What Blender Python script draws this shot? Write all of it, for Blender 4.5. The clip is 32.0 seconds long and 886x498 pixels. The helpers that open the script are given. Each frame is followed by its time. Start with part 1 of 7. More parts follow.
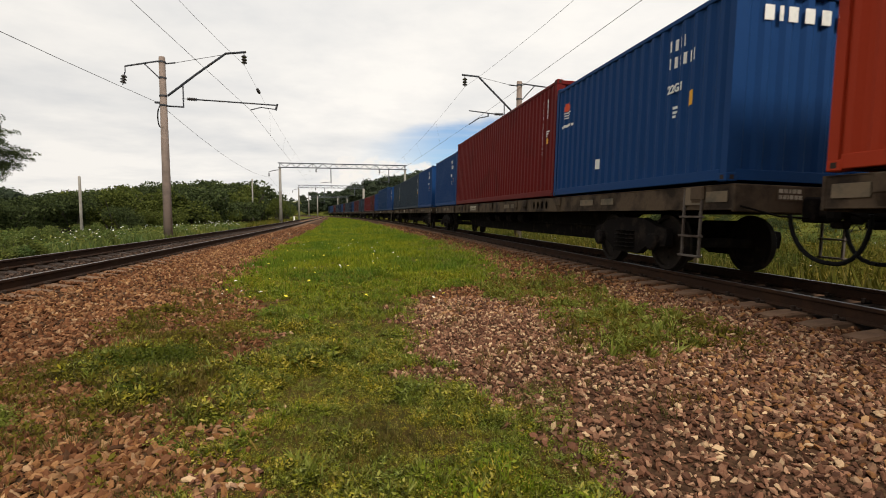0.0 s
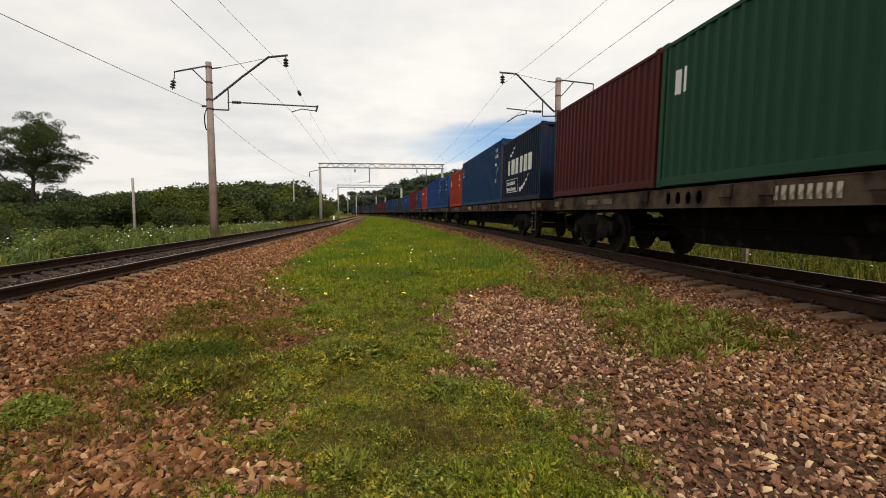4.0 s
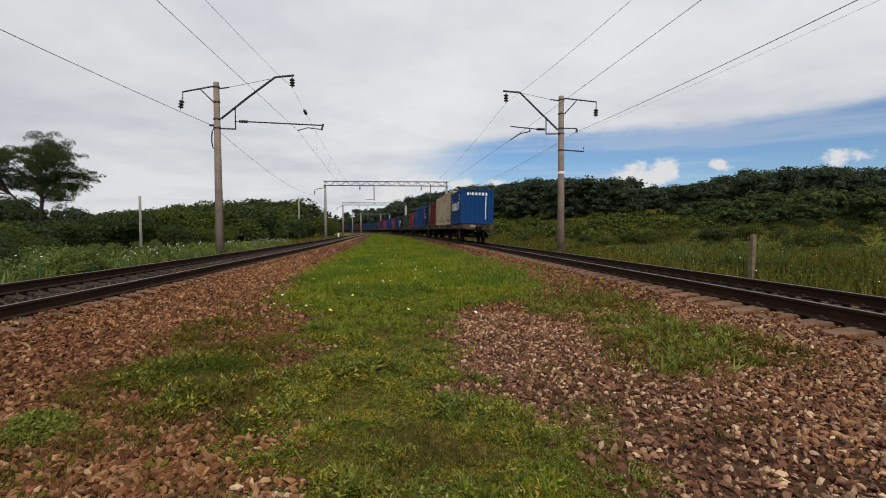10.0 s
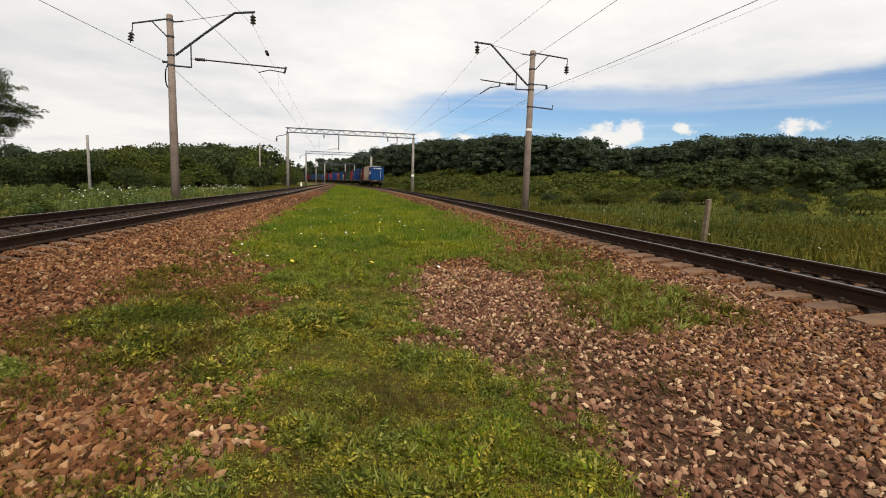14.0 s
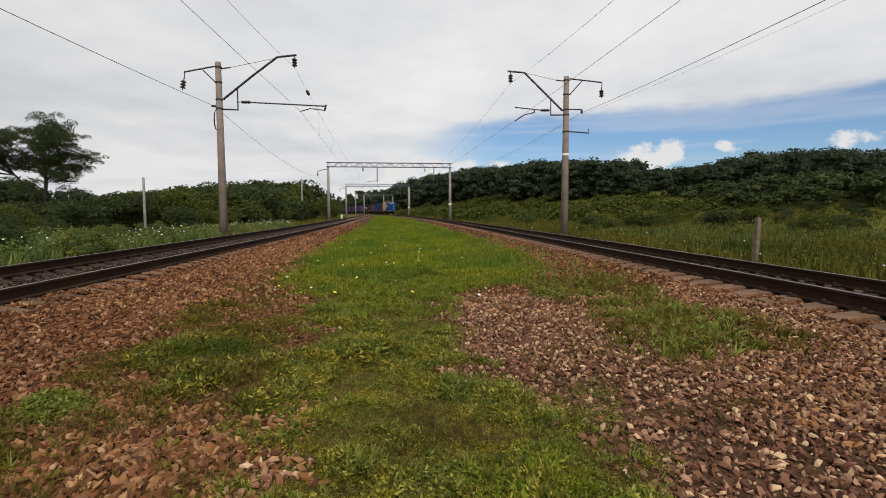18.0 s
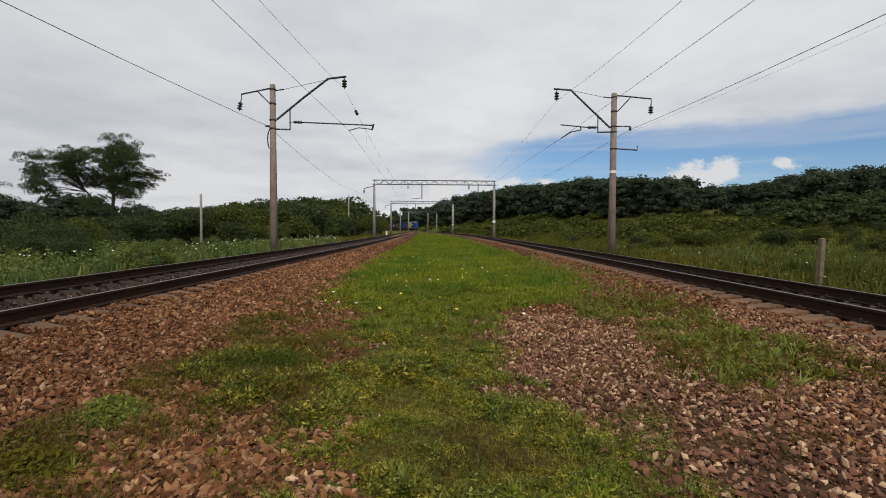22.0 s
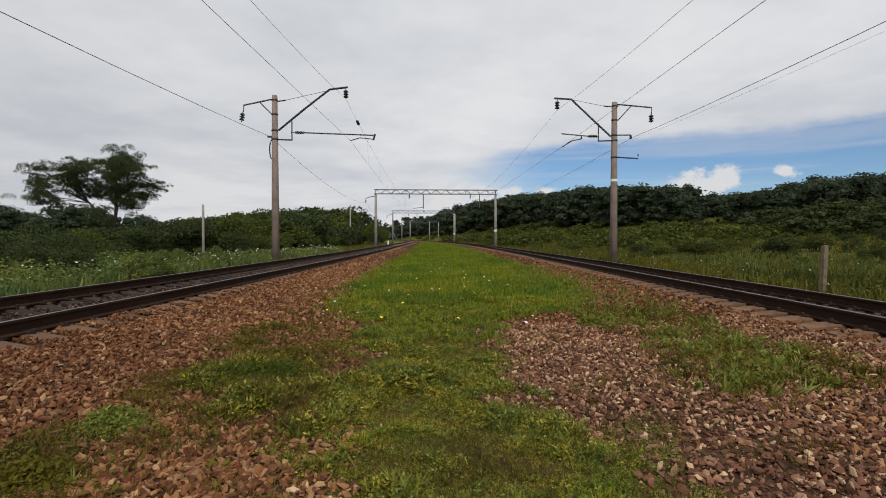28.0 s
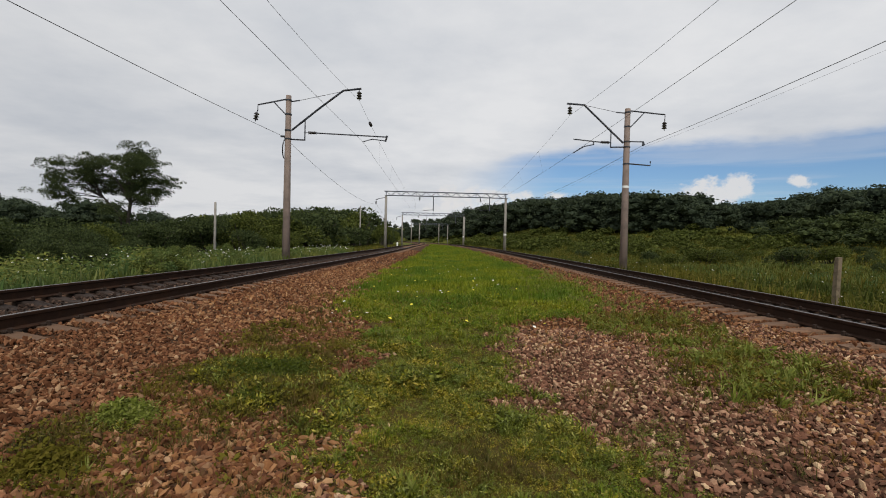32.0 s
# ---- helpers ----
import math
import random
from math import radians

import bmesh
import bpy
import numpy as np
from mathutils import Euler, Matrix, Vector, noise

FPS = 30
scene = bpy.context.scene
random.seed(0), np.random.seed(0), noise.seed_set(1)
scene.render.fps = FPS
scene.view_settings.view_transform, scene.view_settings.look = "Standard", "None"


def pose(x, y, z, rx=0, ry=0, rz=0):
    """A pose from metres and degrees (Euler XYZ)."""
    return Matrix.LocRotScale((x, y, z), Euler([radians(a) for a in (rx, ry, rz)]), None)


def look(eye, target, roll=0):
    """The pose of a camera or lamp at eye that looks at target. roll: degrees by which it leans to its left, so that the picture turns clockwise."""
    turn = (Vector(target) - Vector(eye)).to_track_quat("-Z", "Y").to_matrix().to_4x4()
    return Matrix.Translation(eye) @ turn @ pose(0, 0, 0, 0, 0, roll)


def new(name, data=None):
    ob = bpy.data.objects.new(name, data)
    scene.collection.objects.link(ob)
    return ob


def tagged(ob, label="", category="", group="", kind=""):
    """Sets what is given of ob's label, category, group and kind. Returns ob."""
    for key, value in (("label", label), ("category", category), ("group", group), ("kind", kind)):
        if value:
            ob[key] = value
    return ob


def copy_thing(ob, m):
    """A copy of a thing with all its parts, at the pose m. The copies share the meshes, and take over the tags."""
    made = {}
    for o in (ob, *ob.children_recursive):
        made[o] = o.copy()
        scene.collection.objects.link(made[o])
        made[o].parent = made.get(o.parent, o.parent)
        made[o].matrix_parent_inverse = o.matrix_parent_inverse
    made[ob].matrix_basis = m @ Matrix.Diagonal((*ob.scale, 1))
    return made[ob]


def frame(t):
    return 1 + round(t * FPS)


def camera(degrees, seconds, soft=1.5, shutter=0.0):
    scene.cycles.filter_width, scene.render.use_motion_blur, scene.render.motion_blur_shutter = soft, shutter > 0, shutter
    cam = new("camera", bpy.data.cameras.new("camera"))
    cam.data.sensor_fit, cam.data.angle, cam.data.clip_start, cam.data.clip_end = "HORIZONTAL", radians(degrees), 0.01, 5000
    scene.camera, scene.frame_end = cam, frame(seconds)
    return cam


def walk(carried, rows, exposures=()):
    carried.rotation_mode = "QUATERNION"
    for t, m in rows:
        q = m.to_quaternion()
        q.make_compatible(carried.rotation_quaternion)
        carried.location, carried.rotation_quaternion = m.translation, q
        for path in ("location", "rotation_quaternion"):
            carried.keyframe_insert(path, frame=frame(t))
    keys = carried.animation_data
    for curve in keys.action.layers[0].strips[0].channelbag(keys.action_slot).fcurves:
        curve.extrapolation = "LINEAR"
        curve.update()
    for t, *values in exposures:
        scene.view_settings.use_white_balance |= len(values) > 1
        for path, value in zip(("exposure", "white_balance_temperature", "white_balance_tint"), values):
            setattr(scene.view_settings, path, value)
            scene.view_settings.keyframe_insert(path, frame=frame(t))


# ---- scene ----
from collections import defaultdict

# ---------------------------------------------------------------- camera and its walk
cam = camera(82.1, 32.0, 1.0, 0.05)
PATH = [
    (0, 0.036, -0.009, 0.938, -10.10, -3.98, -0.02),
    (0.5, 0.037, -0.013, 0.936, -7.60, -4.13, 0.53),
    (1, 0.038, -0.007, 0.936, -8.09, -4.68, 1.04),
    (1.5, 0.031, -0.006, 0.930, -7.59, -4.09, 0.83),
    (2, 0.036, 0.009, 0.929, -7.07, -4.86, 1.07),
    (2.5, 0.030, 0.014, 0.923, -7.98, -5.47, -0.12),
    (3, 0.042, 0.011, 0.922, -8.23, -5.54, 0.00),
    (3.5, 0.033, 0.011, 0.935, -5.42, -4.31, 0.25),
    (5.5, 0.033, -0.005, 0.931, -8.63, -3.95, 0.00),
    (6, 0.028, -0.014, 0.932, -7.48, -4.10, -0.03),
    (6.5, 0.028, -0.020, 0.915, -6.90, -4.74, 0.05),
    (7, 0.019, -0.015, 0.929, -4.12, -4.32, 1.43),
    (7.5, 0.019, -0.037, 0.928, -5.40, -4.55, 2.24),
    (8, 0.005, -0.041, 0.927, -4.11, -2.85, 1.02),
    (8.5, 0.011, -0.023, 0.921, -5.00, -3.22, 1.17),
    (9, 0.014, -0.014, 0.921, -4.62, -2.92, 0.64),
    (9.5, 0.020, 0.023, 1.000, -4.74, -2.40, 0.51),
    (10, 0.029, -0.002, 0.918, -5.44, -2.16, 0.34),
    (10.5, 0.017, -0.019, 0.921, -5.59, -2.44, 0.03),
    (11, 0.017, 0.032, 0.912, -3.81, -4.32, -0.88),
    (11.5, 0.038, 0.031, 0.915, -4.01, -4.43, -0.80),
    (12, 0.038, 0.034, 0.909, -3.19, -5.31, -0.17),
    (12.5, 0.046, 0.040, 0.916, -5.13, -6.68, -0.95),
    (13, 0.024, -0.009, 0.933, -8.37, -6.58, -1.71),
    (13.5, 0.044, 0.040, 0.913, -8.76, -7.16, -1.33),
    (14, 0.028, -0.005, 0.925, -9.28, -7.27, -1.80),
    (14.5, 0.045, 0.021, 0.918, -9.39, -6.79, -1.43),
    (16.5, 0.010, -0.045, 0.950, -10.34, -6.15, -0.43),
    (17, 0.022, -0.030, 0.952, -7.69, -4.54, 0.99),
    (17.5, 0.020, -0.034, 0.944, -6.49, -4.38, 0.08),
    (18, 0.017, -0.018, 0.935, -5.08, -4.21, 0.21),
    (18.5, -0.001, -0.030, 0.941, -2.63, -2.55, -0.57),
    (19, -0.018, -0.046, 0.939, 0.29, -1.36, -1.04),
    (19.5, -0.022, -0.051, 0.938, 0.61, -1.37, -1.38),
    (20, -0.023, -0.058, 0.933, 0.53, -1.38, -1.61),
    (20.5, -0.002, -0.045, 0.936, -1.15, -1.65, -0.48),
    (21, -0.013, -0.029, 0.924, -0.89, -2.71, -0.82),
    (21.5, -0.006, -0.002, 0.929, -0.24, -2.76, -0.36),
    (22, -0.001, -0.006, 0.936, -0.18, -2.28, -0.27),
    (22.5, -0.002, -0.004, 0.933, 0.17, -2.18, -0.36),
    (23, -0.002, -0.009, 0.931, 0.11, -2.13, -0.11),
    (23.5, 0.004, -0.018, 0.934, 0.20, -1.59, -0.04),
    (24, -0.001, -0.018, 0.930, 0.04, -1.54, -0.49),
    (24.5, -0.005, -0.017, 0.930, 0.26, -1.81, -0.18),
    (25, -0.005, -0.010, 0.929, 0.39, -1.96, -0.17),
    (25.5, -0.001, -0.009, 0.932, 0.48, -2.15, 0.07),
    (27.5, -0.005, -0.006, 0.928, 0.51, -1.65, -0.11),
    (28, -0.000, 0.000, 0.930, -0.00, -1.24, 0.00),
    (28.5, -0.002, -0.008, 0.930, -0.28, -0.94, -0.03),
    (29, -0.002, -0.017, 0.928, -0.09, -0.89, 0.17),
    (29.5, -0.006, -0.022, 0.931, -0.12, -0.76, -0.12),
    (30, -0.013, -0.023, 0.928, -0.03, -0.55, -0.37),
    (30.5, -0.010, -0.029, 0.928, -0.42, -0.77, -0.80),
    (31, -0.026, -0.032, 0.924, -0.06, -1.01, -1.96),
    (31.5, -0.012, -0.027, 0.924, 0.39, -1.02, -1.33),
    (32, -0.019, -0.027, 0.927, 1.02, -0.94, -1.34),
]

walk(cam, [(t, pose(x, y, z, 90 + pitch, roll, yaw)) for t, x, y, z, yaw, pitch, roll in PATH],
     [(0, 0.14, 7150, 10), (6.5, 0.14, 7150, 10), (9, 0.03, 6850, 10), (10, -0.17, 6550, 10), (11, -0.05, 6700, 10), (12, 0.0, 6850, 10), (13, 0.06, 6900, 10), (14, 0.17, 7000, 10), (17, 0.03, 6850, 10), (20, -0.22, 6550, 10), (32, -0.22, 6550, 10)])

# ---------------------------------------------------------------- light: bright overcast with a clear strip low on one side
SUN_EL, SUN_ROT = radians(46.4), radians(171)


def node(nt, kind, **kw):
    n = nt.nodes.new(kind)
    for key, value in kw.items():
        if key in n.inputs:
            n.inputs[key].default_value = value
    return n


def make_world():
    w = bpy.data.worlds.new("overcast_sky")
    scene.world = w
    w.use_nodes = True
    nt = w.node_tree
    nt.nodes.clear()
    L = nt.links.new
    out = nt.nodes.new("ShaderNodeOutputWorld")
    co = nt.nodes.new("ShaderNodeTexCoord")
    sep = nt.nodes.new("ShaderNodeSeparateXYZ")
    L(co.outputs["Generated"], sep.inputs[0])
    sky = nt.nodes.new("ShaderNodeTexSky")
    sky.sky_type = "NISHITA"
    sky.sun_disc = False
    sky.sun_elevation, sky.sun_rotation = SUN_EL, SUN_ROT
    bg_sky = nt.nodes.new("ShaderNodeBackground")
    bg_sky.inputs["Strength"].default_value = 0.095
    sky.dust_density, sky.ozone_density = 0.3, 3.0
    clear = nt.nodes.new("ShaderNodeMix")
    clear.data_type, clear.blend_type = "RGBA", "MULTIPLY"
    clear.inputs[0].default_value = 1.0
    L(sky.outputs[0], clear.inputs[6])
    clear.inputs[7].default_value = (0.76, 0.92, 1.12, 1)
    L(clear.outputs[2], bg_sky.inputs["Color"])

    def math_node(op, a, b=None):
        m = nt.nodes.new("ShaderNodeMath")
        m.operation = op
        for i, v in enumerate((a, b)):
            if v is None:
                continue
            if isinstance(v, (int, float)):
                m.inputs[i].default_value = v
            else:
                L(v, m.inputs[i])
        return m.outputs[0]

    def ramp(v, a, b, lo=0.0, hi=1.0):
        m = nt.nodes.new("ShaderNodeMapRange")
        m.interpolation_type = "SMOOTHSTEP"
        L(v, m.inputs[0])
        for i, x in enumerate((a, b, lo, hi)):
            m.inputs[i + 1].default_value = x
        return m.outputs[0]

    # broad cloud deck seen from below: noise on the deck's plane
    zc = math_node("MAXIMUM", sep.outputs["Z"], 0.02)
    zc = math_node("ADD", zc, 0.12)
    px = math_node("DIVIDE", sep.outputs["X"], zc)
    py = math_node("DIVIDE", sep.outputs["Y"], zc)
    comb = nt.nodes.new("ShaderNodeCombineXYZ")
    L(px, comb.inputs[0])
    L(py, comb.inputs[1])
    n1 = node(nt, "ShaderNodeTexNoise", Scale=0.55, Detail=6.0, Roughness=0.5)
    L(comb.outputs[0], n1.inputs["Vector"])
    n2 = node(nt, "ShaderNodeTexNoise", Scale=2.6, Detail=5.0, Roughness=0.6)
    L(comb.outputs[0], n2.inputs["Vector"])
    shade = math_node("ADD", math_node("MULTIPLY", n1.outputs["Fac"], 0.76), math_node("MULTIPLY", n2.outputs["Fac"], 0.24))
    cr = nt.nodes.new("ShaderNodeValToRGB")
    cr.color_ramp.elements[0].position, cr.color_ramp.elements[0].color = 0.34, (0.62, 0.66, 0.725, 1)
    cr.color_ramp.elements[1].position, cr.color_ramp.elements[1].color = 0.58, (0.875, 0.888, 0.912, 1)
    L(shade, cr.inputs[0])
    bg_deck = nt.nodes.new("ShaderNodeBackground")
    thick = nt.nodes.new("ShaderNodeMix")
    thick.data_type = "RGBA"
    thick.blend_type = "MULTIPLY"
    thick.inputs[0].default_value = 1.0
    L(cr.outputs[0], thick.inputs[6])
    grey = ramp(math_node("ADD", sep.outputs["X"], math_node("MULTIPLY", sep.outputs["Z"], 0.8)), -0.75, 0.25, 0.84, 0.94)
    L(grey, thick.inputs[7])
    L(thick.outputs[2], bg_deck.inputs["Color"])
    bg_deck.inputs["Strength"].default_value = 1.06
    # clear strip: low elevations on the +x side, ragged by noise
    strm = nt.nodes.new("ShaderNodeMapping")
    strm.inputs["Scale"].default_value = (1.0, 1.0, 3.0)
    L(co.outputs["Generated"], strm.inputs[0])
    rag = node(nt, "ShaderNodeTexNoise", Scale=3.2, Detail=6.0, Roughness=0.55)
    L(strm.outputs[0], rag.inputs["Vector"])
    zr = math_node("ADD", sep.outputs["Z"], math_node("MULTIPLY", math_node("SUBTRACT", rag.outputs["Fac"], 0.5), 0.11))
    zr = math_node("SUBTRACT", zr, math_node("MULTIPLY", sep.outputs["X"], 0.055))
    gap = ramp(zr, 0.142, 0.172, 1.0, 0.0)
    gap = math_node("MULTIPLY", gap, ramp(sep.outputs["X"], -0.02, 0.22))
    low = math_node("ADD", sep.outputs["Z"], math_node("MULTIPLY", math_node("SUBTRACT", rag.outputs["Fac"], 0.5), -0.06))
    gap = math_node("MULTIPLY", gap, ramp(low, 0.03, 0.08, 0.45, 1.0))
    # long thin layers drawn across the clear strip
    lay = nt.nodes.new("ShaderNodeMapping")
    lay.inputs["Scale"].default_value = (1.3, 1.3, 26.0)
    lay.inputs["Rotation"].default_value = (0.0, radians(4), 0.0)
    L(co.outputs["Generated"], lay.inputs[0])
    ln = node(nt, "ShaderNodeTexNoise", Scale=1.6, Detail=5.0, Roughness=0.55)
    L(lay.outputs[0], ln.inputs["Vector"])
    gap = math_node("MULTIPLY", gap, ramp(ln.outputs["Fac"], 0.44, 0.70, 1.0, 0.68))
    # heaped clouds low over the ridge: rounded heads with ragged edges (way across, height, half width, half height)
    ahead = math_node("MAXIMUM", sep.outputs["Y"], 0.05)
    az, up = math_node("DIVIDE", sep.outputs["X"], ahead), math_node("DIVIDE", sep.outputs["Z"], ahead)
    heads = None
    for a, u, w, h in ((0.50, 0.106, 0.085, 0.034), (0.55, 0.120, 0.045, 0.026), (0.675, 0.132, 0.030, 0.016), (0.95, 0.148, 0.075, 0.022), (0.015, 0.090, 0.050, 0.026), (0.065, 0.086, 0.045, 0.018),
                       (0.135, 0.090, 0.030, 0.013), (0.20, 0.092, 0.034, 0.012), (-0.035, 0.066, 0.05, 0.012)):
        dx = math_node("POWER", math_node("ABSOLUTE", math_node("DIVIDE", math_node("SUBTRACT", az, a), w)), 2.0)
        dz = math_node("POWER", math_node("ABSOLUTE", math_node("DIVIDE", math_node("SUBTRACT", up, u), h)), 2.0)
        q = math_node("SUBTRACT", 1.0, math_node("ADD", dx, dz))
        heads = q if heads is None else math_node("MAXIMUM", heads, q)
    pm = nt.nodes.new("ShaderNodeMapping")
    pm.inputs["Scale"].default_value = (9.0, 9.0, 12.0)
    L(co.outputs["Generated"], pm.inputs[0])
    pn = node(nt, "ShaderNodeTexNoise", Scale=3.0, Detail=8.0, Roughness=0.62)
    L(pm.outputs[0], pn.inputs["Vector"])
    puff = math_node("ADD", heads, math_node("MULTIPLY", math_node("SUBTRACT", pn.outputs["Fac"], 0.5), 5.0))
    puff = math_node("MULTIPLY", ramp(puff, 0.0, 1.0), ramp(sep.outputs["Y"], 0.05, 0.2))
    bg_puff = nt.nodes.new("ShaderNodeBackground")
    bg_puff.inputs["Color"].default_value = (0.87, 0.865, 0.87, 1)
    bg_puff.inputs["Strength"].default_value = 0.96
    mix1 = nt.nodes.new("ShaderNodeMixShader")
    L(gap, mix1.inputs[0])
    L(bg_deck.outputs[0], mix1.inputs[1])
    L(bg_sky.outputs[0], mix1.inputs[2])
    mix2 = nt.nodes.new("ShaderNodeMixShader")
    L(math_node("MULTIPLY", puff, 0.9), mix2.inputs[0])
    L(mix1.outputs[0], mix2.inputs[1])
    L(bg_puff.outputs[0], mix2.inputs[2])
    L(mix2.outputs[0], out.inputs["Surface"])


make_world()
sun_data = bpy.data.lights.new("sun", "SUN")
sun_data.energy, sun_data.angle, sun_data.color = 2.7, radians(12), (1.0, 0.96, 0.9)
sun = new("sun", sun_data)
sun.matrix_world = look((13, -79, 84), (0, 0, 0))
scene.view_settings.exposure = 0.0

# ---------------------------------------------------------------- materials


def material(name, base, rough=0.8, metal=0.0, vary=0.12, scale=6.0, second=None, amount=0.4, fine=60.0, bump=0.15, bump_dist=0.01,
             random_obj=0.0, random_isl=0.0, coords="Object", spec=0.3, streak=None):
    """A grained, stained surface: base colour varied at two scales, a second colour in stains, and fine relief."""
    m = bpy.data.materials.new(name)
    m.use_nodes = True
    nt = m.node_tree
    L = nt.links.new
    bsdf = nt.nodes["Principled BSDF"]
    bsdf.inputs["Roughness"].default_value = rough
    bsdf.inputs["Metallic"].default_value = metal
    bsdf.inputs["Specular IOR Level"].default_value = spec
    co = nt.nodes.new("ShaderNodeTexCoord")
    mp = nt.nodes.new("ShaderNodeMapping")
    L(co.outputs[coords], mp.inputs[0])
    big = node(nt, "ShaderNodeTexNoise", Scale=scale, Detail=5.0, Roughness=0.6)
    L(mp.outputs[0], big.inputs["Vector"])
    small = node(nt, "ShaderNodeTexNoise", Scale=fine, Detail=3.0, Roughness=0.6)
    L(mp.outputs[0], small.inputs["Vector"])
    rgb = nt.nodes.new("ShaderNodeRGB")
    rgb.outputs[0].default_value = (*base, 1)
    col = rgb.outputs[0]
    if second:
        mr = nt.nodes.new("ShaderNodeMapRange")
        src = big
        if streak:
            sm = nt.nodes.new("ShaderNodeMapping")
            sm.inputs["Scale"].default_value = streak
            L(co.outputs[coords], sm.inputs[0])
            src = node(nt, "ShaderNodeTexNoise", Scale=1.0, Detail=5.0, Roughness=0.65)
            L(sm.outputs[0], src.inputs["Vector"])
        L(src.outputs["Fac"], mr.inputs[0])
        mr.inputs[1].default_value, mr.inputs[2].default_value = 0.62 - 0.3 * amount, 0.80 - 0.3 * amount
        mix = nt.nodes.new("ShaderNodeMix")
        mix.data_type = "RGBA"
        L(mr.outputs[0], mix.inputs[0])
        L(col, mix.inputs[6])
        mix.inputs[7].default_value = (*second, 1)
        col = mix.outputs[2]
    val = nt.nodes.new("ShaderNodeMath")
    val.operation = "MULTIPLY_ADD"
    L(small.outputs["Fac"], val.inputs[0])
    val.inputs[1].default_value, val.inputs[2].default_value = 2 * vary, 1 - vary
    v = val.outputs[0]
    for amount_r, sock in ((random_obj, ("ShaderNodeObjectInfo", "Random")), (random_isl, ("ShaderNodeNewGeometry", "Random Per Island"))):
        if amount_r:
            rn = nt.nodes.new(sock[0])
            mm = nt.nodes.new("ShaderNodeMath")
            mm.operation = "MULTIPLY_ADD"
            L(rn.outputs[sock[1]], mm.inputs[0])
            mm.inputs[1].default_value, mm.inputs[2].default_value = 2 * amount_r, 1 - amount_r
            m2 = nt.nodes.new("ShaderNodeMath")
            m2.operation = "MULTIPLY"
            L(v, m2.inputs[0])
            L(mm.outputs[0], m2.inputs[1])
            v = m2.outputs[0]
    hsv = nt.nodes.new("ShaderNodeHueSaturation")
    L(col, hsv.inputs["Color"])
    L(v, hsv.inputs["Value"])
    L(hsv.outputs[0], bsdf.inputs["Base Color"])
    if bump:
        bp = nt.nodes.new("ShaderNodeBump")
        bp.inputs["Strength"].default_value = bump
        bp.inputs["Distance"].default_value = bump_dist
        L(small.outputs["Fac"], bp.inputs["Height"])
        L(bp.outputs[0], bsdf.inputs["Normal"])
    return m


def island_ramp(name, colours, rough=0.9, vary=0.2, fine=90.0, source="isl", spec=0.06, trans=0.0, patchy=0.0):
    """Pieces whose colour is drawn at random from a run of colours, piece by piece."""
    m = material(name, (0.5, 0.5, 0.5), rough, vary=vary, fine=fine, bump=0.2, bump_dist=0.004, spec=spec)
    nt = m.node_tree
    L = nt.links.new
    hsv = next(n for n in nt.nodes if n.bl_idname == "ShaderNodeHueSaturation")
    rn = nt.nodes.new("ShaderNodeNewGeometry" if source == "isl" else "ShaderNodeObjectInfo")
    cr = nt.nodes.new("ShaderNodeValToRGB")
    el = cr.color_ramp.elements
    n = len(colours)
    while len(el) < n:
        el.new(0.5)
    for i, c in enumerate(colours):
        el[i].position, el[i].color = i / (n - 1), (*c, 1)
    L(rn.outputs["Random Per Island" if source == "isl" else "Random"], cr.inputs[0])
    L(cr.outputs[0], hsv.inputs["Color"])
    if patchy:
        # the growth turns yellower and greener from patch to patch
        co = next(x for x in nt.nodes if x.bl_idname == "ShaderNodeTexCoord")
        pn = node(nt, "ShaderNodeTexNoise", Scale=patchy, Detail=4.0, Roughness=0.65)
        L(co.outputs["Object"], pn.inputs["Vector"])
        tint = nt.nodes.new("ShaderNodeValToRGB")
        te = tint.color_ramp.elements
        te[0].position, te[0].color = 0.38, (0.52, 0.70, 0.8, 1)
        te[1].position, te[1].color = 0.62, (1.12, 1.02, 0.85, 1)
        L(pn.outputs["Fac"], tint.inputs[0])
        mt = nt.nodes.new("ShaderNodeMix")
        mt.data_type, mt.blend_type = "RGBA", "MULTIPLY"
        mt.inputs[0].default_value = 1.0
        L(cr.outputs[0], mt.inputs[6])
        L(tint.outputs[0], mt.inputs[7])
        L(mt.outputs[2], hsv.inputs["Color"])
    if trans:
        bsdf = nt.nodes["Principled BSDF"]
        out = next(x for x in nt.nodes if x.bl_idname == "ShaderNodeOutputMaterial")
        tr = nt.nodes.new("ShaderNodeBsdfTranslucent")
        L(hsv.outputs[0], tr.inputs[0])
        mx = nt.nodes.new("ShaderNodeMixShader")
        mx.inputs[0].default_value = trans
        L(bsdf.outputs[0], mx.inputs[1])
        L(tr.outputs[0], mx.inputs[2])
        L(mx.outputs[0], out.inputs["Surface"])
    return m


MAT = {}
MAT["rail_side"] = material("rusty_rail_steel", (0.031, 0.016, 0.010), 0.85, 0.1, 0.25, 3, (0.046, 0.022, 0.012), 0.45, 40, spec=0.1)
MAT["rail_top"] = material("worn_rail_head", (0.13, 0.12, 0.115), 0.45, 0.6, 0.1, 2, (0.2, 0.17, 0.15), 0.3, 30, 0.05, spec=0.5)
MAT["sleeper"] = material("weathered_concrete_sleeper", (0.145, 0.082, 0.048), 0.92, 0, 0.2, 2.5, (0.07, 0.037, 0.022), 0.5, 45, random_obj=0.2)


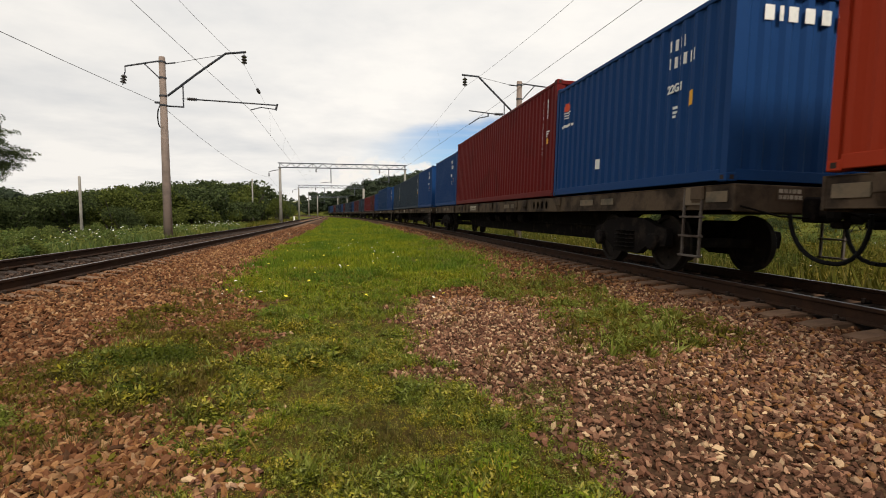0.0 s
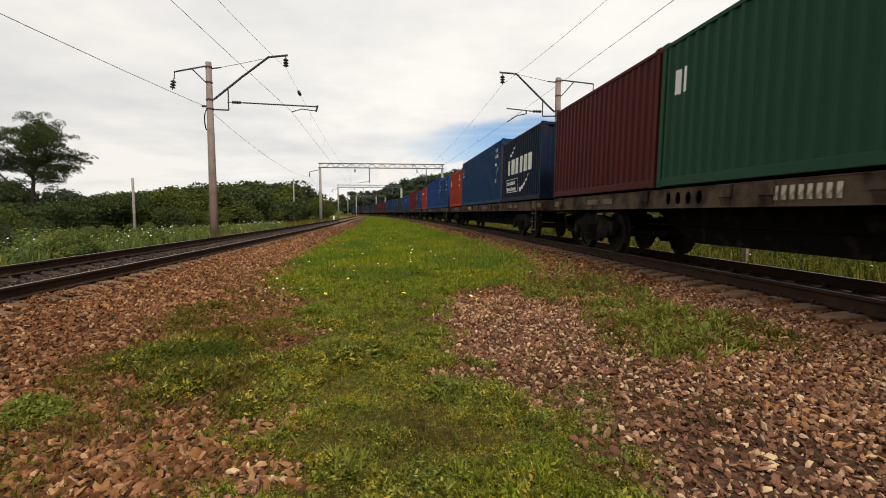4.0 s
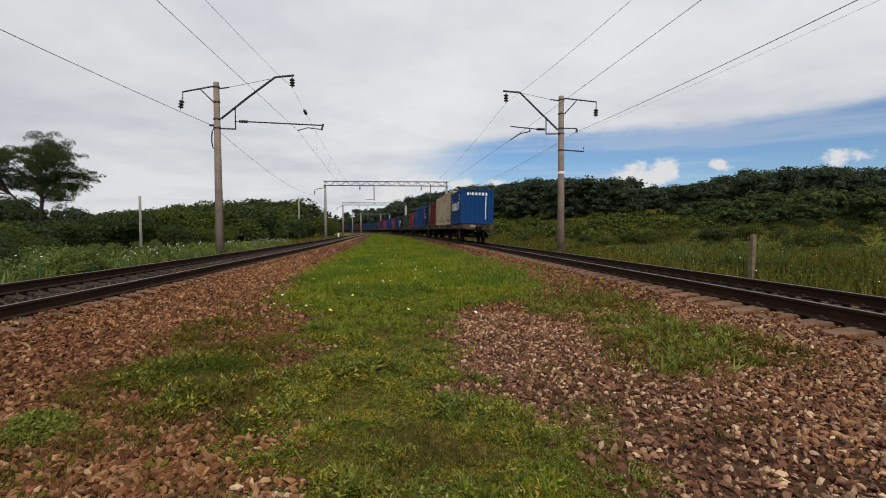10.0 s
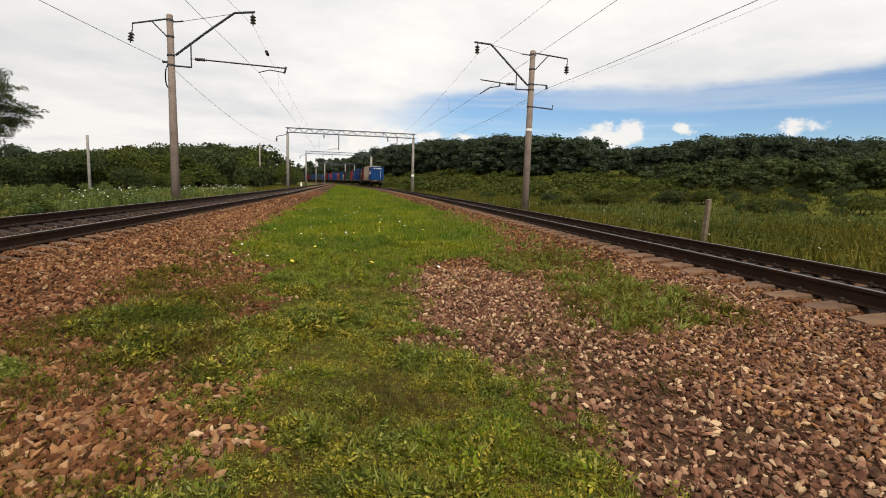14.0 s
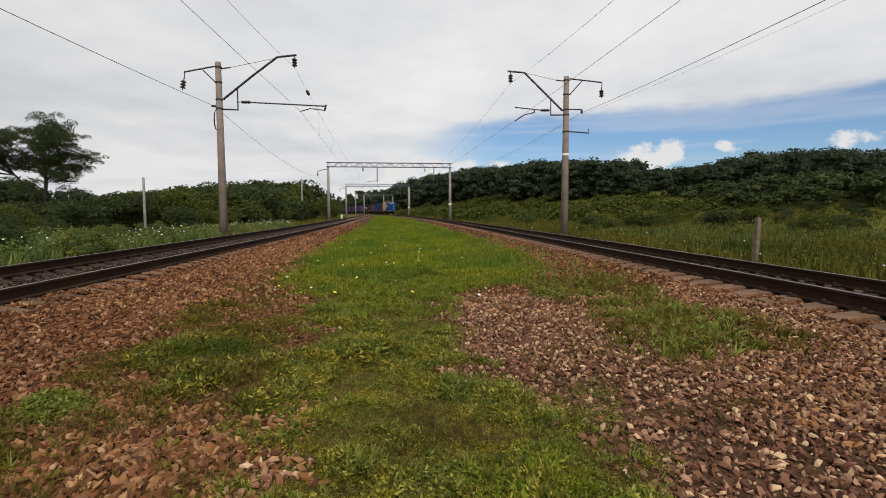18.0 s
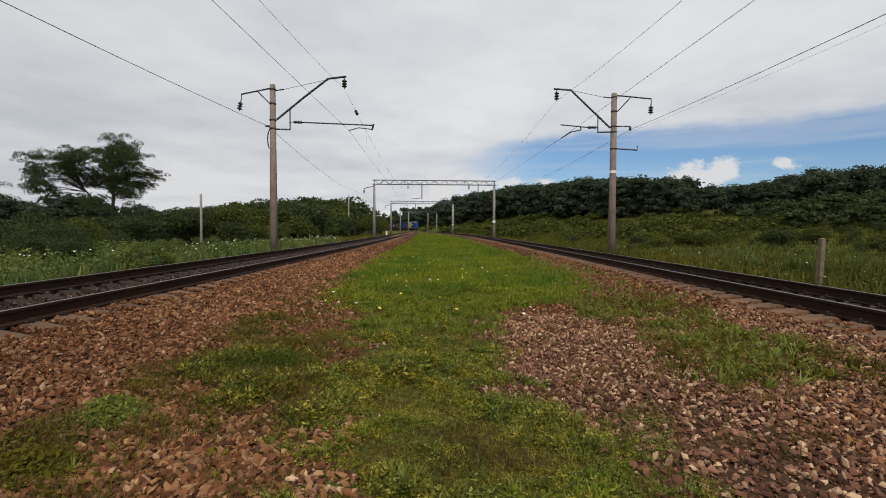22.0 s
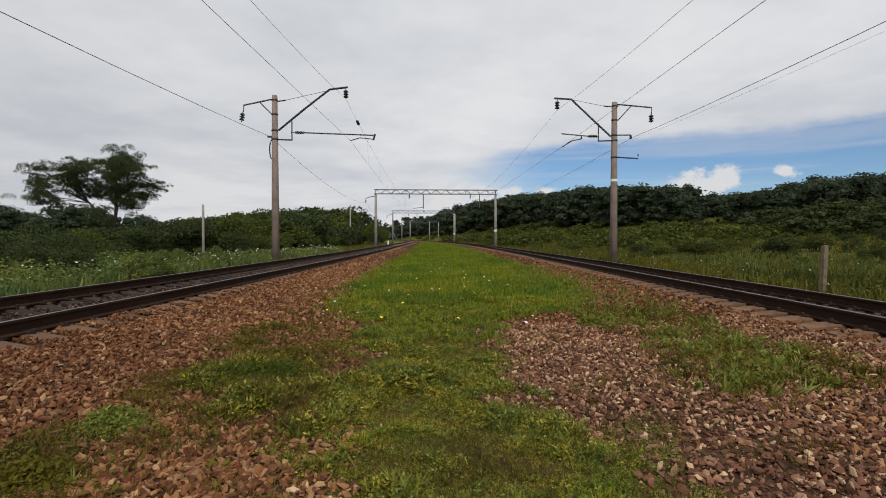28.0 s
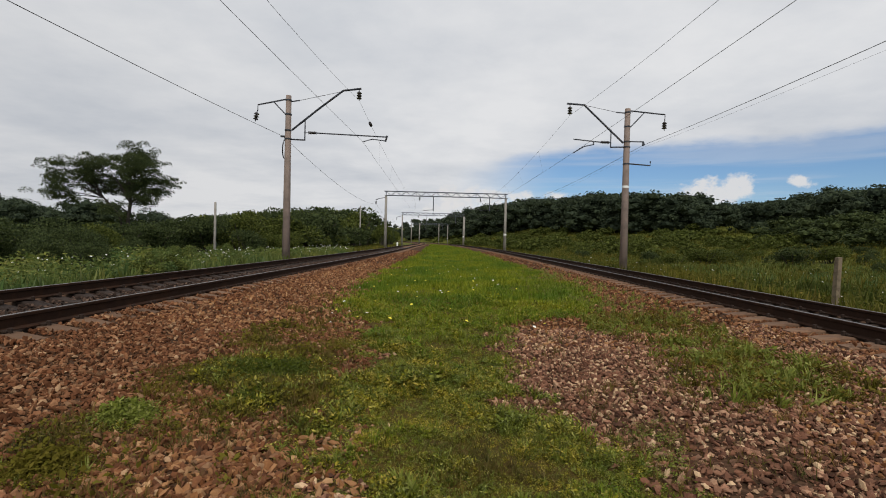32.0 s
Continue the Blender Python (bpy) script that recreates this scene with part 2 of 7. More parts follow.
def oil_stain(m, dark):
    """Darkens the middle of a sleeper, where axles drip."""
    nt = m.node_tree
    L = nt.links.new
    hsv = next(n for n in nt.nodes if n.bl_idname == "ShaderNodeHueSaturation")
    co = next(n for n in nt.nodes if n.bl_idname == "ShaderNodeTexCoord")
    sp = nt.nodes.new("ShaderNodeSeparateXYZ")
    L(co.outputs["Object"], sp.inputs[0])
    ab = nt.nodes.new("ShaderNodeMath")
    ab.operation = "ABSOLUTE"
    L(sp.outputs["X"], ab.inputs[0])
    mr = nt.nodes.new("ShaderNodeMapRange")
    for i, v in enumerate((0.70, 1.0, 1.0, 0.0)):
        mr.inputs[i + 1].default_value = v
    L(ab.outputs[0], mr.inputs[0])
    mx = nt.nodes.new("ShaderNodeMix")
    mx.data_type = "RGBA"
    L(mr.outputs[0], mx.inputs[0])
    src = hsv.inputs["Color"].links[0].from_socket
    L(src, mx.inputs[6])
    mx.inputs[7].default_value = (*dark, 1)
    L(mx.outputs[2], hsv.inputs["Color"])


oil_stain(MAT["sleeper"], (0.032, 0.021, 0.016))
MAT["clip"] = material("dark_fastening_steel", (0.035, 0.022, 0.016), 0.8, 0.4, 0.2, 8)
MAT["ballast"] = island_ramp("crushed_stone", [(0.041, 0.020, 0.013), (0.185, 0.086, 0.051), (0.082, 0.038, 0.024), (0.294, 0.150, 0.092), (0.050, 0.025, 0.017), (0.142, 0.066, 0.041), (0.436, 0.256, 0.158), (0.070, 0.034, 0.023), (0.234, 0.112, 0.068), (0.131, 0.061, 0.038), (0.567, 0.392, 0.234), (0.098, 0.046, 0.029)], vary=0.34, fine=55.0)
MAT["ballast_piece"] = island_ramp("crushed_stone_piece", [(0.041, 0.020, 0.013), (0.185, 0.086, 0.051), (0.082, 0.038, 0.024), (0.294, 0.150, 0.092), (0.050, 0.025, 0.017), (0.142, 0.066, 0.041), (0.436, 0.256, 0.158), (0.070, 0.034, 0.023), (0.234, 0.112, 0.068), (0.131, 0.061, 0.038), (0.567, 0.392, 0.234), (0.098, 0.046, 0.029)], source="obj", vary=0.34, fine=55.0)
MAT["ballast_warm"] = island_ramp("warm_brown_crushed_stone", [(0.044, 0.017, 0.008), (0.145, 0.060, 0.028), (0.072, 0.028, 0.013), (0.216, 0.100, 0.050), (0.107, 0.042, 0.020), (0.055, 0.027, 0.015), (0.290, 0.151, 0.077), (0.157, 0.062, 0.028), (0.125, 0.053, 0.026), (0.370, 0.231, 0.129)], vary=0.34, fine=55.0)
MAT["rust_stone"] = island_ramp("rust_stained_stone", [(0.10, 0.038, 0.015), (0.22, 0.10, 0.042), (0.32, 0.165, 0.075), (0.12, 0.052, 0.024), (0.42, 0.25, 0.125)])
MAT["black_stone"] = island_ramp("oily_ballast_between_rails", [(0.021, 0.014, 0.011), (0.039, 0.025, 0.019), (0.068, 0.043, 0.032), (0.135, 0.088, 0.065)])
MAT["grass"] = island_ramp("grass_blades", [(0.036, 0.038, 0.005), (0.135, 0.129, 0.010), (0.262, 0.240, 0.021), (0.470, 0.400, 0.100), (0.062, 0.062, 0.007), (0.194, 0.183, 0.014), (0.370, 0.325, 0.045)], 0.55, 0.1, spec=0.11, trans=0.22, patchy=3.6)
MAT["strip_grass"] = island_ramp("strip_grass_farther_on", [(0.081, 0.120, 0.007), (0.140, 0.189, 0.014), (0.206, 0.257, 0.018), (0.294, 0.310, 0.036), (0.111, 0.148, 0.010)], 0.55, 0.1, spec=0.11, trans=0.3, patchy=0.5)
MAT["dry_grass"] = island_ramp("dry_grass_blades", [(0.10, 0.062, 0.020), (0.17, 0.112, 0.036), (0.085, 0.070, 0.014), (0.13, 0.112, 0.020), (0.25, 0.175, 0.07)], 0.85, 0.1, trans=0.25, patchy=1.3)
MAT["dark_grass"] = island_ramp("dark_clover", [(0.039, 0.054, 0.007), (0.066, 0.084, 0.010), (0.100, 0.115, 0.017)], 0.55, 0.1, spec=0.11, trans=0.25)
MAT["weed"] = island_ramp("grey_green_weeds", [(0.102, 0.126, 0.020), (0.180, 0.204, 0.035), (0.132, 0.156, 0.022), (0.288, 0.294, 0.083)], 0.55, 0.1, spec=0.11, trans=0.3)
MAT["olive_weed"] = island_ramp("olive_weeds", [(0.079, 0.063, 0.010), (0.121, 0.104, 0.014), (0.163, 0.133, 0.024), (0.100, 0.093, 0.010)], 0.75, 0.1, trans=0.3)
MAT["field"] = island_ramp("field_grass", [(0.051, 0.054, 0.009), (0.089, 0.090, 0.014), (0.123, 0.119, 0.020), (0.171, 0.137, 0.036), (0.075, 0.081, 0.013)], 0.8, 0.1, trans=0.25, patchy=0.16)
MAT["leaf"] = island_ramp("dark_leaves", [(0.025, 0.035, 0.015), (0.040, 0.055, 0.020), (0.056, 0.073, 0.026), (0.075, 0.091, 0.032)], 0.7, 0.1, trans=0.2)
MAT["bush"] = island_ramp("bush_leaves", [(0.039, 0.049, 0.011), (0.057, 0.072, 0.015), (0.080, 0.096, 0.021), (0.112, 0.123, 0.031)], 0.7, 0.1, trans=0.25)
MAT["verge"] = island_ramp("verge_weeds", [(0.076, 0.100, 0.026), (0.121, 0.149, 0.037), (0.170, 0.194, 0.053), (0.213, 0.217, 0.079)], 0.75, 0.1, trans=0.3, patchy=0.4)
# leaf colours made paler and bluer to carry the haze of distance
MAT["woods"] = island_ramp("hazed_woodland_leaves", [(0.030, 0.042, 0.027), (0.037, 0.050, 0.030), (0.044, 0.059, 0.033), (0.055, 0.070, 0.037)], 0.75, 0.1, trans=0.2)
MAT["bark"] = material("grey_brown_bark", (0.040, 0.034, 0.028), 0.95, 0, 0.3, 4, (0.03, 0.025, 0.02), 0.5, 25, 0.5, 0.02)
MAT["white_petal"] = material("white_petals", (0.75, 0.75, 0.70), 0.8, 0, 0.05, 5, bump=0)
MAT["yellow_petal"] = material("yellow_petals", (0.70, 0.60, 0.06), 0.8, 0, 0.05, 5, bump=0)
MAT["pole"] = material("weathered_concrete_pole", (0.25, 0.19, 0.16), 0.92, 0, 0.16, 1.2, (0.16, 0.125, 0.105), 0.5, 30, 0.2, 0.01)
MAT["pole_grey"] = material("grey_concrete_pole", (0.30, 0.28, 0.25), 0.92, 0, 0.12, 1.5, (0.2, 0.18, 0.16), 0.5, 30, 0.2, 0.01)
MAT["iron"] = material("dark_painted_iron", (0.045, 0.05, 0.06), 0.6, 0.4, 0.15, 6, (0.08, 0.06, 0.05), 0.3, 40)
MAT["glass_ins"] = material("dark_glazed_insulator", (0.035, 0.03, 0.03), 0.25, 0, 0.05, 8, spec=0.5, bump=0)
MAT["wire"] = material("weathered_copper_wire", (0.06, 0.055, 0.055), 0.6, 0.5, 0.1, 4, bump=0)
MAT["lattice"] = material("galvanised_lattice", (0.10, 0.11, 0.13), 0.6, 0.3, 0.1, 3, (0.07, 0.065, 0.07), 0.3, 40)
MAT["white_post"] = material("white_painted_post", (0.75, 0.75, 0.72), 0.7, 0, 0.06, 6)


# ---------------------------------------------------------------- mesh helpers


class Shape:
    """Collects the faces of one part."""

    def __init__(self):
        self.v, self.f, self.m = [], [], []

    def add(self, verts, faces, mi=0):
        o = len(self.v)
        self.v += [tuple(p) for p in verts]
        self.f += [tuple(i + o for i in f) for f in faces]
        self.m += [mi] * len(faces)
        return self

    def box(self, c, s, bevel=0.0, turn=None, mi=0):
        hx, hy, hz = s[0] / 2, s[1] / 2, s[2] / 2
        b = min(bevel, hx * 0.9, hy * 0.9, hz * 0.9)
        if b <= 0:
            vs = [Vector((sx * hx, sy * hy, sz * hz)) for sx in (-1, 1) for sy in (-1, 1) for sz in (-1, 1)]
            fs = [(0, 1, 3, 2), (4, 6, 7, 5), (0, 4, 5, 1), (2, 3, 7, 6), (0, 2, 6, 4), (1, 5, 7, 3)]
        else:
            ring = [(-hx + b, -hy), (hx - b, -hy), (hx, -hy + b), (hx, hy - b), (hx - b, hy), (-hx + b, hy), (-hx, hy - b), (-hx, -hy + b)]
            inner = [(max(-hx + b, min(hx - b, x)), max(-hy + b, min(hy - b, y))) for x, y in ring]
            vs, fs = [], []
            for z, rr in ((-hz, inner), (-hz + b, ring), (hz - b, ring), (hz, inner)):
                vs += [Vector((x, y, z)) for x, y in rr]
            for k in range(3):
                for i in range(8):
                    j = (i + 1) % 8
                    fs.append((k * 8 + i, k * 8 + j, k * 8 + 8 + j, k * 8 + 8 + i))
            fs += [tuple(range(7, -1, -1)), tuple(range(24, 32))]
        if turn is not None:
            vs = [turn @ p for p in vs]
        c = Vector(c)
        return self.add([p + c for p in vs], fs, mi)

    def tube(self, pts, r, n=6, mi=0, close=True):
        """A round bar along points; r is one radius or one for each point."""
        pts = [Vector(p) for p in pts]
        rs = r if isinstance(r, (list, tuple)) else [r] * len(pts)
        vs, fs = [], []
        up = None
        for i, p in enumerate(pts):
            d = (pts[min(i + 1, len(pts) - 1)] - pts[max(i - 1, 0)]).normalized()
            if up is None or abs(d.dot(up)) > 0.97:
                up = Vector((0, 0, 1)) if abs(d.z) < 0.9 else Vector((1, 0, 0))
            a = d.cross(up).normalized()
            b = a.cross(d).normalized()
            for k in range(n):
                w = 2 * math.pi * k / n
                vs.append(p + (a * math.cos(w) + b * math.sin(w)) * rs[i])
        for i in range(len(pts) - 1):
            for k in range(n):
                j = (k + 1) % n
                fs.append((i * n + k, i * n + j, i * n + n + j, i * n + n + k))
        if close:
            fs += [tuple(range(n - 1, -1, -1)), tuple(range((len(pts) - 1) * n, len(pts) * n))]
        return self.add(vs, fs, mi)

    def prism(self, outline, axis, a, b, mi=0):
        """An outline in two axes drawn out along the third from a to b."""
        n = len(outline)

        def at(u, v, w):
            return (w, u, v) if axis == "x" else (u, w, v) if axis == "y" else (u, v, w)
        vs = [at(u, v, a) for u, v in outline] + [at(u, v, b) for u, v in outline]
        fs = [(i, (i + 1) % n, n + (i + 1) % n, n + i) for i in range(n)]
        fs += [tuple(range(n - 1, -1, -1)), tuple(range(n, 2 * n))]
        return self.add(vs, fs, mi)

    def lathe(self, prof, n=12, c=(0, 0, 0), axis="z", mi=0):
        """A turned shape from (radius, height) pairs."""
        vs, fs = [], []
        for r, h in prof:
            for k in range(n):
                w = 2 * math.pi * k / n
                p = (r * math.cos(w), r * math.sin(w), h)
                p = p if axis == "z" else (p[2], p[0], p[1]) if axis == "x" else (p[0], p[2], p[1])
                vs.append((p[0] + c[0], p[1] + c[1], p[2] + c[2]))
        for i in range(len(prof) - 1):
            for k in range(n):
                j = (k + 1) % n
                fs.append((i * n + k, i * n + j, i * n + n + j, i * n + n + k))
        fs += [tuple(range(n - 1, -1, -1)), tuple(range((len(prof) - 1) * n, len(prof) * n))]
        return self.add(vs, fs, mi)

    def mesh(self, name, *mats, smooth=False):
        me = bpy.data.meshes.new(name)
        me.from_pydata(self.v, [], self.f)
        for m in mats:
            me.materials.append(m)
        if any(self.m):
            me.polygons.foreach_set("material_index", self.m)
        bm = bmesh.new()
        bm.from_mesh(me)
        bmesh.ops.recalc_face_normals(bm, faces=bm.faces)
        bm.to_mesh(me)
        bm.free()
        if smooth:
            me.polygons.foreach_set("use_smooth", [True] * len(me.polygons))
        return me


def part(name, me, parent, label="", m=None):
    ob = new(name, me)
    ob.parent = parent
    if m is not None:
        ob.matrix_basis = m
    if label:
        ob["label"] = label
    return ob


def array_mesh(name, verts, faces, mat, smooth=False):
    """A mesh from number arrays: verts (n, 3), faces (k, 3 or 4)."""
    me = bpy.data.meshes.new(name)
    nv, (nf, c) = len(verts), faces.shape
    me.vertices.add(nv)
    me.vertices.foreach_set("co", np.ascontiguousarray(verts, dtype=np.float32).ravel())
    me.loops.add(nf * c)
    me.loops.foreach_set("vertex_index", np.ascontiguousarray(faces, dtype=np.int32).ravel())
    me.polygons.add(nf)
    me.polygons.foreach_set("loop_start", np.arange(0, nf * c, c, dtype=np.int32))
    me.update(calc_edges=True)
    me.materials.append(mat)
    me.polygons.foreach_set("use_smooth", np.full(nf, smooth, dtype=bool))
    return me


def spread(base_v, base_f, pos, size, rng, tilt=0.5, squash=None):
    """Copies of a small shape, each turned at random, as one array mesh."""
    n, k = len(pos), len(base_v)
    a = rng.uniform(0, 2 * math.pi, n)
    tx, ty = rng.normal(0, tilt, n), rng.normal(0, tilt, n)
    ca, sa = np.cos(a), np.sin(a)
    v = np.repeat(base_v[None], n, 0) * np.asarray(size).reshape(n, 1, -1)
    if squash is not None:
        v = v * squash[:, None, :]
    x, y, z = v[..., 0], v[..., 1], v[..., 2]
    y, z = y * np.cos(tx)[:, None] - z * np.sin(tx)[:, None], y * np.sin(tx)[:, None] + z * np.cos(tx)[:, None]
    x, z = x * np.cos(ty)[:, None] + z * np.sin(ty)[:, None], -x * np.sin(ty)[:, None] + z * np.cos(ty)[:, None]
    x, y = x * ca[:, None] - y * sa[:, None], x * sa[:, None] + y * ca[:, None]
    out = np.stack([x, y, z], -1) + pos[:, None, :]
    f = (base_f[None] + (np.arange(n) * k)[:, None, None]).reshape(-1, base_f.shape[1])
    return out.reshape(-1, 3), f


# ---------------------------------------------------------------- the plan: two tracks on a slow bend
HEAD, BEND, LEFT, RIGHT, GAUGE = 0.017, 0.00080, -6.0, 6.0, 1.60
# the tracks lie on a slant, their left rails higher: height of the middle, rise to the left per metre
LIE = {LEFT: (-0.005, 0.050), RIGHT: (-0.045, 0.030)}


def mid(s):
    """The line half-way between the tracks: its x at the distance s ahead, and its slope there."""
    if s > 330:
        x0, k = HEAD * 330 - BEND * 330 ** 2 / 2, HEAD - BEND * 330
        return x0 + k * (s - 330), k
    if s < -80:
        x0, k = -HEAD * 80 - BEND * 80 ** 2 / 2, HEAD + BEND * 80
        return x0 + k * (s + 80), k
    return HEAD * s - BEND * s * s / 2, HEAD - BEND * s


def left_off(s):
    """How far the empty track's middle lies from the line: it draws nearer to the other one past the gantry."""
    t = min(1.0, max(0.0, (s - 60) / 157))
    return LEFT * (1 - t * t * (3 - 2 * t))


def on_line(off, s, z=0.0):
    x, k = mid(s)
    return Vector((x + (off if off > -4 else off - LEFT + left_off(s)), s, z))


def heading(s):
    """Turn about z of a thing that stands along the line at s, in degrees."""
    return math.degrees(math.atan(-mid(s)[1]))


def mid_array(s):
    s = np.asarray(s, float)
    c = np.clip(s, -80, 330)
    return HEAD * c - BEND * c * c / 2 + (HEAD - BEND * c) * (s - c)


def sstep(a, b, x):
    t = np.clip((x - a) / (b - a), 0, 1)
    return t * t * (3 - 2 * t)


def across(x, y):
    """Where a place lies across the line, counted as if the two tracks ran side by side all along."""
    d = x - mid_array(y)
    lo = 1.75 + LEFT * (1 - sstep(60, 217, y))
    return np.where(d < lo, d - lo - 4.25, np.where(d > 4.3, d, -4.25 + (d - lo) * 8.55 / (4.3 - lo)))


PROFILE_D = [-400, -60, -25, -13, -9.6, -8.4, -7.9, -4.25, -3.4, -2.4, -1.0, 0.5, 2.0, 3.2, 4.3, 4.6, 7.5, 8.1, 9.4, 13, 30, 400]
PROFILE_Z = [-1.6, -1.3, -1.1, -0.80, -0.55, -0.27, -0.185, -0.31, -0.40, -0.44, -0.45, -0.46, -0.45, -0.42, -0.33, -0.265, -0.36, -0.45, -0.82, -0.95, -1.2, -1.2]


def lumps(x, y):
    return (np.sin(x * 0.9 + 1.3 * np.sin(y * 0.53)) * np.cos(y * 0.71 + 0.8 * np.sin(x * 0.61))
            + 0.6 * np.sin(x * 2.3 + y * 1.1 + 2) * np.sin(y * 2.9 - x * 0.7))


RIDGE_Y, RIDGE_D = [0, 130, 220, 300, 420], [125, 98, 62, 54, 40]


def ground_z(x, y):
    x, y = np.asarray(x, float), np.asarray(y, float)
    d = across(x, y)
    z = np.interp(d, PROFILE_D, PROFILE_Z)
    off_track = sstep(9, 16, np.abs(d))
    strip = sstep(3.8, 2.4, np.abs(d - 0.2))
    z = z + 0.03 * lumps(x, y) * strip + 0.12 * lumps(x * 0.5, y * 0.5) * off_track
    rise = np.interp(y, [0, 60, 110, 185, 235, 300], [4.0, 7.5, 9.0, 10.5, 12.0, 13.0])
    ridge = sstep(16, np.interp(y, RIDGE_Y, RIDGE_D) + 22, d)
    z = z + ridge * rise * (1 + 0.12 * np.sin(y * 0.031 + 1) + 0.08 * np.sin(y * 0.083 + d * 0.03))
    z = z + sstep(-42, -105, d) * 2.5 * sstep(190, 90, y)
    z = z + sstep(-60, -210, d) * 8 * (1 + 0.2 * np.sin(y * 0.02))
    z = z + sstep(420, 900, y) * 8
    return z


# how much grows at a place on the strip and its shoulders: 0 bare stones, 1 full
EDGE_Y = [0.0, 2.7, 3.1, 3.6, 4.4, 5.4, 6.9, 8.2, 9.6, 12.3, 20.0, 40.0]
EDGE_LEFT = [-0.9, -0.70, -0.85, -0.90, -0.98, -1.02, -1.25, -1.65, -2.10, -2.60, -3.05, -3.0]
EDGE_RIGHT = [1.2, 1.20, 1.06, 1.02, 0.50, 0.55, 0.68, 0.75, 2.3, 3.4, 3.5, 3.4]
FRINGE_LEFT = [-2.6, -2.5, -2.7, -2.9, -2.75, -2.45, -2.55, -2.75, -2.95, -3.1, -3.3, -3.3]
BARE = [(-0.2, 5.4, 0.30, 0.2, 0.35), (-1.2, 5.9, 0.35, 0.22, 0.5), (-0.9, 8.3, 0.5, 0.3, 0.35), (0.42, 4.35, 0.26, 0.14, 0.6), (-1.5, 6.9, 0.35, 0.4, 0.5), (1.6, 8.6, 0.9, 0.5, 0.5)]
LUSH = [(-1.85, 4.95, 0.55, 0.48, 1.0), (-1.6, 4.05, 0.20, 0.26, 0.9), (-2.35, 3.62, 0.22, 0.22, 0.6), (-2.30, 2.80, 0.26, 0.22, 0.5)]


def fresh(x, y):
    """Fresh growth along the middle of the strip."""
    x, y = np.asarray(x, float), np.asarray(y, float)
    d = across(x, y)
    wob = (0.13 * lumps(x * 3, y * 3) + 0.09 * lumps(x * 8 + 1, y * 8)) * np.interp(y, [-3, 1.5, 10, 20], [2.5, 1, 1.4, 3])
    soft = np.interp(y, [0, 10, 20], [0.30, 0.42, 0.6])
    g = sstep(-soft, soft, d - np.interp(y, EDGE_Y, EDGE_LEFT) + wob) * sstep(-soft, soft, np.interp(y, EDGE_Y, EDGE_RIGHT) - d + wob)
    for bx, by, rx, ry, k in BARE:
        g = g * (1 - k * np.exp(-(((x - bx) / rx) ** 2 + ((y - by) / ry) ** 2)))
    for bx, by, rx, ry, k in LUSH:
        g = np.maximum(g, k * np.exp(-(((x - bx) / rx) ** 2 + ((y - by) / ry) ** 2) * 1.2))
    return g


def sparse(x, y):
    """Dry and thin growth on the stones beside the fresh grass."""
    x, y = np.asarray(x, float), np.asarray(y, float)
    d = x - mid_array(y)
    wob = 0.30 * lumps(x * 1.6, y * 1.6)
    left = sstep(-0.4, 0.25, d - np.interp(y, EDGE_Y, FRINGE_LEFT) + wob) * sstep(0.2, -0.3, d - np.interp(y, EDGE_Y, EDGE_LEFT))
    left = left * (1 - 0.9 * np.exp(-(((x + 1.45) / 0.85) ** 2 + ((y - 2.9) / 0.75) ** 2)))
    right = sstep(2.2, 2.8, x + wob) * sstep(4.4, 3.9, x) * sstep(3.8, 4.6, y + wob) * sstep(11, 9, y)
    return np.maximum(left, right) * np.clip(0.72 + 0.4 * lumps(x * 2.2, y * 2.2), 0.1, 1)


def grassy(x, y):
    return np.maximum(fresh(x, y), 0.5 * sparse(x, y))


def field_cover(d):
    """Grass beside the line, outside the ballast shoulders."""
    return np.maximum(sstep(-8.5, -9.6, d), sstep(8.2, 9.4, d))


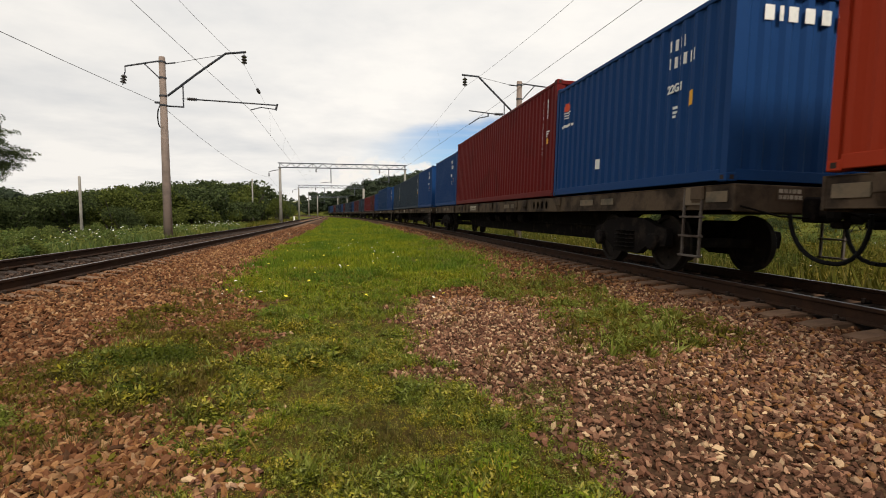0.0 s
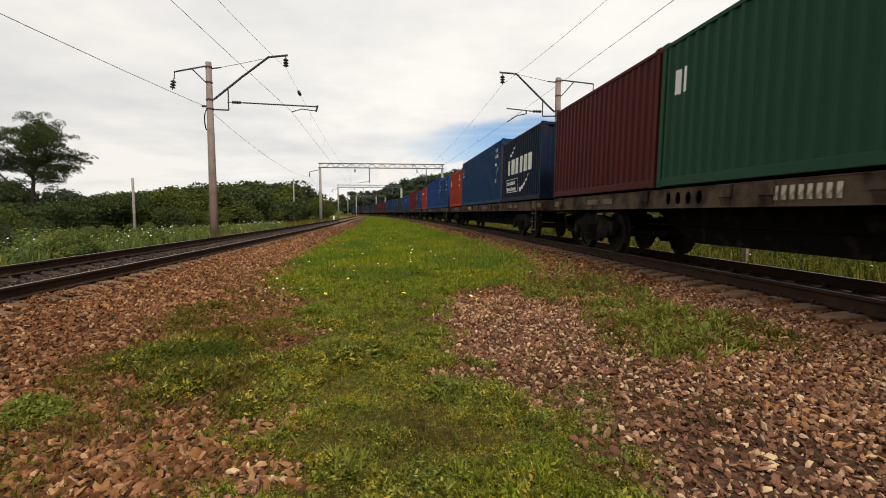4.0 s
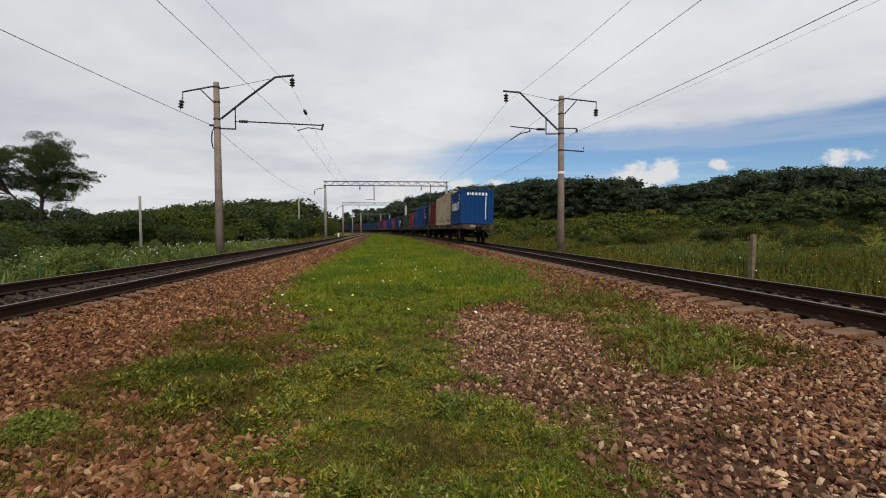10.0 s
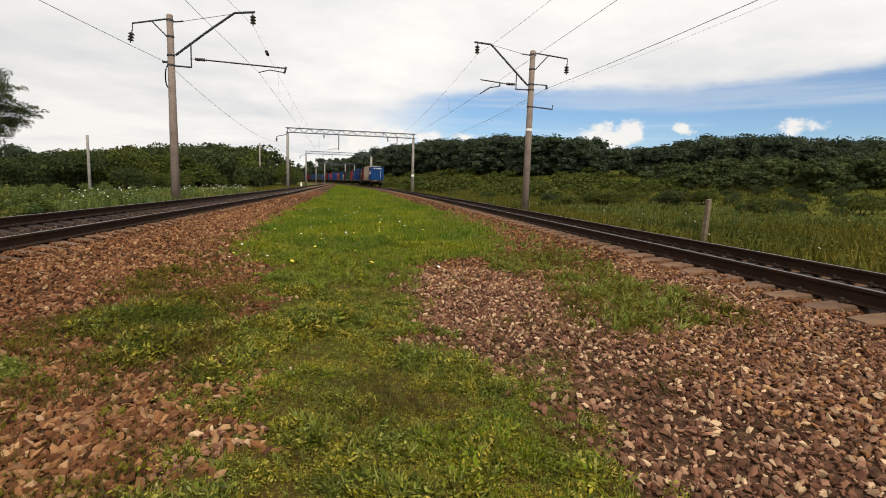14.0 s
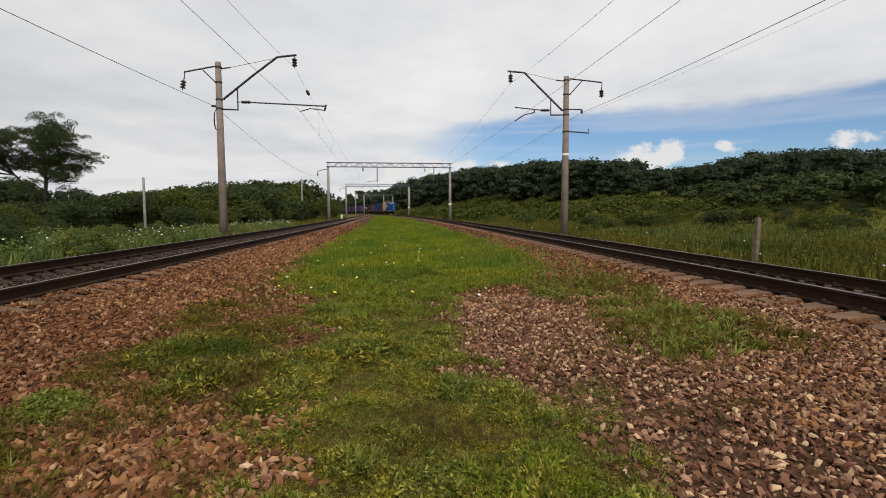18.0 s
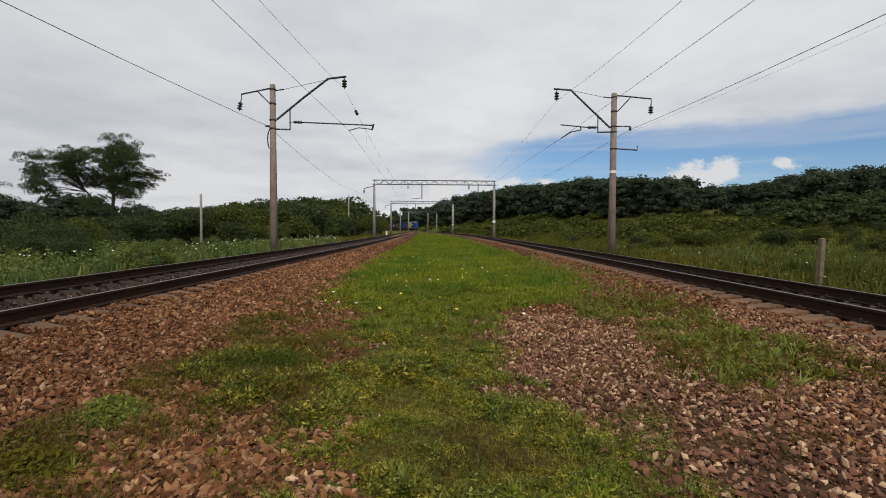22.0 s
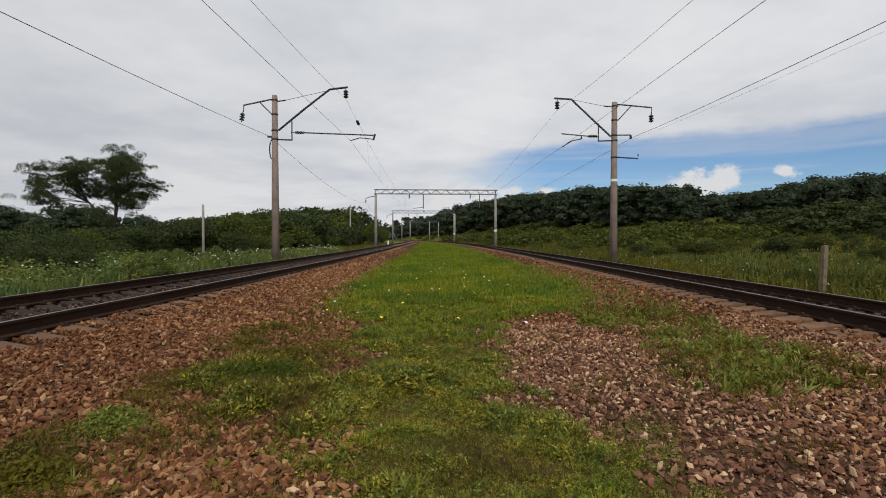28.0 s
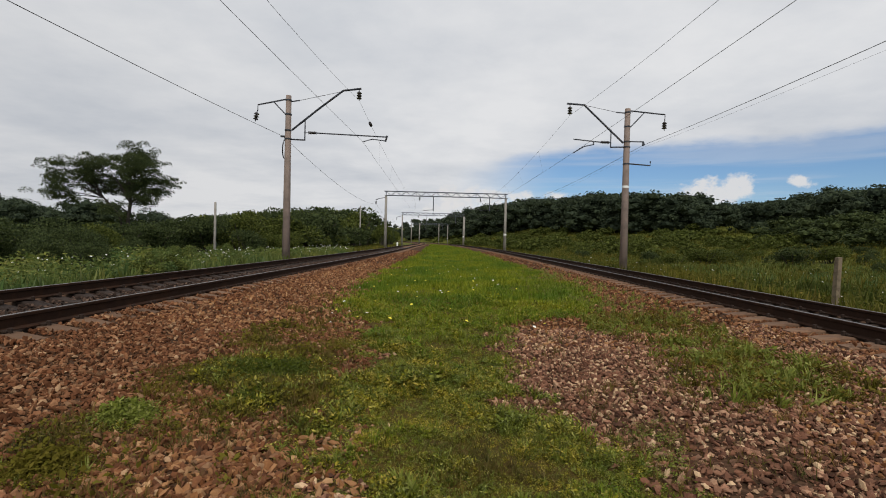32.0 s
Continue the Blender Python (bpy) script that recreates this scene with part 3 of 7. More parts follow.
def make_ground():
    def axis_steps(parts):
        out = []
        for a, b, st in parts:
            out += list(np.arange(a, b, st))
        return np.array(out + [parts[-1][1]])
    ys = axis_steps([(-120, -20, 10), (-20, 0, 2), (0, 12, 0.15), (12, 40, 0.6), (40, 120, 3), (120, 500, 10), (500, 2500, 100)])
    ds = axis_steps([(-1500, -300, 100), (-300, -60, 12), (-60, -14, 3), (-14, -4.2, 0.4), (-4.2, 5, 0.15), (5, 14, 0.4), (14, 60, 3), (60, 320, 8), (320, 1500, 90)])
    Y, D = np.meshgrid(ys, ds, indexing="ij")
    X = mid_array(Y) + D
    Z = ground_z(X, Y)
    D = across(X, Y)
    v = np.stack([X, Y, Z], -1).reshape(-1, 3)
    ny, nd = Y.shape
    i = (np.arange(ny - 1)[:, None] * nd + np.arange(nd - 1)[None]).ravel()
    f = np.stack([i, i + 1, i + nd + 1, i + nd], 1)
    m = bpy.data.materials.new("ground_shaded_soil_and_grass")
    me = array_mesh("ground", v, f, m, smooth=True)
    a = me.attributes.new("grass", "FLOAT", "POINT")
    a.data.foreach_set("value", np.maximum(fresh(X, Y) * np.interp(Y, [0, 10, 25], [0.0, 0.25, 1.0]), field_cover(D)).ravel().astype(np.float32))
    a = me.attributes.new("litter", "FLOAT", "POINT")
    a.data.foreach_set("value", grassy(X, Y).ravel().astype(np.float32))
    a = me.attributes.new("oily", "FLOAT", "POINT")
    oil = np.maximum(sstep(1.2, 0.8, np.abs(D - LEFT)), sstep(1.2, 0.8, np.abs(D - RIGHT)))
    a.data.foreach_set("value", oil.ravel().astype(np.float32))
    m.use_nodes = True
    nt = m.node_tree
    L = nt.links.new
    bsdf = nt.nodes["Principled BSDF"]
    bsdf.inputs["Roughness"].default_value = 0.95
    bsdf.inputs["Specular IOR Level"].default_value = 0.03
    co = nt.nodes.new("ShaderNodeTexCoord")
    at = nt.nodes.new("ShaderNodeAttribute")
    at.attribute_name = "grass"
    li = nt.nodes.new("ShaderNodeAttribute")
    li.attribute_name = "litter"
    oi = nt.nodes.new("ShaderNodeAttribute")
    oi.attribute_name = "oily"

    def noise_of(scale, detail=5.0):
        n = node(nt, "ShaderNodeTexNoise", Scale=scale, Detail=detail, Roughness=0.6)
        L(co.outputs["Object"], n.inputs["Vector"])
        return n

    def mix(fac, a_, b_):
        x = nt.nodes.new("ShaderNodeMix")
        x.data_type = "RGBA"
        L(fac, x.inputs[0])
        for sock, val in ((6, a_), (7, b_)):
            if isinstance(val, tuple):
                x.inputs[sock].default_value = (*val, 1)
            else:
                L(val, x.inputs[sock])
        return x.outputs[2]
    vor = node(nt, "ShaderNodeTexVoronoi", Scale=22.0)
    L(co.outputs["Object"], vor.inputs["Vector"])
    big, fine, wide = noise_of(1.4), noise_of(30), noise_of(0.05)
    # bare ground coloured dark so gaps between stones and growth read as shadow
    crs = nt.nodes.new("ShaderNodeValToRGB")
    els = crs.color_ramp.elements
    els[0].color, els[1].color = (0.030, 0.017, 0.011, 1), (0.125, 0.068, 0.042, 1)
    sepc = nt.nodes.new("ShaderNodeSeparateColor")
    L(vor.outputs["Color"], sepc.inputs[0])
    L(sepc.outputs[0], crs.inputs[0])
    stone = mix(big.outputs["Fac"], crs.outputs[0], (0.062, 0.034, 0.021))
    stone = mix(li.outputs["Fac"], stone, mix(fine.outputs["Fac"], (0.022, 0.014, 0.005), (0.115, 0.075, 0.024)))
    stone = mix(oi.outputs["Fac"], stone, (0.032, 0.024, 0.020))
    green = mix(fine.outputs["Fac"], (0.05, 0.055, 0.010), (0.12, 0.14, 0.02))
    green = mix(wide.outputs["Fac"], green, (0.095, 0.095, 0.022))
    add = nt.nodes.new("ShaderNodeMath")
    add.operation = "MULTIPLY_ADD"
    L(fine.outputs["Fac"], add.inputs[0])
    add.inputs[1].default_value = 0.5
    add.inputs[2].default_value = -0.25
    ad2 = nt.nodes.new("ShaderNodeMath")
    ad2.use_clamp = True
    L(add.outputs[0], ad2.inputs[0])
    L(at.outputs["Fac"], ad2.inputs[1])
    L(mix(ad2.outputs[0], stone, green), bsdf.inputs["Base Color"])
    bp = nt.nodes.new("ShaderNodeBump")
    bp.inputs["Strength"].default_value = 0.7
    bp.inputs["Distance"].default_value = 0.03
    L(vor.outputs["Distance"], bp.inputs["Height"])
    L(bp.outputs[0], bsdf.inputs["Normal"])
    g = new("ground", me)
    return tagged(g, "grassy strip, ballast shoulders and rising fields in one sheet", "ground", kind="structure")


ground = make_ground()

# ---------------------------------------------------------------- tracks


def sweep(outline, off, s_list, z=0.0, top_from=None, shift=0.0):
    """An outline (across, up) drawn out along the line at an offset from the middle."""
    sh = Shape()
    n = len(outline)
    vs, fs, ms = [], [], []
    for s in s_list:
        p = on_line(off, s, z)
        vs += [(p.x + shift + u, p.y, p.z + w) for u, w in outline]
    for i in range(len(s_list) - 1):
        for k in range(n):
            j = (k + 1) % n
            fs.append((i * n + k, i * n + j, i * n + n + j, i * n + n + k))
            ms.append(1 if top_from is not None and k in top_from else 0)
    fs += [tuple(range(n - 1, -1, -1)), tuple(range((len(s_list) - 1) * n, len(s_list) * n))]
    ms += [0, 0]
    sh.v, sh.f, sh.m = vs, fs, ms
    return sh


RAIL = [(-0.075, -0.18), (0.075, -0.18), (0.075, -0.168), (0.012, -0.148), (0.009, -0.052), (0.036, -0.038), (0.037, -0.008), (0.028, 0.0),
        (-0.028, 0.0), (-0.037, -0.008), (-0.036, -0.038), (-0.009, -0.052), (-0.012, -0.148), (-0.075, -0.168)]
S_RAIL = list(range(-60, 0, 6)) + [i * 2.5 for i in range(0, 40)] + list(range(100, 335, 6)) + [400, 520, 700, 900]
SLEEPER_STEP = 0.543


def sleeper_mesh():
    """A prestressed sleeper: raised rail seats, waist lower in the middle, sloped sides."""
    sh = Shape()
    sec = [(-1.35, 0.0, 0.0), (-1.34, 0.125, -0.03), (-1.18, 0.13, -0.005), (-0.95, 0.13, 0.02), (-0.62, 0.13, 0.0), (-0.4, 0.115, -0.04), (0.4, 0.115, -0.04), (0.62, 0.13, 0.0), (0.95, 0.13, 0.02), (1.18, 0.13, -0.005), (1.34, 0.125, -0.03)]
    rows = sec[1:]
    vs, fs = [], []
    for x, w, z in rows:
        top = -0.20 + z
        vs += [(x, -w - 0.02, -0.36), (x, -w, top - 0.02), (x, -w + 0.025, top), (x, w - 0.025, top), (x, w, top - 0.02), (x, w + 0.02, -0.36)]
    for i in range(len(rows) - 1):
        for k in range(5):
            fs.append((i * 6 + k, i * 6 + k + 1, i * 6 + 6 + k + 1, i * 6 + 6 + k))
    fs += [(0, 1, 2, 3, 4, 5), tuple(len(vs) - 1 - k for k in range(6))]
    return sh.add(vs, fs).mesh("sleeper", MAT["sleeper"])


def clip_mesh():
    sh = Shape()
    sh.box((0.10, 0, -0.165), (0.07, 0.11, 0.03), 0.008)
    sh.box((0.14, 0, -0.155), (0.05, 0.045, 0.07), 0.01)
    sh.box((-0.10, 0, -0.165), (0.07, 0.11, 0.03), 0.008)
    sh.box((-0.14, 0, -0.155), (0.05, 0.045, 0.07), 0.01)
    return sh.mesh("rail_clip", MAT["clip"])


SLEEPER, CLIP = sleeper_mesh(), clip_mesh()


SLEEPER_MID = max(v.co.z for v in SLEEPER.vertices if abs(v.co.x) < 0.45)


def make_track(name, off, label):
    tr = tagged(new(name), label, "railway track", "tracks", "structure")
    for sd, side in ((-1, "left"), (1, "right")):
        me = sweep(RAIL, off, S_RAIL, LIE[off][0] - sd * GAUGE / 2 * LIE[off][1], (7,), sd * GAUGE / 2).mesh("rail", MAT["rail_side"], MAT["rail_top"])
        part("rail", me, tr, "brown steel rail with a worn bright head")
    base_v = np.array([v.co[:] for v in SLEEPER.vertices])
    base_f = [tuple(p.vertices) for p in SLEEPER.polygons]
    sh = Shape()
    for i in range(-30, 440):
        s = 0.2 + i * SLEEPER_STEP
        p = on_line(off, s)
        m = pose(p.x, p.y, LIE[off][0], 0, math.degrees(math.atan(LIE[off][1])), heading(s))
        if -4 < s < 76:
            part("sleeper", SLEEPER, tr, m=m)
        else:
            sh.add([m @ Vector(v) for v in base_v], base_f)
        if 0 < s < 30:
            for sd in (-1, 1):
                part("rail_clip", CLIP, tr, m=m @ pose(sd * GAUGE / 2, 0, 0))
    far = part("far_sleepers", sh.mesh("far_sleepers", MAT["sleeper"]), tr)
    far["kind"] = "stuff"
    return tr


make_track("track_left", LEFT, "empty railway track on concrete sleepers and brown ballast")
make_track("track_right", RIGHT, "railway track carrying the freight train, on concrete sleepers")

# ---------------------------------------------------------------- containers
PAINT = {}


def paint(key, base, rust=0.15, rust_col=(0.10, 0.04, 0.02), rough=0.6):
    PAINT[key] = material("container_paint_" + key, base, rough, 0.0, 0.06, 1.5, rust_col, rust, 25, 0.08, 0.004, spec=0.07, streak=(1.6, 0.8, 0.5), random_obj=0.05)


paint("blue", (0.008, 0.043, 0.142), 0.10, (0.008, 0.033, 0.100))
paint("bright_blue", (0.008, 0.043, 0.180), 0.10, (0.007, 0.033, 0.125))
paint("navy", (0.007, 0.014, 0.034), 0.30, (0.028, 0.018, 0.016))
paint("dark_blue", (0.007, 0.036, 0.098), 0.15, (0.009, 0.024, 0.058))
paint("red", (0.24, 0.020, 0.014), 0.25, (0.16, 0.018, 0.012))
paint("orange_red", (0.34, 0.036, 0.014), 0.40, (0.20, 0.020, 0.011))
paint("dark_red", (0.125, 0.010, 0.009), 0.35, (0.075, 0.009, 0.008))
paint("green", (0.018, 0.060, 0.034), 0.15, (0.014, 0.042, 0.022))
paint("slate", (0.022, 0.036, 0.052), 0.25, (0.020, 0.025, 0.032))
paint("maroon", (0.070, 0.014, 0.012), 0.3, (0.04, 0.012, 0.010))
paint("cream", (0.49, 0.385, 0.278), 0.45, (0.33, 0.235, 0.14), 0.75)
MAT["mark"] = material("white_lettering_paint", (0.72, 0.72, 0.68), 0.6, 0, 0.06, 3, (0.5, 0.5, 0.48), 0.3, 30, 0.03)
MAT["mark_yellow"] = material("yellow_sticker", (0.75, 0.36, 0.03), 0.6, 0, 0.06, 3)
MAT["mark_red"] = material("red_emblem_paint", (0.62, 0.07, 0.02), 0.6, 0, 0.06, 3)
MAT["mark_orange"] = material("orange_emblem_paint", (0.66, 0.14, 0.03), 0.6, 0, 0.06, 3)
MAT["rust_patch"] = material("rust_streaks", (0.10, 0.042, 0.018), 0.95, 0, 0.3, 9, (0.20, 0.088, 0.034), 0.55, 40)
MAT["worn_post"] = material("bare_worn_steel", (0.105, 0.085, 0.072), 0.85, 0.1, 0.2, 4, (0.055, 0.035, 0.025), 0.5, 30)
MAT["patch_grey"] = material("faded_repair_patch", (0.47, 0.39, 0.275), 0.8, 0, 0.1, 3)

CW, PER, WALL_OUT, WALL_IN = 1.219, 0.278, 1.204, 1.168


def corrugation(y0, y1):
    """Breakpoints (along, across) of the folded wall sheet between two places."""
    ks = [(0.0, WALL_OUT), (0.072, WALL_OUT), (0.140, WALL_IN), (0.210, WALL_IN), (0.278, WALL_OUT)]

    def across(y):
        u = y % PER
        for (a, p), (b, q) in zip(ks, ks[1:]):
            if u <= b:
                return p + (q - p) * (u - a) / (b - a)
        return WALL_OUT
    ys = {y0, y1}
    k = math.floor(y0 / PER)
    while k * PER < y1 + PER:
        for u in (0.0, 0.072, 0.140, 0.210):
            y = k * PER + u
            if y0 < y < y1:
                ys.add(y)
        k += 1
    return [(y, across(y)) for y in sorted(ys)]


def fold_at(y):
    """How far out the folded wall stands at a place along it."""
    u = (y % PER) / PER
    k = 0.0 if u < 0.26 else (u - 0.26) / 0.245 if u < 0.505 else 1.0 if u < 0.755 else 1 - (u - 0.755) / 0.245
    return WALL_OUT + (WALL_IN - WALL_OUT) * k


def folded_sheet(sh, side, y0, y1, z0, z1, lift=0.0, thick=0.0, slant=0.0):
    """A piece of the folded wall between two heights, lifted off it."""
    pr = corrugation(y0, y1)
    vs = [(side * (x + lift), y, z0) for y, x in pr] + [(side * (x + lift), y + slant, z1) for y, x in pr]
    n = len(pr)
    sh.add(vs, [(i, i + 1, n + i + 1, n + i) for i in range(n - 1)])
    if thick:
        vs = [(side * (x + lift - thick), y, z0) for y, x in pr] + [(side * (x + lift - thick), y + slant, z1) for y, x in pr]
        sh.add(vs, [(i + 1, i, n + i, n + i + 1) for i in range(n - 1)])
    return sh


MESHES = {}


def container_meshes(length, height, key):
    if (length, height, key) in MESHES:
        return MESHES[length, height, key]
    mat, hl = PAINT[key], length / 2
    out = []
    for side in (-1, 1):
        sh = folded_sheet(Shape(), side, -hl + 0.12, hl - 0.12, 0.16, height - 0.10, 0.0, 0.004)
        out.append(("side_wall", sh.mesh("side_wall", mat)))
    for e in (-1, 1):
        sh = Shape()
        pts, x = [], -CW + 0.13
        while x < CW - 0.13:
            for u, w in ((0.0, 0.0), (0.09, 0.0), (0.15, 0.045), (0.26, 0.045), (0.32, 0.0)):
                if x + u <= CW - 0.13:
                    pts.append((x + u, hl - 0.03 - w))
            x += 0.32 + 0.0001
        pts.append((CW - 0.06, hl - 0.03))
        pts.insert(0, (-CW + 0.06, hl - 0.03))
        vs = [(x, e * y, 0.17) for x, y in pts] + [(x, e * y, height - 0.12) for x, y in pts]
        n = len(pts)
        sh.add(vs, [(i, i + 1, n + i + 1, n + i) for i in range(n - 1)])
        vs = [(x, e * (y - 0.006), 0.17) for x, y in pts] + [(x, e * (y - 0.006), height - 0.12) for x, y in pts]
        sh.add(vs, [(i + 1, i, n + i, n + i + 1) for i in range(n - 1)])
        out.append(("end_wall", sh.mesh("end_wall", mat)))
    sh = Shape().box((0, 0, height - 0.03), (2 * CW - 0.1, length - 0.2, 0.02), 0.004)
    k = int(length / 0.35)
    for i in range(k):
        sh.box((0, -hl + 0.3 + i * (length - 0.6) / max(1, k - 1), height - 0.018), (2 * CW - 0.3, 0.16, 0.016), 0.006)
    out.append(("roof", sh.mesh("roof", mat)))
    sh = Shape().box((0, 0, 0.14), (2 * CW - 0.1, length - 0.2, 0.04))
    for i in range(int(length / 0.6)):
        sh.box((0, -hl + 0.4 + i * 0.6, 0.08), (2 * CW - 0.12, 0.05, 0.10))
    out.append(("floor_frame", sh.mesh("floor_frame", mat)))
    for side in (-1, 1):
        sh = Shape().box((side * (CW - 0.035), 0, 0.095), (0.05, length - 0.3, 0.15), 0.008)
        out.append(("bottom_rail", sh.mesh("bottom_rail", mat)))
        sh = Shape().box((side * (CW - 0.035), 0, height - 0.065), (0.06, length - 0.3, 0.075), 0.01)
        out.append(("top_rail", sh.mesh("top_rail", mat)))
    for e in (-1, 1):
        out.append(("end_sill", Shape().box((0, e * (hl - 0.055), 0.095), (2 * CW - 0.3, 0.09, 0.15), 0.008).mesh("end_sill", mat)))
        out.append(("end_header", Shape().box((0, e * (hl - 0.055), height - 0.07), (2 * CW - 0.3, 0.09, 0.10), 0.008).mesh("end_header", mat)))
        for side in (-1, 1):
            sh = Shape().prism([(side * (CW - 0.005), e * (hl - 0.01)), (side * (CW - 0.005), e * (hl - 0.13)), (side * (CW - 0.05), e * (hl - 0.13)),
                                (side * (CW - 0.05), e * (hl - 0.07)), (side * (CW - 0.14), e * (hl - 0.05)), (side * (CW - 0.14), e * (hl - 0.01))], "z", 0.11, height - 0.11)
            out.append(("corner_post", sh.mesh("corner_post", mat)))
            for z in (0.059, height - 0.059):
                sh = Shape().box((side * (CW - 0.081), e * (hl - 0.089), z), (0.162, 0.178, 0.118), 0.012)
                # thin dark plates stand for the shaded openings of the casting
                sh.box((side * (CW - 0.0), e * (hl - 0.089), z), (0.003, 0.07, 0.06), 0, mi=1)
                sh.box((side * (CW - 0.081), e * (hl - 0.0), z), (0.06, 0.003, 0.06), 0, mi=1)
                out.append(("corner_casting", sh.mesh("corner_casting", mat, MAT["clip"])))
    MESHES[length, height, key] = out
    return out


NEAR = -1  # the wall that faces the strip between the tracks


def side_bar(parent, length, u, z, w, h, mat="mark", name="marking_bar", slant=0.0, side=NEAR):
    """A painted bar on the folded wall: u from the leading end, z above the base."""
    y1 = length / 2 - u
    sh = folded_sheet(Shape(), side, y1 - w, y1, z, z + h, 0.004, 0.0, slant)
    return part(name, sh.mesh(name, MAT[mat]), parent)


def side_bars(parent, length, u, z, rows, mat="mark", gap=0.055):
    """Lines of short bars for writing too small to read: rows of (bar widths, height)."""
    for widths, h in rows:
        x = u
        for w in widths:
            side_bar(parent, length, x, z, w, h, mat)
            x += w + gap
        z -= h * 1.55


def side_column(parent, length, u, z_top, n, w=0.10, h=0.13, gap=0.05):
    """A column of characters down the wall, as bars."""
    for i in range(n):
        side_bar(parent, length, u, z_top - (i + 1) * (h + gap), w, h)


def end_bars(parent, length, x0, z, widths, h, gap=0.05, e=-1):
    """Bars on the end wall, from the observer's left to right."""
    x = x0
    for w in widths:
        sh = Shape().box((x + w / 2, e * (length / 2 - 0.018), z), (w * (0.72 if w > 0.15 else 1.0), 0.006, h), 0.002)
        part("marking_bar", sh.mesh("marking_bar", MAT["mark"]), parent)
        x += w + gap


def emblem(parent, length, u, z, size=0.42):
    """A round red emblem over white waves, as plain shapes."""
    side_bar(parent, length, u + size * 0.12, z + size * 0.55, size * 0.76, size * 0.28, "mark_red", "emblem_disc")
    side_bar(parent, length, u + size * 0.24, z + size * 0.83, size * 0.52, size * 0.15, "mark_red", "emblem_disc")
    for i in range(3):
        side_bar(parent, length, u + size * (0.06 + 0.06 * i), z + size * (0.42 - 0.14 * i), size * (0.88 - 0.12 * i), size * 0.07, "mark", "emblem_wave")
    side_bars(parent, length, u - 0.12, z - 0.14, [([0.16, 0.2, 0.12, 0.1], 0.06)], gap=0.02)


def lettering(parent, length, u, z, widths, h, gap, mat="mark"):
    """A brand name as plain solid blocks of the letters' size."""
    for w in widths:
        side_bar(parent, length, u + 0.14 * w, z, 0.72 * w, h, mat, "brand_block")
        u += w + gap


def swoosh(parent, length, u0, u1, z0, z1, thick):
    """A painted band that rises and thins out along the wall."""
    pr = [(y, x) for y, x in corrugation(length / 2 - u1, length / 2 - u0)]
    lo, hi = [], []
    for y, x in pr:
        k = (length / 2 - u0 - y) / (u1 - u0)
        z = z0 + (z1 - z0) * k ** 1.7
        lo.append((NEAR * (x + 0.004), y, z))
        hi.append((NEAR * (x + 0.004), y, z + thick * (1 - k) ** 0.7 + 0.012))
    n = len(pr)
    sh = Shape().add(lo + hi, [(i, i + 1, n + i + 1, n + i) for i in range(n - 1)])
    part("swoosh", sh.mesh("swoosh", MAT["mark"]), parent)


def words(parent, text, size, m, mat="mark"):
    cu = bpy.data.curves.new("words", "FONT")
    cu.body, cu.size, cu.extrude, cu.offset = text, size, 0.002, size * 0.035
    tmp = bpy.data.objects.new("words", cu)
    scene.collection.objects.link(tmp)
    bpy.context.view_layer.update()
    me = bpy.data.meshes.new_from_object(tmp)
    bpy.data.objects.remove(tmp)
    me.materials.clear()
    me.materials.append(MAT[mat])
    return part("words", me, parent, m=m)


def side_words(parent, length, u, z, text, size):
    """Readable words on the wall that faces the strip."""
    return words(parent, text, size, pose(-(WALL_OUT + 0.005), length / 2 - u, z, 90, 0, -90))


LONG, SHORT = 12.192, 6.058


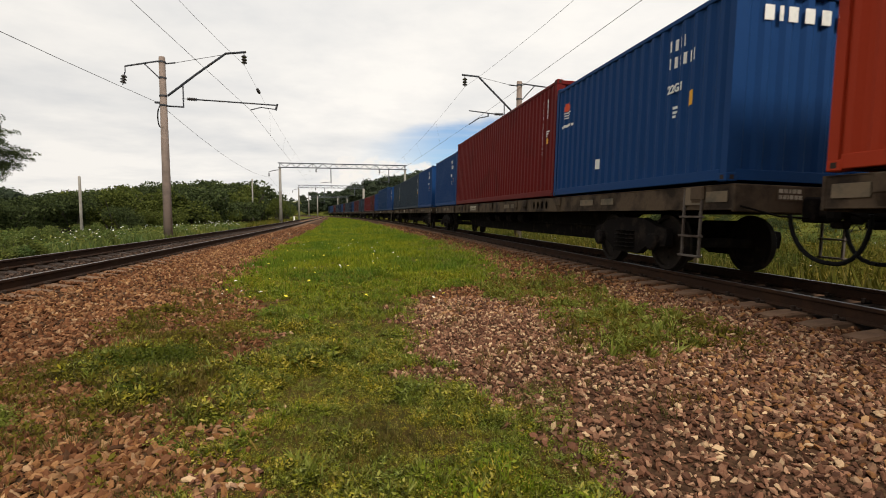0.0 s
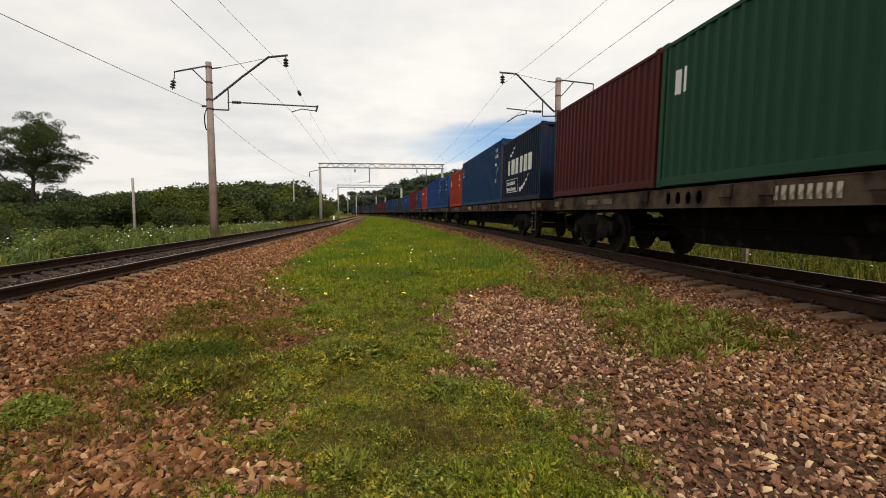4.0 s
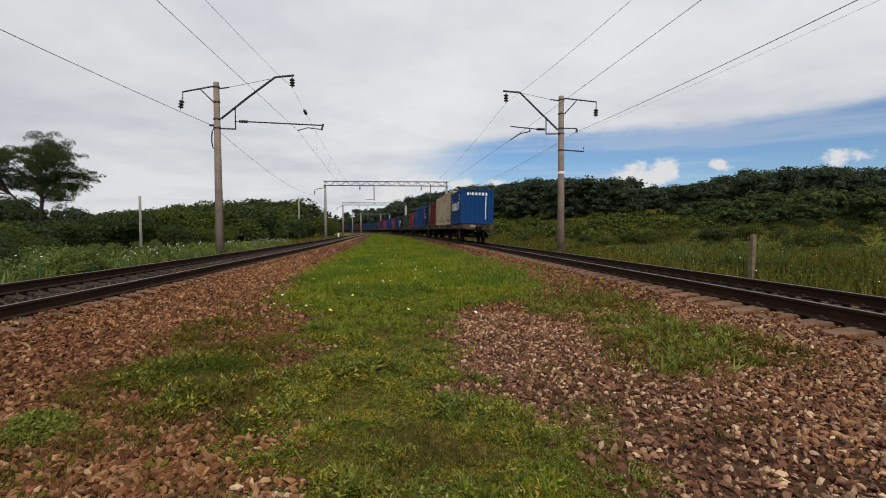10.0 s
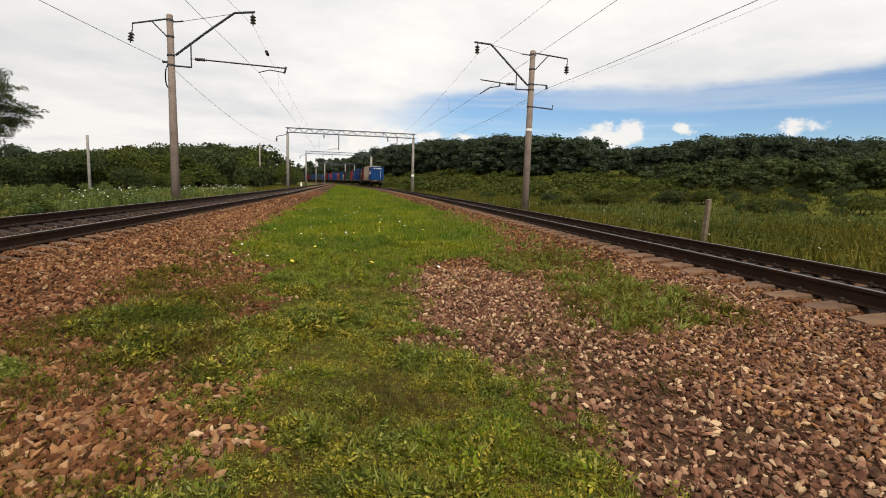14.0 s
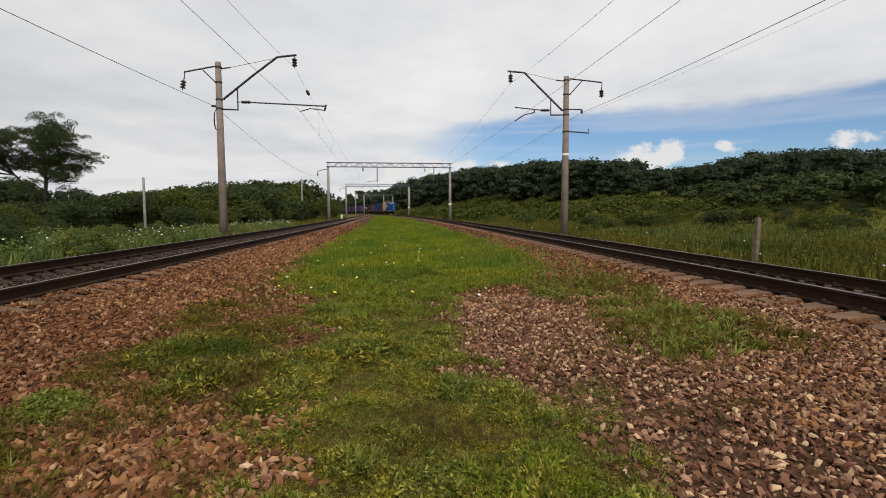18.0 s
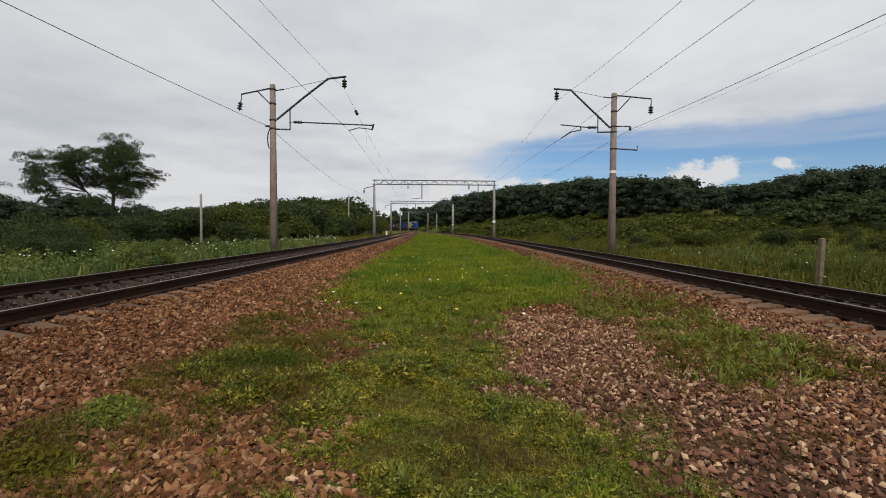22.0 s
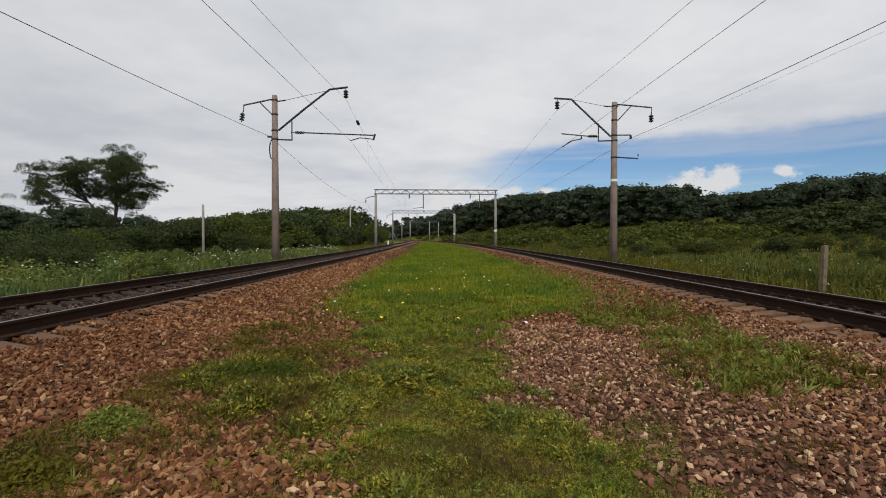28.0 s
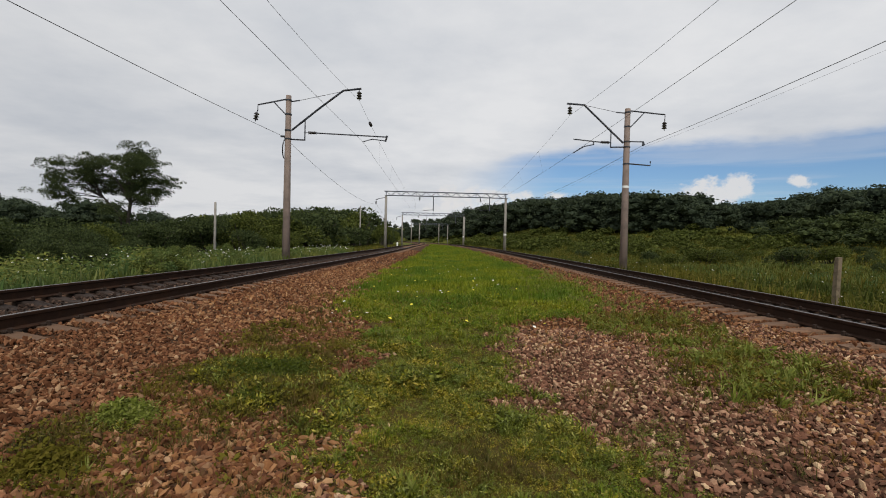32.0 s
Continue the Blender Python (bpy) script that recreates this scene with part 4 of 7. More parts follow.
def make_container(length, high, key, label, marks):
    height = 2.896 if high else 2.591
    c = tagged(new("shipping_container"), label, "container", "containers on the freight train")
    for name, me in container_meshes(length, height, key):
        part(name, me, c)
    rng = random.Random(len(key) + int(length))
    if "rusty_post" in marks:
        for ob in c.children:
            y0 = ob.data.vertices[0].co
            if ob.name.startswith("corner_post") and y0.y > 0 and y0.x < 0:
                ob.data = ob.data.copy()
                ob.data.materials[0] = MAT["rust_patch"]
                ob["label"] = "rust-brown corner post"
    if "rusty_rear_post" in marks or "rusty" in marks:
        for ob in c.children:
            y0 = ob.data.vertices[0].co
            if ob.name.startswith("corner_post") and y0.y < 0 and y0.x < 0:
                ob.data = ob.data.copy()
                ob.data.materials[0] = MAT["rust_patch" if "rusty" in marks else "worn_post"]
                ob["label"] = "rust-brown corner post"
    for mk in marks:
        if mk == "emblem":
            emblem(c, length, 0.42, height - (0.66 if "brand_side" in marks else 0.85), 0.34 if "brand_side" in marks else 0.42)
        elif mk == "code":
            side_bars(c, length, length - 1.45, height - 0.50, [([0.05, 0.05, 0.05, 0.02], 0.17), ([0.05, 0.05, 0.05, 0.05, 0.05, 0.02], 0.17)], gap=0.07)
            side_words(c, length, length - 1.45, height - 1.14 + (0.16 if "brand_side" in marks else 0), "22G1" if length < 7 else "45G1", 0.17)
            side_bars(c, length, length - 1.32, height - 1.40, [([0.11], 0.045), ([0.10], 0.04), ([0.06], 0.04)])
            side_bar(c, length, length - 0.95, height - 1.42, 0.13, 0.22, "mark_yellow", "sticker")
        elif mk == "column":
            side_column(c, length, length - 0.95, height - 0.35, 11, 0.08, 0.10, 0.03)
            side_column(c, length, length - 0.62, height - 0.35, 4, 0.08, 0.10, 0.03)
            for q in range(3):
                side_bar(c, length, length - 0.64, height - 1.22 - 0.06 * q, 0.16 - 0.03 * q, 0.035, "mark", "data_line")
            side_bar(c, length, length - 0.60, height - 1.52, 0.09, 0.14, "mark_yellow", "sticker")
        elif mk == "brand_side":
            lettering(c, length, 0.55, 1.08, [0.46, 0.14, 0.50, 0.54, 0.52, 0.56, 0.54], 0.60, 0.12)
        elif mk == "brand_end":
            end_bars(c, length, -0.82, height - 0.36, [0.20, 0.06, 0.20, 0.21, 0.20, 0.21, 0.20], 0.20, 0.05)
            for i in range(11):
                end_bars(c, length, 0.60, height - 0.62 - i * 0.155, [0.075], 0.11)
        elif mk == "brand_navy":
            lettering(c, length, 1.10, 1.10, [0.52, 0.66, 0.56], 0.62, 0.07)
            lettering(c, length, 3.15, 1.10, [0.52, 0.52, 0.66], 0.62, 0.07)
            swoosh(c, length, 1.5, 2.4, 1.84, 2.28, 0.10)
            swoosh(c, length, 3.2, 4.5, 0.36, 0.98, 0.17)
            for z, w, h, u in ((0.90, 1.95, 0.025, 1.06), (0.38, 1.95, 0.025, 1.06), (0.38, 0.025, 0.52, 1.06), (0.38, 0.025, 0.52, 2.985)):
                side_bar(c, length, u, z, w, h, "mark", "label_frame")
            side_words(c, length, 1.16, 0.69, "eco container", 0.25)
            side_words(c, length, 1.16, 0.45, "bamboo flooring", 0.225)
        elif mk == "star":
            sh = Shape()
            for a in (20, 100, 165, 250, 320):
                w = radians(a)
                cx, cz = SHORT / 2 - 0.95, 1.75
                sh.add([(-(WALL_OUT + 0.005), cx + 0.08 * math.cos(w + 1.5), cz + 0.08 * math.sin(w + 1.5)), (-(WALL_OUT + 0.005), cx - 0.08 * math.cos(w + 1.5), cz - 0.08 * math.sin(w + 1.5)),
                        (-(WALL_OUT + 0.005), cx + 0.42 * math.cos(w), cz + 0.34 * math.sin(w))], [(0, 1, 2)])
            part("star_emblem", sh.mesh("star_emblem", MAT["mark_orange"]), c, "orange star emblem")
            lettering(c, length, 0.5, 1.08, [0.24, 0.08, 0.24, 0.20, 0.20], 0.24, 0.05)
        elif mk == "small_brand":
            lettering(c, length, 0.75, height - 0.75, [0.16, 0.14, 0.12, 0.12, 0.12, 0.12, 0.12, 0.12], 0.17, 0.035)
            side_bar(c, length, 0.45, height - 0.75, 0.22, 0.14, "mark_yellow", "emblem_disc")
        elif mk == "corner_brand":
            lettering(c, length, 0.45, height - 1.0, [0.18, 0.10], 0.42, 0.10)
        elif mk == "square":
            side_bar(c, length, length - 1.4 if length > 7 else 2.2, 0.95 if length > 7 else 0.48, 0.2, 0.2, "mark_yellow" if length > 7 else "mark", "sticker")
        elif mk == "rusty":
            for i in range(300):
                z = rng.uniform(0.17, 0.36) if i % 5 < 3 else rng.uniform(0.3, 1.2) if i % 5 < 4 else rng.uniform(0.9, 2.4)
                big = 1.0 if i % 4 == 0 else 0.55
                y0 = -length / 2 + 0.2 + (length - 0.55) * rng.random() ** (1.5 if i % 3 else 1.0)
                w = rng.uniform(0.025, 0.075) * (0.5 + 0.8 * big)
                h = min(rng.uniform(0.12, 0.62) * big, height - 0.3 - z)
                ys = [y0 + q * 0.009 for q in range(max(3, int(w / 0.009)))]
                peak = rng.uniform(0.2, 0.8)
                lo, hi = [], []
                for q, y in enumerate(ys):
                    k = abs(q / (len(ys) - 1) - peak)
                    x = NEAR * (fold_at(y) + 0.005)
                    lo.append((x, y, z + rng.uniform(0, 0.5) * h * k + rng.uniform(0, 0.03)))
                    hi.append((x, y, z + 0.025 + h * max(0.3, 1 - 0.8 * k) * rng.uniform(0.55, 1.0)))
                n = len(ys)
                sh = Shape().add(lo + hi, [(q, q + 1, n + q + 1, n + q) for q in range(n - 1)])
                part("rust_streak", sh.mesh("rust_streak", MAT["rust_patch"]), c)
            for u, z, w, h in ((1.6, 1.9, 0.9, 0.4), (3.4, 0.7, 1.2, 0.6), (4.3, 1.7, 1.0, 0.8), (6.4, 0.5, 1.2, 0.5), (8.2, 1.4, 0.9, 0.7)):
                side_bar(c, length, u, z, w, h, "patch_grey", "repair_patch")
            side_bar(c, length, 1.9, 2.2, 0.10, 0.35, "mark_red", "brand_block")
            side_bar(c, length, 2.1, 2.2, 0.25, 0.12, "mark_red", "brand_block")
    return c


# ---------------------------------------------------------------- flat wagons
MAT["wagon"] = material("dusty_brown_wagon_steel", (0.088, 0.062, 0.042), 0.9, 0.0, 0.25, 1.6, (0.026, 0.019, 0.015), 0.6, 20, 0.15, spec=0.08)
# near-black base with browner patches for the running gear and inner frame
MAT["under"] = material("near_black_underframe_steel", (0.009, 0.0075, 0.007), 0.9, 0.0, 0.25, 4, (0.028, 0.021, 0.017), 0.3, 25, 0.15, spec=0.04)
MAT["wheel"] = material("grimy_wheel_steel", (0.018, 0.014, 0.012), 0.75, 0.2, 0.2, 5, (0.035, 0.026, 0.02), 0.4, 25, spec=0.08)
MAT["plate"] = material("pale_painted_plate", (0.155, 0.115, 0.075), 0.85, 0, 0.15, 3, (0.07, 0.065, 0.048), 0.55, 30)
MAT["mark_dim"] = material("worn_cream_lettering", (0.48, 0.42, 0.33), 0.85, 0, 0.15, 6, (0.16, 0.13, 0.10), 0.5, 40)
MAT["rubber"] = material("black_rubber_hose", (0.010, 0.010, 0.010), 0.85, 0, 0.1, 8, spec=0.08)
PITCH, WAGON, LOAD_Z = 25.92, 24.62, 1.38
BOGIE_Y, WHEEL_R = WAGON / 2 - 2.85, 0.475


def sill_mesh(side):
    """A channel beam with two groups of four oval holes through its web."""
    sh = Shape()
    z0, z1, x = 1.00, 1.345, side * 1.20
    xi = side * 1.185
    holes = []
    for c in (-5.2, 5.2):
        holes += [c + (i - 1.5) * 0.31 for i in range(4)]
    edges = [-WAGON / 2]
    for h in holes:
        edges += [h - 0.15, h + 0.15]
    edges.append(WAGON / 2)
    for a, b in zip(edges, edges[1:]):
        if b - a < 0.001:
            continue
        c = (a + b) / 2
        if any(abs(c - h) < 0.01 for h in holes):
            rect = [(a, z0), (c, z0), (b, z0), (b, (z0 + z1) / 2), (b, z1), (c, z1), (a, z1), (a, (z0 + z1) / 2)]
            oval = [(c + 0.085 * math.cos(w), (z0 + z1) / 2 + 0.115 * math.sin(w)) for w in [radians(225 + 45 * k) for k in range(8)]]
            for xx in (x, xi):
                vs = [(xx, u, v) for u, v in rect] + [(xx, u, v) for u, v in oval]
                sh.add(vs, [(k, (k + 1) % 8, 8 + (k + 1) % 8, 8 + k) for k in range(8)])
            sh.add([(x, u, v) for u, v in oval] + [(xi, u, v) for u, v in oval], [(k, (k + 1) % 8, 8 + (k + 1) % 8, 8 + k) for k in range(8)])
        else:
            sh.box(((x + xi) / 2, c, (z0 + z1) / 2), (0.015, b - a, z1 - z0))
    sh.box((side * 1.16, 0, z1 - 0.008), (0.10, WAGON, 0.016), 0.003)
    sh.box((side * 1.16, 0, z0 + 0.008), (0.10, WAGON, 0.016), 0.003)
    return sh.mesh("side_sill", MAT["wagon"])


def wheelset_mesh():
    sh = Shape().lathe([(0.075, -1.05), (0.075, -0.86), (0.09, -0.85), (0.09, 0.85), (0.075, 0.86), (0.075, 1.05)], 10, axis="x")
    for sd in (-1, 1):
        prof = [(0.10, 0.86), (0.12, 0.82), (0.40, 0.815), (0.41, 0.865), (WHEEL_R - 0.01, 0.865), (WHEEL_R, 0.85), (WHEEL_R, 0.76), (WHEEL_R + 0.028, 0.745), (WHEEL_R + 0.028, 0.725), (0.41, 0.735), (0.40, 0.785), (0.12, 0.775), (0.10, 0.70)]
        sh.lathe([(r, sd * h) for r, h in prof], 28, axis="x")
        for k in range(4):
            w = k * math.pi / 2
            sh.box((sd * 0.825, 0.26 * math.cos(w), 0.26 * math.sin(w)), (0.02, 0.05, 0.05), 0.01)
    return sh.mesh("wheelset", MAT["wheel"])


def side_frame_mesh(side):
    sh = Shape()
    x0, x1 = side * 0.96, side * 1.08
    outline = [(-1.25, 0.60), (-1.22, 0.70), (-0.95, 0.74), (-0.55, 0.88), (0.55, 0.88), (0.95, 0.74), (1.22, 0.70), (1.25, 0.60), (1.22, 0.42), (1.02, 0.40), (0.72, 0.42),
               (0.40, 0.24), (-0.40, 0.24), (-0.72, 0.42), (-1.02, 0.40), (-1.22, 0.42)]
    sh.prism(outline, "x", x0, x1)
    for y in (-0.925, 0.925):
        sh.lathe([(0.05, side * 1.07), (0.14, side * 1.08), (0.15, side * 1.16), (0.12, side * 1.19), (0.04, side * 1.195)], 12, (0, y, WHEEL_R), "x")
    for y in (-0.2, 0.0, 0.2):
        for k in range(5):
            sh.lathe([(0.075, -0.012), (0.095, 0.0), (0.075, 0.012)], 10, (side * 1.11, y, 0.34 + k * 0.075))
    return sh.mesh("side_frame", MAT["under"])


def build_wagon():
    w = tagged(new("flat_wagon"), "dusty brown steel container flat wagon on two bogies", "wagon", "wagons of the freight train")
    for side in (-1, 1):
        part("side_sill", sill_mesh(side), w, "dusty brown side beam with oval holes")
    sh = Shape()
    hl = WAGON / 2
    sh.prism([(-hl, 1.30), (hl, 1.30), (hl, 0.98), (BOGIE_Y - 1.6, 0.98), (BOGIE_Y - 3.0, 0.36), (-BOGIE_Y + 3.0, 0.36), (-BOGIE_Y + 1.6, 0.98), (-hl, 0.98)], "x", -0.22, 0.22)
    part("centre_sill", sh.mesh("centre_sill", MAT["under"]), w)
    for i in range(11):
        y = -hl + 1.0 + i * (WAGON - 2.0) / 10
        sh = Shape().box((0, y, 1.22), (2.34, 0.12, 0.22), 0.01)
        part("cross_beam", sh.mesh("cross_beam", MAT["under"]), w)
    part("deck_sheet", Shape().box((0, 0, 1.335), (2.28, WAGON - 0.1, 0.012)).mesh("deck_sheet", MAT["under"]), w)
    for e in (-1, 1):
        sh = Shape().box((0, e * (hl - 0.02), 1.16), (2.42, 0.06, 0.37), 0.012)
        part("end_beam", sh.mesh("end_beam", MAT["wagon"]), w)
        sh = Shape().box((0.35 * -1, e * (hl + 0.016), 1.23), (0.50, 0.006, 0.19), 0.002)
        part("notice_plate", sh.mesh("notice_plate", MAT["wagon"]), w, "dusty brown notice plate")
        sh = Shape()
        for zz, ws in ((1.27, (0.06, 0.06, 0.03, 0.06, 0.06)), (1.19, (0.05, 0.05, 0.02, 0.05, 0.05, 0.05))):
            x = -0.56
            for q in ws:
                sh.box((x + q / 2, e * (hl + 0.021), zz), (q, 0.004, 0.055))
                x += q + 0.018
        part("marking_bar", sh.mesh("marking_bar", MAT["mark_dim"]), w)
        sh = Shape()
        sh.box((0, e * (hl + 0.08), 1.03), (0.34, 0.20, 0.34), 0.03)
        sh.box((0, e * (hl + 0.30), 1.02), (0.18, 0.40, 0.20), 0.03)
        sh.box((0.12, e * (hl + 0.50), 1.02), (0.16, 0.26, 0.34), 0.05)
        sh.box((-0.16, e * (hl + 0.48), 1.02), (0.14, 0.20, 0.30), 0.05)
        sh.box((0, e * (hl + 0.42), 0.84), (0.20, 0.16, 0.10), 0.03)
        part("coupler", sh.mesh("coupler", MAT["under"]), w, "heavy automatic coupler")
        for sx in (-0.45, 0.45):
            # each half of a coupled hose hangs down to the middle of the gap
            hang = [(sx * (1 - 0.25 * u), e * (hl + 0.10 + 0.55 * u ** 1.7), 0.36 + 0.60 * (1 - u) ** 2.0) for u in [k / 8 for k in range(9)]]
            sh = Shape().tube(hang, 0.028, 7)
            part("brake_hose", sh.mesh("brake_hose", MAT["rubber"]), w)
        sh = Shape().tube([(-1.15, e * (hl + 0.05), 1.05), (-0.6, e * (hl + 0.10), 0.93), (0.2, e * (hl + 0.12), 0.90), (0.25, e * (hl + 0.16), 1.0)], 0.014, 6)
        part("release_rod", sh.mesh("release_rod", MAT["under"]), w)
        for side in (-1, 1) if e < 0 else ():
            sh = Shape()
            y0 = e * (hl - 0.80)
            for dy in (-0.19, 0.19):
                sh.box((side * 1.225, y0 + dy, 0.82), (0.035, 0.04, 1.02), 0.006)
            for zz in (0.33, 0.62, 0.90):
                sh.box((side * 1.235, y0, zz), (0.09, 0.46, 0.03), 0.006)
            part("ladder", sh.mesh("ladder", MAT["worn_post"]), w, "narrow worn steel step ladder")
            part("stencil_panel", Shape().box((side * 1.228, y0, 1.20), (0.014, 0.36, 0.26), 0.003).mesh("stencil_panel", MAT["plate"]), w)
        for side in (-1, 1):
            sh = Shape().box((side * 1.213, e * (hl - 0.33), 1.18), (0.012, 0.42, 0.15), 0.003)
            part("stencil_panel", sh.mesh("stencil_panel", MAT["plate"]), w)
    digit = Shape().box((0, 0, 0), (0.006, 0.072, 0.18)).mesh("number_bar", MAT["mark_dim"])
    for side in (-1, 1):
        for y in (-11.6, -6.5, -4.05, -3.2, 3.2, 4.05, 6.5, 11.6, -0.4, 1.6):
            sh = Shape().box((side * 1.225, y, 1.24), (0.05, 0.28, 0.20), 0.015)
            sh.prism([(side * 1.20, 1.14), (side * 1.25, 1.14), (side * 1.20, 1.02)], "y", y - 0.10, y + 0.10)
            part("container_stop", sh.mesh("container_stop", MAT["wagon"]), w)
        # fleet number and small notices: bars
        for i in range(8):
            y = 3.05 - i * 0.135
            part("number_bar", digit, w, m=pose(side * 1.212, side * -y if side > 0 else y, 1.175))
        for y, wd in ((-2.2, 0.55), (-2.9, 0.45), (-8.0, 0.6), (-8.9, 0.5), (8.3, 0.55), (9.2, 0.7)):
            part("stencil_panel", Shape().box((side * 1.211, y, 1.18), (0.008, wd, 0.12), 0.002).mesh("stencil_panel", MAT["plate"]), w)
    for y in (-2.1, -0.8, 0.6, 2.0):
        sh = Shape().lathe([(0.02, -0.3), (0.16, -0.28), (0.16, 0.28), (0.02, 0.3)], 10, (-0.55, y, 0.82), "y")
        part("air_cylinder", sh.mesh("air_cylinder", MAT["under"]), w)
    sh = Shape()
    for sx in (-0.75, 0.75):
        sh.tube([(sx, -hl + 0.5, 1.08), (sx, hl - 0.5, 1.08)], 0.022, 6)
    sh.tube([(-0.35, -8.0, 0.70), (-0.35, 8.0, 0.70)], 0.02, 6)
    part("brake_pipe", sh.mesh("brake_pipe", MAT["under"]), w)
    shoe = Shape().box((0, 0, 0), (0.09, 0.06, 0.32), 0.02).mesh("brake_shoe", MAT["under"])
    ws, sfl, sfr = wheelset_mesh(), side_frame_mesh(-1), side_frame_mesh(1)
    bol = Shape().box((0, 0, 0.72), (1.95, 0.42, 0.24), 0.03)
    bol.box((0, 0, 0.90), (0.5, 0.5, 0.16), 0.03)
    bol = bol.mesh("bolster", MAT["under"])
    for e in (-1, 1):
        b = part("bogie", bol, w, "near-black two-axle bogie", pose(0, e * BOGIE_Y, 0))
        part("side_frame", sfl, b)
        part("side_frame", sfr, b)
        for y in (-0.925, 0.925):
            part("wheelset", ws, b, "worn steel wheelset", pose(0, y, WHEEL_R))
            for sx in (-0.8, 0.8):
                part("brake_shoe", shoe, b, m=pose(sx, y * 0.42, WHEEL_R))
    return w


CONSIST = [
    (("blue", 0, "blue corrugated steel container with large white lettering", ["emblem", "code", "brand_side", "brand_end"]),
     ("cream", 1, "rust-streaked cream high container", ["rusty"]),
     ("dark_red", 0, "dark red corrugated container with white numbers", ["column"])),
    (("navy", 0, "grimy navy container with an orange star emblem", ["star", "column", "rusty_rear_post"]),
     ("bright_blue", 1, "clean bright blue long high container", ["column"]),
     ("blue", 0, "blue corrugated container with a red emblem", ["emblem", "code"])),
    (("red", 0, "red corrugated steel container", ["column"]),
     ("green", 0, "dark green long container with white lettering", ["corner_brand"]),
     ("maroon", 0, "maroon weathered steel container", [])),
    (("navy", 0, "navy container with white lettering and a framed notice", ["brand_navy", "rusty_post"]),
     ("dark_blue", 1, "dark blue long high container", ["emblem", "code", "square"]),
     ("orange_red", 0, "faded orange-red steel container", ["corner_brand", "code"])),
    (("blue", 0, "blue corrugated container with lettering on its end", ["emblem", "code", "brand_end"]),
     ("bright_blue", 1, "bright blue long high container", ["column"]),
     ("orange_red", 0, "orange-red container with small white lettering", ["small_brand", "column"])),
    (("blue", 0, "blue container with white codes and lettering on its end", ["emblem", "code", "brand_end", "square"]),
     ("dark_red", 1, "dark red long high container with white numbers", ["column"]),
     ("blue", 0, "blue corrugated steel container", ["code"])),
    (("blue", 0, "blue corrugated steel container", ["code"]), ("slate", 0, "slate grey corrugated long steel container", ["column"]), ("slate", 0, "slate grey corrugated steel container", ["column"])),
    (("blue", 0, "blue corrugated steel container", ["code"]), ("dark_blue", 1, "dark blue corrugated long steel container", []), ("blue", 0, "blue corrugated steel container", [])),
    (("maroon", 0, "maroon weathered steel container", []), ("dark_red", 0, "dark red corrugated long steel container", []), ("slate", 0, "slate grey corrugated steel container", [])),
    (("slate", 0, "slate grey corrugated steel container", []), ("maroon", 0, "maroon corrugated long steel container", []), ("dark_blue", 0, "dark blue corrugated steel container", [])),
    (("navy", 0, "navy corrugated steel container", []), ("slate", 0, "slate grey corrugated long steel container", []), ("maroon", 0, "maroon corrugated steel container", [])),
    (("dark_blue", 0, "dark blue corrugated steel container", []), ("navy", 0, "navy corrugated long steel container", []), ("slate", 0, "slate grey corrugated steel container", [])),
    (("maroon", 0, "maroon corrugated steel container", []), ("dark_blue", 0, "dark blue corrugated long steel container", []), ("navy", 0, "navy corrugated steel container", [])),
]
MOVERS = []  # (thing, distance of its middle ahead of the train's rear, height)


def make_train():
    first = build_wagon()
    for i, load in enumerate(CONSIST):
        u0 = i * PITCH
        wagon = first if i == 0 else copy_thing(first, pose(0, 0, 0))
        MOVERS.append((wagon, u0 + WAGON / 2 - 0.08, 0.0))
        u = u0
        for j, (key, high, label, marks) in enumerate(load):
            length = LONG if j == 1 else SHORT
            c = make_container(length, high, key, label, marks)
            MOVERS.append((c, u + length / 2, LOAD_Z))
            u += length + 0.076


REAR_T = [0.0, 1.0, 2.0, 3.0, 6.0, 7.0, 8.0, 8.5, 9.0, 9.5, 10.0, 11.0, 13.0, 17.0, 20.0, 32.0]
REAR_S = [-123.6, -107.5, -92.0, -76.8, -29.2, -13.7, 1.95, 9.9, 18.7, 28.1, 37.4, 55.5, 88.0, 146.0, 199.5, 396.0]


def rear_at(t):
    """How far ahead of the camera the train's rear is at t seconds."""
    n = len(REAR_T)
    h = [REAR_T[i + 1] - REAR_T[i] for i in range(n - 1)]
    v = [(REAR_S[i + 1] - REAR_S[i]) / h[i] for i in range(n - 1)]
    m = [v[0]] + [(v[i - 1] * h[i] + v[i] * h[i - 1]) / (h[i - 1] + h[i]) for i in range(1, n - 1)] + [v[-1]]
    i = max(0, min(n - 2, sum(1 for q in REAR_T if q <= t) - 1))
    u = (t - REAR_T[i]) / h[i]
    return (REAR_S[i] * (1 + 2 * u) * (1 - u) ** 2 + m[i] * h[i] * u * (1 - u) ** 2
            + REAR_S[i + 1] * u * u * (3 - 2 * u) + m[i + 1] * h[i] * u * u * (u - 1))


